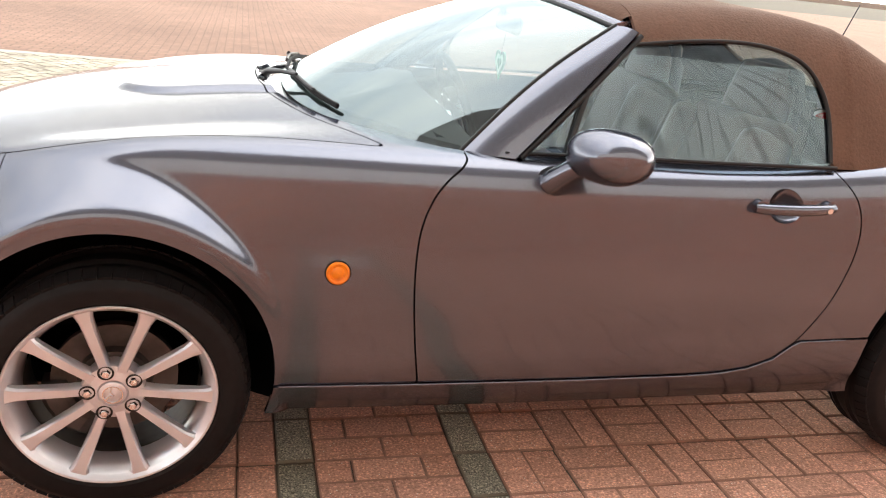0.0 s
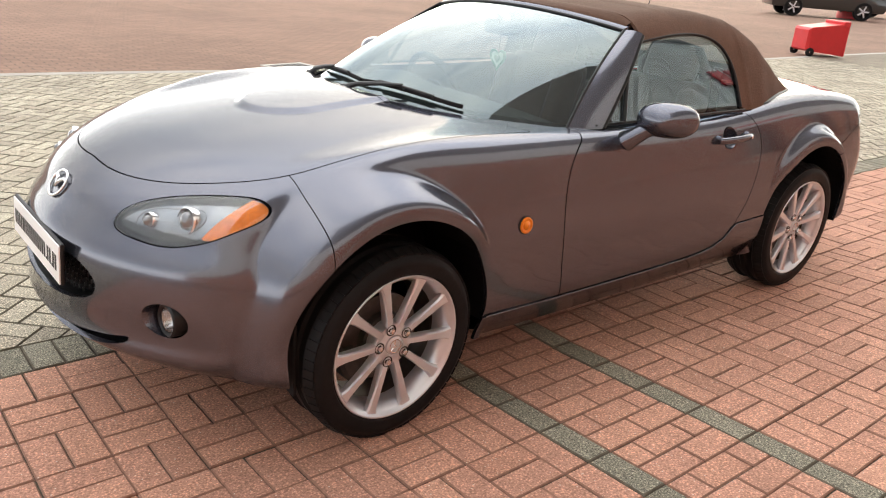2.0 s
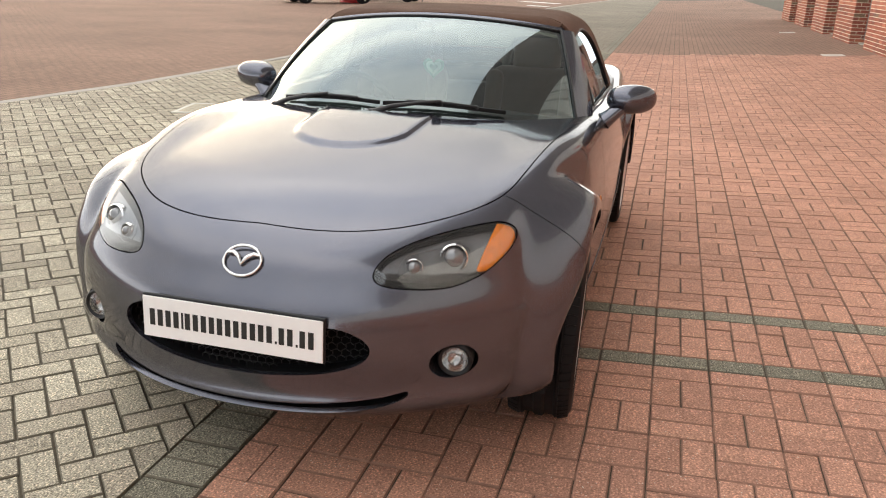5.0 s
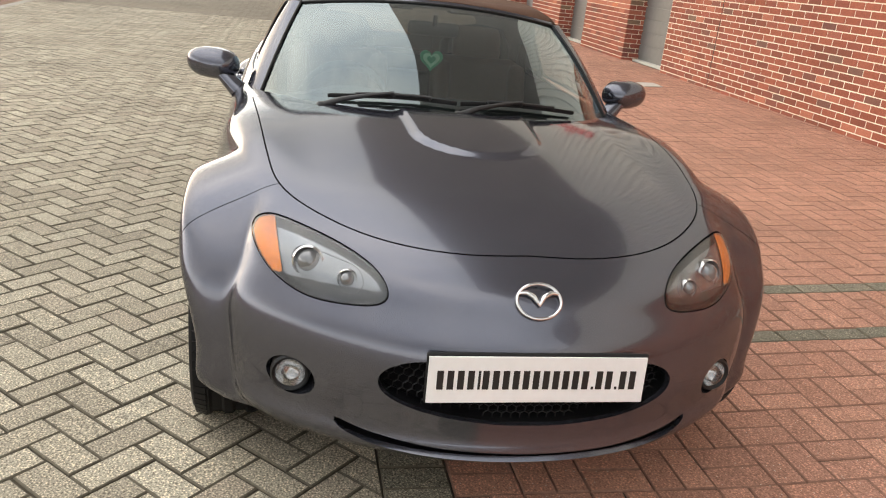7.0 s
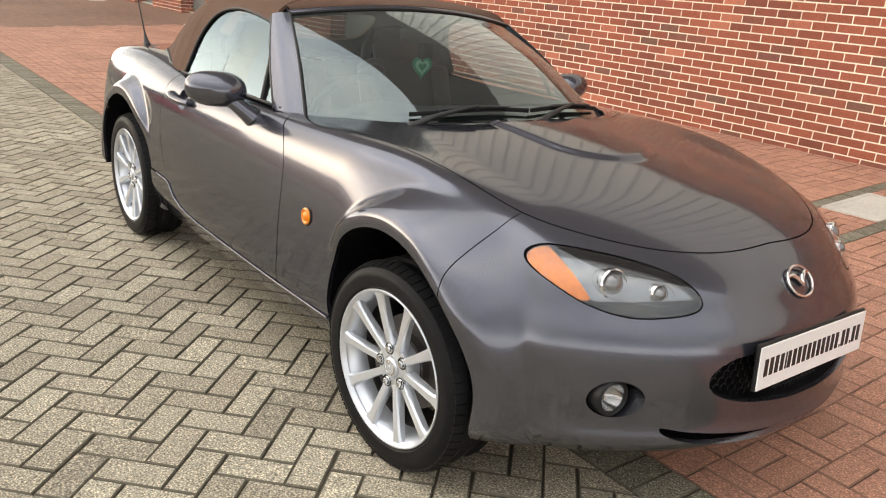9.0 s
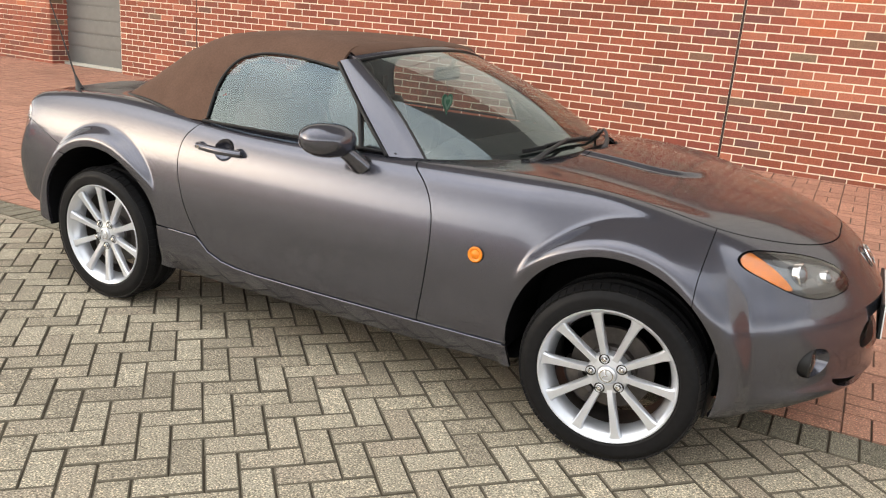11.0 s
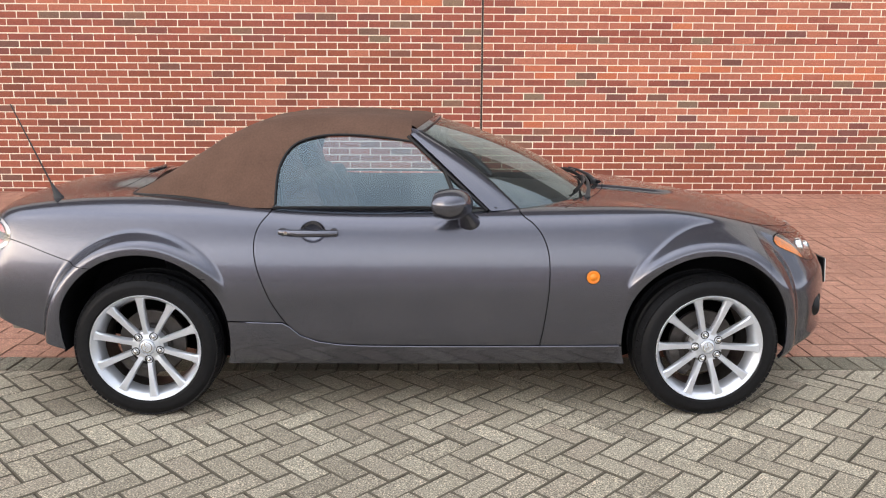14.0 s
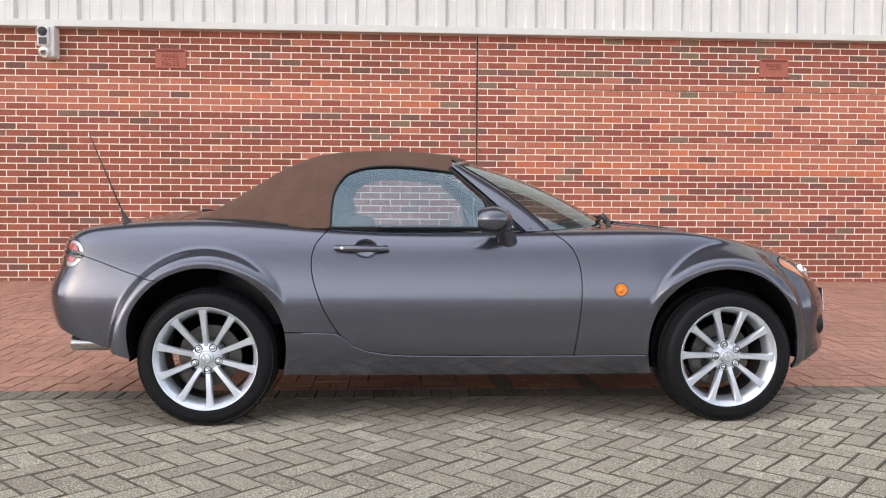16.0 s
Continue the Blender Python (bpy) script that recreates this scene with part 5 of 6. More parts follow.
# ---- the car: roof and glass ----
def build_roof(car):
    lows = np.concatenate([np.linspace(0, 30, 34, endpoint=False), np.linspace(30, 90, 56)])
    env = shell(roof_field, -1.335, -0.075, 0.0125, 0, 0, lows, 0.862, 1.0)
    env, _ = hole(env, lambda p: p[:, 2] - 0.866)
    win = lambda p: np.where(p[:, 1] > 0.3, inside(p[:, 0], p[:, 2], WINDOW), -1.0)
    glass, cloth = hole(env, win)
    back = smooth_loop([(-0.86, 0.0), (-0.87, 0.3), (-0.92, 0.40), (-1.08, 0.40), (-1.13, 0.3), (-1.14, 0.0), (-1.1, -0.2), (-0.9, -0.2)], 4)
    pane, cloth = hole(cloth, lambda p: np.where(p[:, 2] > 0.9, inside(p[:, 0], p[:, 1], back), -1.0))
    # the canvas hangs with soft folds behind the windows
    q = cloth.P
    fold = 0.0012 * np.sin(q[:, 0] * 38 + q[:, 2] * 9) * ease(-0.62, -0.8, q[:, 0]) * ease(0.3, 0.55, q[:, 1]) * ease(-1.3, -1.1, q[:, 0])
    seam = 0.003 * np.exp(-((q[:, 0] + 0.70) / 0.012) ** 2) + 0.003 * np.exp(-((q[:, 0] + 0.30) / 0.010) ** 2) * ease(0.6, 0.4, q[:, 1])
    cloth = Patch(q + (0.004 + fold + seam)[:, None] * cloth.N, cloth.N, cloth.F)
    ob = cloth.both()
    me = mesh_of("soft_top", ob.P, ob.F, FABRIC, smooth=True)
    top = new("soft_top", me)
    top.parent = car
    top["label"] = "brown canvas folding roof, raised"
    # thickness of the cloth at its edges
    Q, G = cloth.rim(0.012)
    k = len(Q)
    hem = new("hem", mesh_of("hem", np.concatenate([Q, Q * (1, -1, 1)]), G + [tuple(i + k for i in g[::-1]) for g in G], FABRIC))
    hem.parent = top
    inner = cloth.moved(-0.012).both()
    li = new("lining", mesh_of("lining", inner.P, [f[::-1] for f in inner.F], DASH, smooth=True))
    li.parent = top
    # the front bow carries the canvas on to the header
    bow, secs = bmesh.new(), []
    for i in range(29):
        g = screen_point(-0.985 + 1.97 * i / 28, 1.0)
        end = roof_top(-0.10, abs(g.y) * 1.02)
        row = []
        for q in np.linspace(0, 1, 7):
            x = g.x - 0.016 + (-0.10 - g.x + 0.016) * q
            row.append(bow.verts.new((x, g.y * (1 + 0.02 * q), g.z + 0.016 + (end + 0.004 - g.z - 0.016) * q ** 0.8 + 0.006 * math.sin(math.pi * q))))
        low = bow.verts.new((g.x - 0.014, g.y, g.z + 0.006))
        secs.append([low] + row)
    for s0, s1 in zip(secs, secs[1:]):
        for k in range(7):
            bow.faces.new((s0[k], s0[k + 1], s1[k + 1], s1[k]))
    bmesh.ops.recalc_face_normals(bow, faces=bow.faces)
    part("front_bow", bow, FABRIC, top, "", 60)
    # where the canvas meets the deck
    foot = []
    for k in range(41):
        a = radians(92 + 88 * k / 40)
        lo, hi = 0.2, min(0.9, 0.712 / max(math.sin(a), 0.1))
        for _ in range(24):
            r = (lo + hi) / 2
            x, y = -0.70 + r * math.cos(a), r * math.sin(a)
            if roof_top(x, y) > on_top(x, y):
                lo = r
            else:
                hi = r
        x, y = -0.70 + (lo + 0.006) * math.cos(a), (lo + 0.006) * math.sin(a)
        foot.append((x, y, on_top(x, y)))
    foot += [(x, -y, z) for x, y, z in foot[-2::-1]]
    part("deck_seal", tube_bm(foot, 0.008, 8, flat=0.8), TRIM, car, "black seal round the foot of the canvas", 60)
    pane.both().make("rear_window", SCREEN_GLASS, top, "glass rear window in the canvas")
    for s in (1, -1):
        g = glass.moved(-0.006)
        a, _ = hole(g, lambda p: p[:, 2] - 0.868)
        pk = (lambda p: p) if s > 0 else (lambda p: p.mirrored())
        ob = pk(a).make("side_window", SIDE_GLASS, car, "clear side window, wound up")
        ob.visible_shadow = False
        # rubber seal round the window arch and along the belt
        loop = [p for p in WINDOW if p[1] > 0.872 and p[0] < -0.06]
        bm = bmesh.new()
        pts = []
        for x, z in loop:
            y = on_roof(x, z)
            pts.append((x, s * (y - 0.001), z))
        tube_bm(pts, 0.0062, 8, bm, flat=1.0)
        part("window_seal", bm, TRIM, car, "", 60)
        part("belt_seal", tube_bm([(x, s * (on_roof(min(x, -0.05), 0.870) + 0.012 - 0.02 * max(x, 0)), 0.871 - 0.012 * max(x, 0)) for x in np.linspace(-0.64, 0.28, 20)], 0.0055, 8), TRIM, car, "", 60)


def roof_top(x, y):
    lo, hi = 0.78, 1.4
    for _ in range(30):
        mid = (lo + hi) / 2
        if roof_field(np.array([x]), np.array([y]), np.array([mid]))[0] < 0:
            lo = mid
        else:
            hi = mid
    return lo


def on_roof(x, z):
    lo, hi = 0.0, 1.0
    for _ in range(30):
        mid = (lo + hi) / 2
        if roof_field(np.array([x]), np.array([mid]), np.array([z]))[0] < 0:
            lo = mid
        else:
            hi = mid
    return lo


def on_body(x, z, out=0.0):
    lo, hi = 0.0, 1.2
    for _ in range(30):
        mid = (lo + hi) / 2
        if body_field(np.array([x]), np.array([mid]), np.array([z]))[0] < 0:
            lo = mid
        else:
            hi = mid
    return lo + out


def on_top(x, y):
    lo, hi = 0.4, 1.3
    for _ in range(30):
        mid = (lo + hi) / 2
        if body_field(np.array([x]), np.array([abs(y)]), np.array([mid]))[0] < 0:
            lo = mid
        else:
            hi = mid
    return lo


def screen_point(u, v):
    """The windscreen: u across -1..1, v up 0..1."""
    base = Vector((0.775 - 0.395 * abs(u) ** 3.1, 0.692 * u, 0.893 - 0.045 * u * u))
    top = Vector((0.045 - 0.085 * u * u, 0.548 * u, 1.213 - 0.046 * u * u))
    p = base.lerp(top, v)
    return p + Vector((0.42, 0, 0.9)).normalized() * 0.035 * math.sin(math.pi * v) * (1 - 0.4 * u * u)


def build_screen(car):
    nu, nv = 40, 20
    V = [tuple(screen_point(-1 + 2 * i / nu, j / nv)) for i in range(nu + 1) for j in range(nv + 1)]
    F = [(i * (nv + 1) + j, (i + 1) * (nv + 1) + j, (i + 1) * (nv + 1) + j + 1, i * (nv + 1) + j + 1) for i in range(nu) for j in range(nv)]
    ob = new("windscreen", mesh_of("windscreen", V, F, SCREEN_GLASS, smooth=True))
    ob.parent = car
    ob["label"] = "curved laminated windscreen"
    ob.visible_shadow = False
    # black printed border along the lower edge and sides
    V, F = [], []
    ring = [(-1 + 2 * i / 40, 0.0) for i in range(41)]
    for u, v in ring:
        V += [tuple(screen_point(u, 0.0) + Vector((-0.002, 0, -0.003))), tuple(screen_point(u * 0.985, 0.055) + Vector((-0.002, 0, -0.003)))]
    F = [(2 * i, 2 * i + 2, 2 * i + 3, 2 * i + 1) for i in range(40)]
    ob = new("screen_band", mesh_of("screen_band", V, F, TRIM))
    ob.parent = car
    for s in (1, -1):
        # painted pillar between the screen and the side window, and the black seal along the glass
        secs = []
        bm = bmesh.new()
        for k in range(15):
            v = k / 14
            g = screen_point(s, v)
            w = Vector((0.255, s * 0.742, 0.856)).lerp(Vector((-0.078, s * 0.598, 1.160)), v)
            w += Vector((0, s, 0.4)) * 0.010 * math.sin(math.pi * v)
            out = Vector((0.35, s * 0.85, 0.45)).normalized()
            mid = (g + w) / 2 + out * 0.006
            row = [g + Vector((0.006, 0, 0.004)), g.lerp(mid, 0.25) + out * 0.008, g.lerp(mid, 0.6) + out * 0.010, mid + out * 0.008, mid.lerp(w, 0.5) + out * 0.008, w + out * 0.004, w - out * 0.02, (g + w) / 2 - out * 0.03, g - out * 0.022]
            secs.append([bm.verts.new(p) for p in row])
        for s0, s1 in zip(secs, secs[1:]):
            n = len(s0)
            for i in range(n):
                j = (i + 1) % n
                f = (s0[i], s0[j], s1[j], s1[i])
                bm.faces.new(f)
        bm.faces.new(secs[0])
        bm.faces.new(secs[-1])
        bmesh.ops.recalc_face_normals(bm, faces=bm.faces)
        part("pillar", bm, PAINT, car, "", 50)
        part("screen_seal", tube_bm([tuple(screen_point(s, k / 16) + Vector((0.004, 0, 0.004))) for k in range(17)], 0.0055, 8), TRIM, car, "", 60)
        part("pillar_seal", tube_bm([Vector((0.245, s * 0.738, 0.858)).lerp(Vector((-0.085, s * 0.594, 1.152)), k / 14) + Vector((-0.004, s * 0.010 * math.sin(math.pi * k / 14), 0)) for k in range(15)], 0.0075, 8), TRIM, car, "", 60)
        # quarter pane divider and the front piece of side glass
        a, b = Vector((0.125, s * 0.733, 0.866)), Vector((0.065, s * 0.668, 1.02))
        part("window_divider", tube_bm([a, a.lerp(b, 0.5), b], 0.009, 8), TRIM, car, "", 60)
        p = [Vector((-0.072, s * 0.730, 0.868)), Vector((0.245, s * 0.734, 0.866)), Vector((-0.080, s * 0.592, 1.150))]
        q = [Vector((-0.0752, s * (on_roof(-0.075, z) - 0.006), z)) for z in np.linspace(0.868, 1.125, 10)]
        hyp = [p[1].lerp(p[2], k / 9) for k in range(10)]
        V = [tuple(v) for v in q + hyp]
        F = [(k, k + 1, 11 + k, 10 + k) if s > 0 else (k, 10 + k, 11 + k, k + 1) for k in range(9)]
        ob = new("quarter_window", mesh_of("quarter_window", V, F, SIDE_GLASS, smooth=True))
        ob.parent = car
        ob.visible_shadow = False
    # header rail over the glass
    bm, secs = bmesh.new(), []
    for i in range(33):
        u = -1.0 + 2.0 * i / 32
        g = screen_point(u, 1.0)
        row = [g + Vector((0.012, 0, -0.003)), g + Vector((0.002, 0, 0.009)), g + Vector((-0.035, 0, 0.018)), g + Vector((-0.085, 0, 0.016)), g + Vector((-0.09, 0, -0.012)), g + Vector((-0.02, 0, -0.022))]
        secs.append([bm.verts.new(p) for p in row])
    for s0, s1 in zip(secs, secs[1:]):
        for i in range(6):
            bm.faces.new((s0[i], s0[(i + 1) % 6], s1[(i + 1) % 6], s1[i]))
    bm.faces.new(secs[0])
    bm.faces.new(secs[-1])
    bmesh.ops.recalc_face_normals(bm, faces=bm.faces)
    part("screen_header", bm, PAINT, car, "", 40)
    part("header_seal", tube_bm([tuple(screen_point(-1 + 2 * k / 24, 1.0) + Vector((0.008, 0, -0.001))) for k in range(25)], 0.006, 8), TRIM, car, "", 60)
    # glossy scuttle panel under the wipers
    V, F, n = [], [], 40
    for i in range(n + 1):
        u = -1 + 2 * i / n
        b = screen_point(u, 0.0)
        f = Vector((0.862 - 0.285 * abs(u) ** 2.2, 0.712 * u, 0))
        f.z = on_top(f.x, f.y) - 0.010
        m = b.lerp(f, 0.5)
        m.z = (b.z + f.z) / 2 - 0.016
        V += [tuple(b + Vector((-0.02, 0, -0.008))), tuple(b.lerp(m, 0.5) + Vector((0, 0, -0.006))), tuple(m), tuple(f)]
    for i in range(n):
        for j in range(3):
            F.append((4 * i + j, 4 * i + j + 1, 4 * i + j + 5, 4 * i + j + 4))
    ob = new("scuttle", mesh_of("scuttle", V, F, GLOSS_BLACK, smooth=True))
    ob.parent = car
    ob["label"] = "black plastic scuttle below the windscreen"


def build_wipers(car):
    for u0, u1, pivot in ((-0.66, -0.02, -0.30), (0.0, 0.66, 0.28)):
        wp = thing_part("wiper", car, "black wiper arm and blade")
        blade = [screen_point(u0 + (u1 - u0) * k / 14, 0.045 + 0.02 * math.sin(math.pi * k / 14)) + Vector((0.012, 0, 0.012)) for k in range(15)]
        part("blade", tube_bm(blade, 0.0055, 6, flat=1.5), BLACK_RUBBER, wp, "", 60)
        part("bridge", tube_bm([p + Vector((0.008, 0, 0.010)) for p in blade[3:12]], 0.0048, 6), BLACK_PLASTIC, wp, "", 60)
        for k in (3, 7, 11):
            part("claw", tube_bm([blade[k], blade[k] + Vector((0.008, 0, 0.011))], 0.006, 6), BLACK_PLASTIC, wp)
        start = screen_point(u0 - 0.03, 0.0) + Vector((0.055, 0.0, 0.004))
        end = blade[7] + Vector((0.012, 0, 0.016))
        part("arm", tube_bm([start, start.lerp(end, 0.3) + Vector((0.010, 0, 0.012)), start.lerp(end, 0.7) + Vector((0.008, 0, 0.008)), end], 0.0075, 8, taper=(1.6, 1.2, 0.9, 0.7)), BLACK_PLASTIC, wp, "", 60)
        part("pivot_cap", lathe_bm([(0.016, -0.014), (0.016, 0.006), (0.010, 0.013), (0.0005, 0.014)], 20, Matrix.Translation(start)), BLACK_PLASTIC, wp, "", 40)


def build_mirrors(car):
    for s in (1, -1):
        mr = thing_part("door_mirror", car, "grey painted door mirror on a short stalk")
        m = Matrix.Rotation(radians(24 * s), 4, "Z")
        bm = bmesh.new()
        n, rings = 28, 16
        c = Vector((0.095, s * 0.892, 0.907))
        rows = []
        for i in range(rings + 1):
            t = i / rings
            x = (0.074 if t < 0.62 else 0.062) * math.cos(math.pi * (0.0 + t * 0.80))
            sc = math.sin(math.pi * min(0.0 + t * 0.80, 0.5)) if t * 0.80 < 0.5 else 1.0 - 0.10 * ((t * 0.80 - 0.5) / 0.3) ** 2
            rows.append([bm.verts.new(c + m @ Vector((x, s * 0.106 * sc * math.copysign(abs(math.cos(a)) ** 0.85, math.cos(a)), 0.061 * sc * math.copysign(abs(math.sin(a)) ** 0.85, math.sin(a)) + 0.004 * math.cos(a)))) for a in (2 * math.pi * k / n for k in range(n))])
        for r0, r1 in zip(rows, rows[1:]):
            for k in range(n):
                bm.faces.new((r0[k], r0[(k + 1) % n], r1[(k + 1) % n], r1[k]))
        bmesh.ops.remove_doubles(bm, verts=bm.verts, dist=1e-4)
        bmesh.ops.recalc_face_normals(bm, faces=bm.faces)
        part("shell", bm, PAINT, mr, "", 60)
        bm = bmesh.new()
        ring = [bm.verts.new(c + m @ Vector((-0.047, s * 0.094 * math.copysign(abs(math.cos(a)) ** 0.85, math.cos(a)), 0.057 * math.copysign(abs(math.sin(a)) ** 0.85, math.sin(a))))) for a in (2 * math.pi * k / n for k in range(n))]
        bm.faces.new(ring)
        part("mirror_glass", bm, CHROME, mr, "mirror glass")
        foot = [Vector((0.160, s * 0.782, 0.814)), Vector((0.152, s * 0.804, 0.834)), Vector((0.138, s * 0.830, 0.858)), Vector((0.118, s * 0.862, 0.884))]
        part("stalk", tube_bm(foot, 0.046, 16, taper=(1.1, 0.95, 0.85, 0.82), flat=0.72), PAINT, mr, "", 60)
        part("gasket", tube_bm([Vector((0.162, s * 0.768, 0.806)), Vector((0.160, s * 0.786, 0.817))], 0.054, 16, flat=0.72), TRIM, mr, "", 60)


def build_handles(car):
    for s in (1, -1):
        h = thing_part("door_handle", car, "grey painted bar handle over a round recess")
        x0, x1, z = -0.602, -0.372, 0.781
        y = on_body(-0.49, z)
        pts, tp = [], []
        for k in range(13):
            t = k / 12
            x = x0 + (x1 - x0) * t
            pts.append((x, s * (on_body(x, z) + 0.012 + 0.020 * math.sin(math.pi * t) ** 0.7), z - 0.004 * t))
            tp.append(0.72 + 0.28 * math.sin(math.pi * min(max(t, 0.04), 0.96)) ** 0.4)
        part("bar", tube_bm(pts, 0.0155, 14, taper=tp, flat=0.95), PAINT, h, "", 60)
        for xx in (x0 + 0.012, x1 - 0.012):
            part("mount", tube_bm([(xx, s * (on_body(xx, z) - 0.01), z), (xx, s * (on_body(xx, z) + 0.016), z)], 0.016, 14), PAINT, h, "", 60)
        part("lock", lathe_bm([(0.0075, 0.0), (0.0075, 0.003), (0.0005, 0.0035)], 20, Matrix.Translation((x0 + 0.028, s * (on_body(x0 + 0.03, z) + 0.0365), z)) @ Matrix.Rotation(radians(-90 * s), 4, "X")), CHROME, h, "", 40)
        sm = thing_part("side_indicator", car, "round amber side indicator")
        mm = Matrix.Translation((0.673, s * (on_body(0.673, 0.598) - 0.004), 0.598)) @ Vector((0, s, 0.05)).to_track_quat("Z", "Y").to_matrix().to_4x4()
        part("lens", lathe_bm([(0.0275, 0.004), (0.0268, 0.0095), (0.0225, 0.0115), (0.0195, 0.0085), (0.0150, 0.0085), (0.0120, 0.0125), (0.0005, 0.0135)], 32, mm), SIDE_AMBER, sm, "", 50)
        part("rim", lathe_bm([(0.0300, 0.0), (0.0300, 0.006), (0.0270, 0.007)], 32, mm), TRIM, sm, "", 40)


def text_mesh(body, size, depth, width=None, bold=0.0011):
    cu = bpy.data.curves.new("lettering", "FONT")
    cu.body, cu.size, cu.extrude, cu.align_x, cu.align_y = body, size, depth, "CENTER", "CENTER"
    cu.offset = bold
    ob = bpy.data.objects.new("lettering", cu)
    me = bpy.data.meshes.new_from_object(ob)
    bpy.data.objects.remove(ob)
    bpy.data.curves.remove(cu)
    if width:
        xs = [v.co.x for v in me.vertices]
        k = width / (max(xs) - min(xs))
        for v in me.vertices:
            v.co.x *= k
    return me


def build_front_details(car):
    # show plate on its dark holder
    pl = thing_part("show_plate", car, "white show plate with one line of black bars")
    m = Matrix.Translation((1.921, 0.0, 0.498)) @ Matrix.Rotation(radians(90), 4, "Z") @ Matrix.Rotation(radians(90 - 4), 4, "X")
    bm = box_bm((-0.266, -0.0600, -0.014), (0.266, 0.063, -0.003), 0.004, m=m)
    part("holder", bm, TRIM, pl, "black plate holder")
    part("plate", box_bm((-0.262, -0.0575, -0.003), (0.262, 0.0565, 0.0015), 0.0012, m=m), PLATE_WHITE, pl, "white plate")
    # its line of capitals as one plain bar a letter
    wide = [1.0] * 4 + [0.30] + [1.0] * 11 + [0.30] + [1.0] * 2 + [0.30] + [1.0] * 2
    unit, at = 0.482 / (sum(wide) + 0.27 * (len(wide) - 1)), -0.241
    bars = bmesh.new()
    for w in wide:
        tall = 0.046 if w > 0.5 or at < 0 else 0.007
        ink = w * unit * (0.80 if w > 0.5 else 1.0)
        box_bm((at, -0.0235, 0.0012), (at + ink, -0.0235 + tall, 0.0026), 0, bars, m)
        at += (w + 0.27) * unit
    me = bpy.data.meshes.new("lettering")
    bars.to_mesh(me)
    bars.free()
    me.materials.append(PLATE_INK)
    ob = new("lettering", me)
    ob.parent = pl
    # winged oval badge as plain shapes
    bd = thing_part("badge", car, "chrome oval badge with a plain winged shape")
    nrm = Vector((0.80, 0, 0.60)).normalized()
    c = Vector((on_nose(0, 0.657), 0, 0.657)) + 0.002 * nrm
    mm = Matrix.Translation(c) @ nrm.to_track_quat("Z", "Y").to_matrix().to_4x4()
    ring = [(0.054 * math.cos(a), 0.042 * math.sin(a), 0.003) for a in (2 * math.pi * k / 40 for k in range(41))]
    part("ring", tube_bm([mm @ Vector(p) for p in ring], 0.0042, 8), CHROME, bd, "", 60)
    wing = [(-0.050, 0.018, 0.003), (-0.030, 0.020, 0.005), (-0.012, 0.010, 0.005), (0.0, -0.010, 0.005), (0.012, 0.010, 0.005), (0.030, 0.020, 0.005), (0.050, 0.018, 0.003)]
    part("wings", tube_bm([mm @ Vector(p) for p in wing], 0.0062, 8, taper=(0.6, 1.0, 1.1, 1.0, 1.1, 1.0, 0.6)), CHROME, bd, "", 60)
    # high brake lamp on the deck behind the roof
    deck = [(-1.345 - 0.06 * (abs(y) / 0.22) ** 2 * 0.3, y) for y in np.linspace(-0.13, 0.13, 13)]
    part("high_brake_lamp", tube_bm([(x, y, on_top(x, abs(y)) + 0.006) for x, y in deck], 0.010, 10, taper=[0.5] + [1] * 11 + [0.5], flat=0.7), LAMP_BOWL, car, "pale high-level brake lamp", 60)
    # rolled upper edge of the sill below each door
    for s in (1, -1):
        edge = [(x, s * (on_body(x, z + 0.004) + 0.003), z) for x, z in ((0.795, 0.2975), (0.70, 0.298), (0.455, 0.2985), (0.2, 0.299), (0.0, 0.2995), (-0.285, 0.302), (-0.38, 0.308), (-0.459, 0.321), (-0.53, 0.349), (-0.575, 0.388), (-0.60, 0.402), (-0.75, 0.405))]
        part("sill_edge", tube_bm(edge, 0.0038, 8), PAINT, car, "", 60)
    # aerial, exhaust and the floor of the car
    an = thing_part("aerial", car, "black whip aerial leaning back")
    b = Vector((-1.575, -0.598, on_top(-1.575, -0.598) - 0.004))
    tip = b + Vector((-0.155, -0.02, 0.395))
    part("foot", tube_bm([b, b.lerp(tip, 0.06), b.lerp(tip, 0.16)], 0.017, 12, taper=(1.3, 0.75, 0.3)), BLACK_PLASTIC, an, "", 60)
    part("mast", tube_bm([b.lerp(tip, 0.1), b.lerp(tip, 0.5), tip], 0.0042, 8, taper=(1, 0.8, 0.55)), BLACK_PLASTIC, an, "", 60)
    ex = thing_part("exhaust", car, "polished steel exhaust tip")
    part("pipe", lathe_bm([(0.030, 0.0), (0.036, 0.005), (0.036, 0.16), (0.033, 0.16), (0.032, 0.02)], 32, Matrix.Translation((-1.70, -0.50, 0.318)) @ Matrix.Rotation(radians(-90), 4, "Y") @ Matrix.Rotation(radians(4), 4, "X")), EXHAUST, ex, "", 40)
    V = [(x, s * y, z) for x, y, z in ((-1.85, 0.50, 0.42), (-1.45, 0.60, 0.30), (-0.95, 0.70, 0.235), (-0.75, 0.775, 0.222), (0.75, 0.775, 0.222), (0.9, 0.70, 0.235), (1.45, 0.66, 0.245), (1.70, 0.50, 0.25), (1.80, 0.30, 0.255)) for s in (1, -1)]
    F = [(2 * i, 2 * i + 1, 2 * i + 3, 2 * i + 2) for i in range(8)]
    ob = new("floor_pan", mesh_of("floor_pan", V, F, SHADE_BLACK))
    ob.parent = car
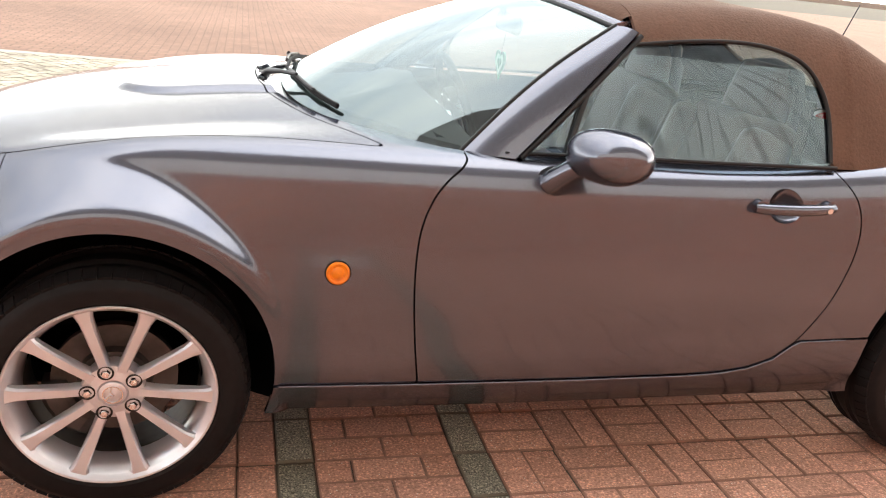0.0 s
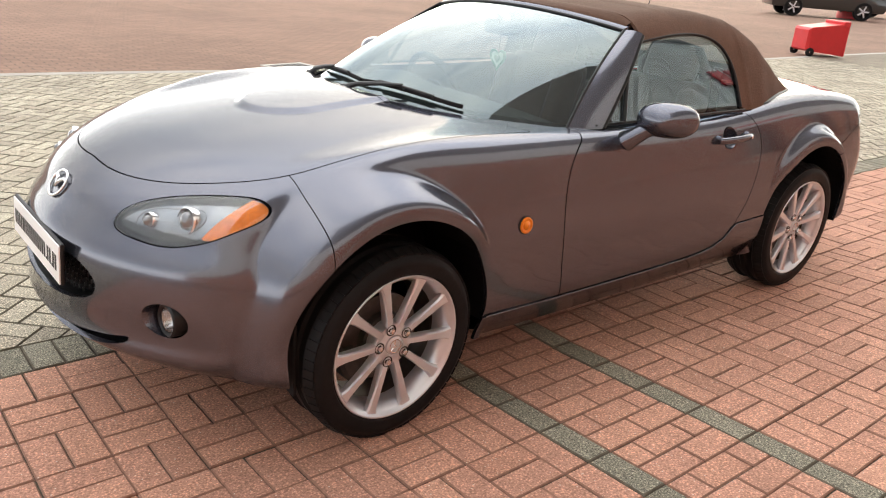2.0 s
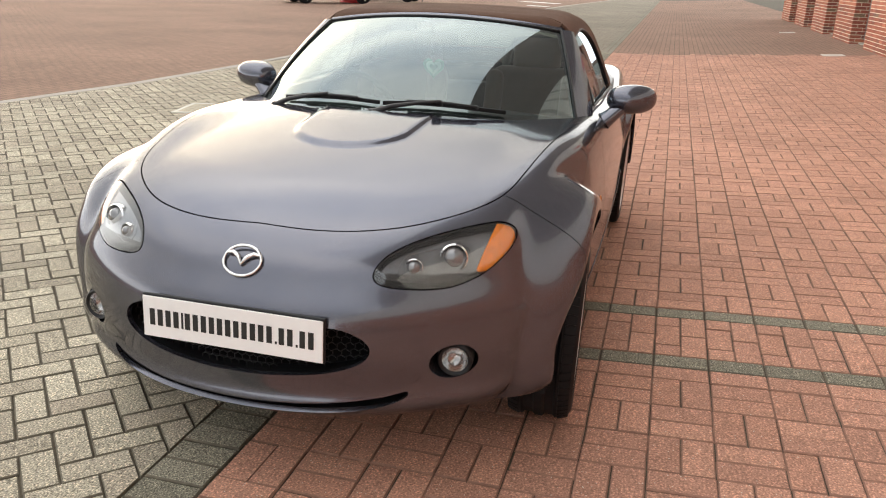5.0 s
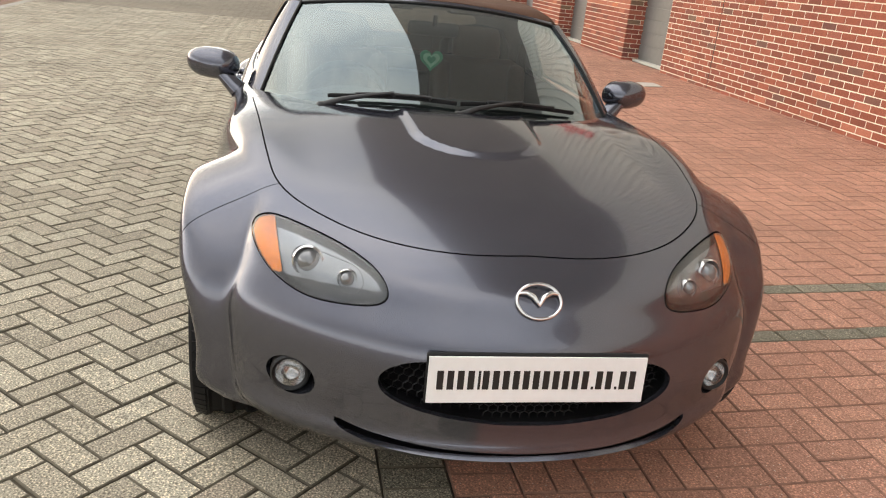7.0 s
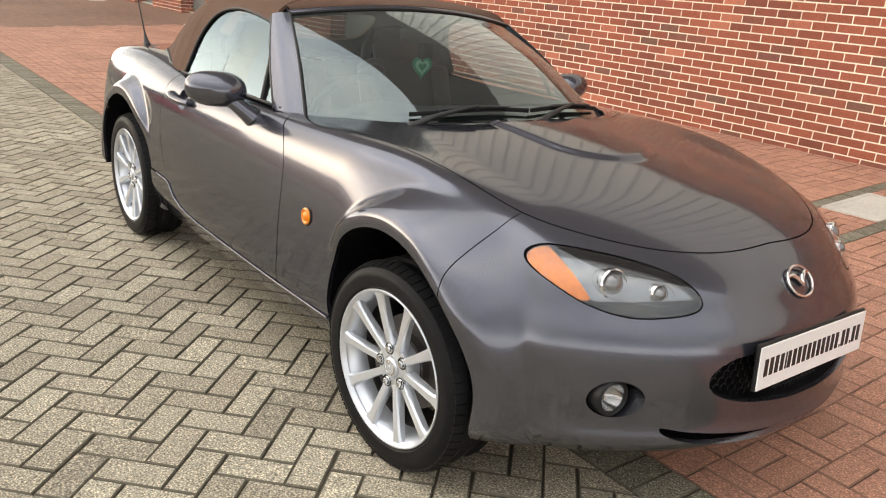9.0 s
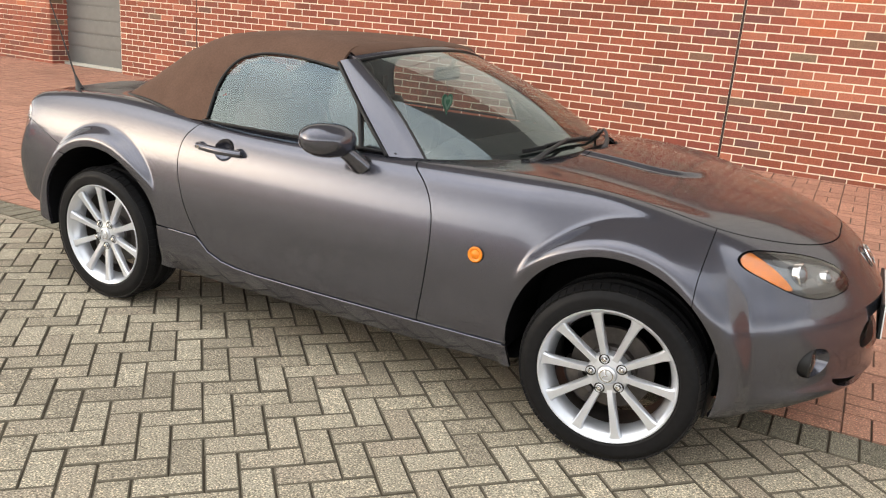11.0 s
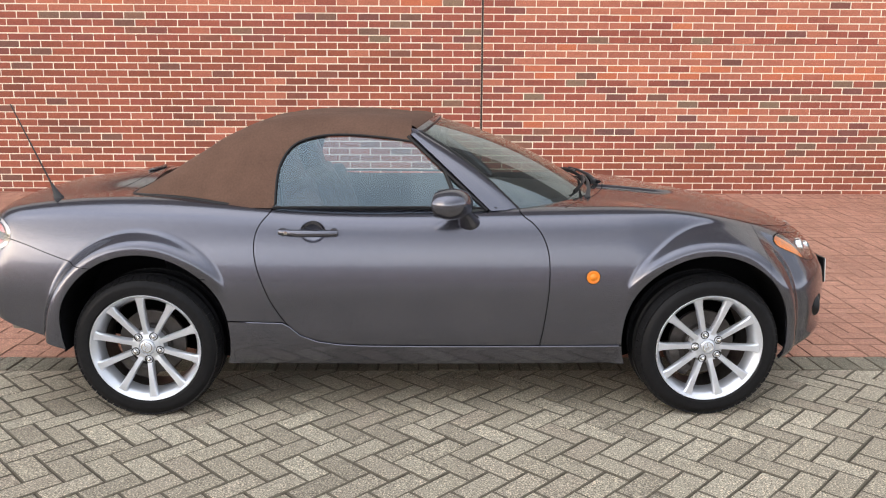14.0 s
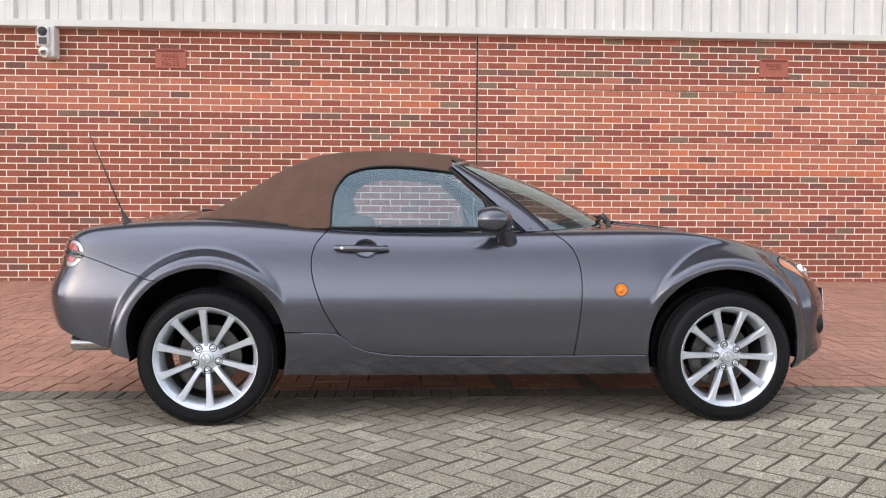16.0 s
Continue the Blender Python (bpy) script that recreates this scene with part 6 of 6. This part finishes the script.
    for s in (1, -1):
        part("mud_flap", box_bm((1.462, s * 0.66 - 0.07, 0.20), (1.472, s * 0.66 + 0.12, 0.42), 0.003), BLACK_RUBBER, car)


def build_interior(car):
    # tub that closes the cockpit from below
    tub = bmesh.new()
    loop = [(x, y) for x, y in COCKPIT if y >= 0 and x < 0.84]
    ring = loop + [(x, -y) for x, y in loop[::-1]]
    up = [tub.verts.new((x, y * 0.995, 0.858)) for x, y in ring]
    dn = [tub.verts.new((x * 0.97 - 0.01, y * 0.93, 0.42)) for x, y in ring]
    n = len(ring)
    for i in range(n):
        tub.faces.new((up[i], up[(i + 1) % n], dn[(i + 1) % n], dn[i]))
    tub.faces.new(dn)
    part("tub", tub, DASH, car)
    # dashboard
    bm, secs = bmesh.new(), []
    for i in range(21):
        y = -0.66 + 1.32 * i / 20
        hood = 0.035 * math.exp(-((y + 0.36) / 0.14) ** 2)
        row = [(0.70, 0.868), (0.55, 0.872), (0.40, 0.872 + hood), (0.30, 0.866 + hood), (0.265, 0.83), (0.27, 0.70), (0.34, 0.58)]
        secs.append([bm.verts.new((x - 0.28 * (abs(y) / 0.66) ** 2.2 * (x > 0.5), y, z - 0.03 * (abs(y) / 0.66) ** 2)) for x, z in row])
    for s0, s1 in zip(secs, secs[1:]):
        for k in range(6):
            bm.faces.new((s0[k], s0[k + 1], s1[k + 1], s1[k]))
    bmesh.ops.recalc_face_normals(bm, faces=bm.faces)
    part("dashboard", bm, DASH, car, "dark grained dashboard", 40)
    for yy in (-0.60, -0.09, 0.09, 0.60):
        part("air_vent", lathe_bm([(0.043, 0.0), (0.043, 0.012), (0.036, 0.012), (0.034, 0.0)], 28, Matrix.Translation((0.27, yy, 0.80)) @ Matrix.Rotation(radians(-90), 4, "Y")), CHROME, car, "", 40)
    # steering wheel on the right-hand side
    sw = thing_part("steering_wheel", car, "black three-spoke steering wheel")
    m = Matrix.Translation((0.12, -0.36, 0.79)) @ Vector((-0.93, 0, 0.36)).to_track_quat("Z", "Y").to_matrix().to_4x4()
    part("wheel_rim", tube_bm([m @ Vector((0.178 * math.cos(a), 0.178 * math.sin(a), 0)) for a in (2 * math.pi * k / 40 for k in range(41))], 0.0155, 10), DASH, sw, "", 60)
    part("boss", lathe_bm([(0.062, -0.03), (0.065, 0.0), (0.05, 0.02), (0.0005, 0.026)], 28, m), DASH, sw, "", 40)
    for a in (0, 180, 270):
        p = Vector((math.cos(radians(a)), math.sin(radians(a)), 0))
        part("spoke", tube_bm([m @ (p * 0.05), m @ (p * 0.172)], 0.016, 8, flat=0.4), ALLOY, sw, "", 60)
    # seats
    for s in (1, -1):
        st = thing_part("seat", car, "tan leather bucket seat with fixed headrest")
        y = s * 0.355
        bm = box_bm((-0.36, y - 0.235, 0.44), (0.16, y + 0.235, 0.60), 0.05)
        part("cushion", bm, LEATHER, st, "", 60)
        mt = Matrix.Translation((-0.49, y, 0.52)) @ Matrix.Rotation(radians(-18), 4, "Y")
        part("backrest", box_bm((-0.075, -0.225, 0.0), (0.075, 0.225, 0.44), 0.05, m=mt), LEATHER, st, "", 60)
        for t in (1, -1):
            part("bolster", box_bm((-0.03, t * 0.195 - 0.045, 0.03), (0.13, t * 0.195 + 0.045, 0.40), 0.035, m=mt), LEATHER, st, "", 60)
        part("headrest", box_bm((-0.055, -0.125, 0.41), (0.055, 0.125, 0.60), 0.045, m=mt), LEATHER, st, "", 60)
        # roll hoop behind it
        hp = [(-0.66, y - 0.17, 0.80), (-0.66, y - 0.165, 1.00), (-0.66, y - 0.12, 1.065), (-0.66, y, 1.085), (-0.66, y + 0.12, 1.065), (-0.66, y + 0.165, 1.00), (-0.66, y + 0.17, 0.80)]
        part("roll_hoop", tube_bm(hp, 0.024, 10), DASH, car, "", 60)
        part("belt", box_bm((-0.63, s * 0.60 - 0.022, 0.60), (-0.625, s * 0.60 + 0.022, 1.02)), TRIM, car)
    part("rear_bulkhead", box_bm((-0.75, -0.66, 0.45), (-0.68, 0.66, 0.84), 0.02), DASH, car)
    # inside mirror
    im = thing_part("inside_mirror", car, "black rear-view mirror hung from the header")
    part("housing", box_bm((0.055, -0.11, 1.085), (0.085, 0.11, 1.145), 0.018), BLACK_PLASTIC, im, "", 60)
    part("stem", tube_bm([(0.085, 0, 1.13), (0.10, 0, 1.175)], 0.009, 8), BLACK_PLASTIC, im, "", 60)
    for s in (1, -1):
        part("sun_visor", box_bm((-0.11, s * 0.27 - 0.19, 1.178), (-0.02, s * 0.27 + 0.19, 1.193), 0.005), DASH, car)
    # green paper heart on a thread below the mirror
    hv = thing("hanging_heart", "green heart air freshener with pale heart inside, hanging below mirror", "air freshener")
    def heart(k, d, mat, nm):
        pts = []
        for i in range(40):
            t = 2 * math.pi * i / 40
            pts.append((16 * math.sin(t) ** 3 / 16, (13 * math.cos(t) - 5 * math.cos(2 * t) - 2 * math.cos(3 * t) - math.cos(4 * t)) / 16))
        bm = bmesh.new()
        fr = [bm.verts.new((0.083 + d, k * p[0], 0.990 + k * p[1])) for p in pts]
        bk = [bm.verts.new((0.081, k * p[0], 0.990 + k * p[1])) for p in pts]
        bm.faces.new(fr)
        bm.faces.new(bk[::-1])
        for i in range(40):
            j = (i + 1) % 40
            bm.faces.new((fr[i], bk[i], bk[j], fr[j]))
        bmesh.ops.recalc_face_normals(bm, faces=bm.faces)
        part(nm, bm, mat, hv)
    heart(0.050, 0.002, GREEN, "card")
    heart(0.036, 0.003, PALE_GREEN, "pale_heart")
    heart(0.019, 0.004, GREEN, "inner_heart")
    part("thread", tube_bm([(0.082, 0, 1.02), (0.075, 0, 1.09)], 0.0012, 5), BLACK_PLASTIC, hv)


place_wheels(car)
build_roof(car)
build_screen(car)
build_wipers(car)
build_mirrors(car)
build_handles(car)
build_front_details(car)
build_interior(car)


# ---- things about the yard ----
def cover(name, label, category, x, y, z, w, d, mat, turn=0.0, bars=0, rim_mat=None):
    """A flat cover set in the paving, with its frame and bars."""
    m = Matrix.Translation((x, y, z)) @ Matrix.Rotation(math.atan((ground_z(x, y + 0.05) - ground_z(x, y - 0.05)) / 0.1), 4, "X") @ Matrix.Rotation(radians(turn), 4, "Z")
    ob = thing(name, label, category)
    for s in (1, -1):
        part("frame_side", box_bm((s * w / 2 - 0.02, -d / 2 - 0.02, -0.03), (s * w / 2 + 0.02, d / 2 + 0.02, 0.006), 0.003, m=m), rim_mat or mat, ob)
        part("frame_end", box_bm((-w / 2 + 0.0205, s * d / 2 - 0.02, -0.03), (w / 2 - 0.0205, s * d / 2 + 0.02, 0.0055), 0.003, m=m), rim_mat or mat, ob)
    if bars:
        for k in range(bars):
            x0 = -w / 2 + w * (k + 0.5) / bars
            part("bar", box_bm((x0 - w / bars * 0.28, -d / 2 + 0.021, -0.03), (x0 + w / bars * 0.28, d / 2 - 0.021, 0.003), 0.002, m=m), mat, ob)
    else:
        part("plate", box_bm((-w / 2 + 0.021, -d / 2 + 0.021, -0.03), (w / 2 - 0.021, d / 2 - 0.021, 0.004), 0.002, m=m), mat, ob)
    return ob


def red_bin():
    b = thing("wheeled_bin", "red plastic wheeled bin lying tipped over on the paving", "bin")
    ax = Vector((-0.89, 0.44, 0.0)).normalized()
    m = Matrix.Translation((-13.2, -5.55, 0.0)) @ ax.to_track_quat("X", "Z").to_matrix().to_4x4() @ Matrix.Scale(0.82, 4)
    bm, secs = bmesh.new(), []
    for x, h0, h1, w in ((0.0, 0.16, 0.60, 0.26), (0.06, 0.12, 0.66, 0.29), (0.95, 0.05, 0.78, 0.33), (1.0, 0.04, 0.80, 0.34)):
        secs.append([bm.verts.new(m @ Vector((x, y, z))) for y, z in ((-w, h0), (w, h0), (w, h1), (-w, h1))])
    for s0, s1 in zip(secs, secs[1:]):
        for i in range(4):
            bm.faces.new((s0[i], s0[(i + 1) % 4], s1[(i + 1) % 4], s1[i]))
    bm.faces.new(secs[0])
    bm.faces.new(secs[-1])
    bmesh.ops.recalc_face_normals(bm, faces=bm.faces)
    part("body", bm, RED_PLASTIC, b)
    part("rim", box_bm((0.86, -0.36, 0.72), (1.04, 0.36, 0.84), 0.02, m=m), RED_PLASTIC, b)
    part("lid", box_bm((0.99, -0.35, 0.03), (1.05, 0.35, 0.85), 0.02, m=m), RED_PLASTIC, b)
    for s in (1, -1):
        part("wheel", lathe_bm([(0.03, -0.025), (0.1, -0.025), (0.1, 0.025), (0.03, 0.025)], 20, m @ Matrix.Translation((0.12, s * 0.30, 0.10)) @ Matrix.Rotation(radians(90), 4, "X"), closed=True), BLACK_RUBBER, b)


CAR_DARK = plain("dark_car_paint", (0.012, 0.013, 0.013), 0.3, coat=1.0, grain=0.1, scale=30)
DARK_GLASS = plain("dark_glass", (0.01, 0.012, 0.012), 0.06)


def parked_car(label, x, y, turn, paint):
    """A tall estate seen from afar: lower body, cabin, glass, wheels."""
    c = thing("parked_car", label, "car", group="parked cars", at=Matrix.Translation((x, y, 0)) @ Matrix.Rotation(radians(turn), 4, "Z"))
    prof = [(-2.2, 0.35), (-2.25, 0.75), (-2.2, 1.05), (-1.2, 1.08), (0.9, 1.08), (1.9, 0.98), (2.2, 0.85), (2.25, 0.55), (2.15, 0.32)]
    roof = [(-2.15, 1.05), (-1.9, 1.58), (-1.6, 1.70), (0.1, 1.70), (0.4, 1.62), (1.1, 1.07)]
    for nm, pts, w, mat in (("body", prof, 0.92, paint), ("cabin", roof, 0.78, paint), ("side_glass", [(-1.75, 1.12), (-1.55, 1.56), (0.1, 1.58), (0.75, 1.12)], 0.79, DARK_GLASS)):
        bm = bmesh.new()
        a = [bm.verts.new((px, -w, pz)) for px, pz in pts]
        b = [bm.verts.new((px, w, pz)) for px, pz in pts]
        bm.faces.new(a)
        bm.faces.new(b[::-1])
        for i in range(len(pts)):
            j = (i + 1) % len(pts)
            bm.faces.new((a[i], b[i], b[j], a[j]))
        bmesh.ops.recalc_face_normals(bm, faces=bm.faces)
        if nm == "body":
            bmesh.ops.bevel(bm, geom=list(bm.edges), offset=0.06, segments=2, profile=0.5, affect="EDGES")
        part(nm, bm, mat, c, "", 40)
    for wx in (-1.35, 1.35):
        for s in (1, -1):
            w = thing_part("wheel", c)
            m = Matrix.Translation((wx, s * 0.82, 0.36)) @ Matrix.Rotation(radians(-90 * s), 4, "X")
            part("tyre", lathe_bm([(0.24, -0.1), (0.34, -0.11), (0.36, -0.07), (0.36, 0.08), (0.34, 0.12), (0.25, 0.12)], 32, m), TYRE, w, "", 40)
            bm = lathe_bm([(0.25, 0.10), (0.235, 0.11), (0.22, 0.06), (0.0005, 0.05)], 32, m)
            part("rim", bm, SHADE_BLACK, w, "", 40)
            sp = bmesh.new()
            for k in range(5):
                box_bm((0.02, -0.028, 0.075), (0.235, 0.028, 0.105), 0, sp, m @ Matrix.Rotation(radians(72 * k), 4, "Z"))
            part("spokes", sp, ALLOY, w)
    return c


def lamp_post():
    p = thing("street_lamp", "tall pale lamp post with two arms and red protective base", "street lamp")
    x, y = -33.0, -13.7
    part("pole", tube_bm([(x, y, 0), (x, y, 4), (x, y, 8.2)], 0.17, 16, taper=(1, 0.9, 0.6)), POST_PAINT, p, "", 60)
    part("base", lathe_bm([(0.62, 0.0), (0.62, 0.34), (0.5, 0.40), (0.2, 0.40)], 32, Matrix.Translation((x, y, 0))), RED_PLASTIC, p, "red plastic guard", 40)
    for s in (1, -1):
        part("arm", tube_bm([(x, y, 8.1), (x + s * 0.5, y + s * 0.4, 8.25), (x + s * 1.1, y + s * 0.9, 8.3)], 0.06, 8), POST_PAINT, p, "", 60)
        part("head", box_bm((-0.38, -0.14, -0.07), (0.38, 0.14, 0.06), 0.04, m=Matrix.Translation((x + s * 1.45, y + s * 1.18, 8.3)) @ Matrix.Rotation(radians(39), 4, "Z")), POST_PAINT, p)


def yard():
    cover("gully", "iron drain grate beside the lane with pale edges", "drain", -2.2, -5.97, 0.004, 0.55, 0.36, IRON, 10, 7, CONCRETE)
    cover("manhole_cover", "square manhole cover of paving with pale frame corners", "manhole", -3.66, -3.49, 0.002, 0.56, 0.56, GREY_PAVER, 12, 0, CONCRETE)
    cover("access_cover", "pale concrete access cover set in red paving", "cover", 0.50, 3.55, ground_z(0, 3.55) + 0.004, 0.34, 0.62, CONCRETE)
    for x, y in ((-6.34, 3.97), (-13.0, 3.96), (-20.2, 4.0)):
        cover("access_cover", "small pale cover beside the building", "cover", x, y, ground_z(x, y) + 0.006, 0.26, 0.34, CONCRETE)
    red_bin()
    parked_car("dark green four-wheel-drive car parked across the yard", -31.2, -14.2, 133, CAR_DARK)
    parked_car("black and silver car parked beyond the lamp post", -36.6, -13.4, 95, CAR_DARK)
    lamp_post()
    for x, y in ((-63.4, -19.6), (-63.7, -18.1), (-60.5, -24.5)):
        b = thing("bollard", "slim red bollard standing in the yard", "bollard", group="red bollards")
        part("post", lathe_bm([(0.10, 0.0), (0.095, 1.0), (0.06, 1.08), (0.0005, 1.1)], 14, Matrix.Translation((x, y, 0))), RED_PLASTIC, b, "", 40)
        part("band", lathe_bm([(0.103, 0.70), (0.103, 0.84)], 14, Matrix.Translation((x, y, 0))), WHITE_PAINT, b)
    d = thing("upright_bin", "tall red wheeled bin standing in the yard", "bin")
    bx, by = -45.1, -10.6
    part("body", box_bm((bx - 0.4, by - 0.4, 0.10), (bx + 0.4, by + 0.4, 1.35), 0.06), RED_PLASTIC, d)
    part("lid", box_bm((bx - 0.44, by - 0.44, 1.355), (bx + 0.44, by + 0.44, 1.45), 0.035), RED_PLASTIC, d)
    part("wheel", lathe_bm([(0.02, -0.03), (0.12, -0.03), (0.12, 0.03), (0.02, 0.03)], 18, Matrix.Translation((bx + 0.3, by + 0.43, 0.12)) @ Matrix.Rotation(radians(90), 4, "X"), closed=True), BLACK_RUBBER, d)
    q = thing("traffic_barrier", "red plastic traffic barrier with chevron board", "barrier")
    qx, qy = -71.0, -8.8
    part("block", box_bm((qx, qy, 0.12), (qx + 0.5, qy + 1.6, 0.85), 0.08), RED_PLASTIC, q)
    for k in range(2):
        part("foot", box_bm((qx, qy + 0.2 + 1.0 * k, 0.0), (qx + 0.5, qy + 0.4 + 1.0 * k, 0.13), 0.02), RED_PLASTIC, q)
    part("board", box_bm((qx - 0.15, qy, 0.90), (qx - 0.1, qy + 1.6, 1.5), 0.01), WHITE_PAINT, q)
    for k in range(4):
        part("stripe", box_bm((qx - 0.09, qy + 0.1 + 0.39 * k, 0.92), (qx - 0.085, qy + 0.3 + 0.39 * k, 1.48)), BLACK_PLASTIC, q)
    ln = thing("road_marking", "worn white painted lines on the lane", "marking", kind="structure")
    part("line", box_bm((-0.3, -1.6, 0.0), (0.3, 1.6, 0.006), m=Matrix.Translation((-44.0, -6.6, 0)) @ Matrix.Rotation(radians(-39), 4, "Z")), WHITE_PAINT, ln)
    part("line", box_bm((-0.2, -0.7, 0.0), (0.2, 0.7, 0.006), m=Matrix.Translation((-38.0, -5.7, 0)) @ Matrix.Rotation(radians(-39), 4, "Z")), WHITE_PAINT, ln)
    # made-up fence, closing the yard and keeping bright sky off the skyline
    f = thing("boundary_fence", "plain brown fence added beyond the yard to hide the skyline", "fence", kind="structure")
    for k in range(60):
        y = -250 + 8.0 * k
        part("panel", box_bm((-262, y, 0.0), (-261.9, y + 7.95, 1.8), 0.01), FENCE_MAT, f)
    for k in range(50):
        x = -260 + 10.0 * k
        part("panel", box_bm((x, -250, 0.0), (x + 9.95, -249.9, 1.8), 0.01), FENCE_MAT, f)


def wall_fittings():
    for x0, txt in ((-3.06, True), (3.875, True)):
        p = thing("wall_plaque", "terracotta panel-number plaque built into the brick wall", "plaque", group="wall plaques")
        z0 = 2.60
        part("tile", box_bm((x0, WALL_Y - 0.012, z0), (x0 + 0.34, WALL_Y + 0.02, z0 + 0.215), 0.005), PLAQUE, p)
        for wz, ww in ((0.188, 0.30),):
            part("line_bar", box_bm((x0 + 0.17 - ww / 2, WALL_Y - 0.0145, z0 + wz - 0.014), (x0 + 0.17 + ww / 2, WALL_Y - 0.012, z0 + wz + 0.012)), PLAQUE_INK, p)
        words = (("PANEL", 0.065, 0.128), ("No.23", 0.075, 0.045)) if x0 < 0 else (("PANEL", 0.065, 0.128),)
        for body, size, dz in words:
            me = text_mesh(body, size, 0.001)
            me.transform(Matrix.Translation((x0 + 0.17, WALL_Y - 0.0135, z0 + dz)) @ Matrix.Rotation(radians(90), 4, "X"))
            me.materials.append(PLAQUE_INK)
            ob = new("lettering", me)
            ob.parent = p
        part("rule", box_bm((x0 + 0.10, WALL_Y - 0.0145, z0 + 0.086), (x0 + 0.25, WALL_Y - 0.012, z0 + 0.094)), PLAQUE_INK, p)
    s = thing("wall_lamp_box", "white twin floodlight unit fixed under the cladding", "security light")
    x0 = -4.27
    part("housing", box_bm((x0 + 0.03, WALL_Y - 0.16, 2.67), (x0 + 0.17, WALL_Y - 0.002, 3.01), 0.015), WHITE_PLASTIC, s)
    part("face", box_bm((x0, WALL_Y - 0.20, 2.78), (x0 + 0.13, WALL_Y - 0.161, 3.0), 0.02), WHITE_PLASTIC, s)
    part("sensor", lathe_bm([(0.05, 0.0), (0.045, 0.02), (0.0005, 0.03)], 24, Matrix.Translation((x0 + 0.065, WALL_Y - 0.2, 2.94)) @ Matrix.Rotation(radians(90), 4, "X")), BLACK_PLASTIC, s, "", 40)
    part("panel", box_bm((x0 + 0.025, WALL_Y - 0.207, 2.80), (x0 + 0.11, WALL_Y - 0.2, 2.875), 0.003), IRON, s)
    part("nozzle", lathe_bm([(0.06, 0.0), (0.065, 0.03), (0.04, 0.06), (0.03, 0.05)], 24, Matrix.Translation((x0 + 0.075, WALL_Y - 0.15, 2.73)) @ Matrix.Rotation(radians(120), 4, "X")), WHITE_PLASTIC, s, "", 40)


yard()
wall_fittings()
paving()
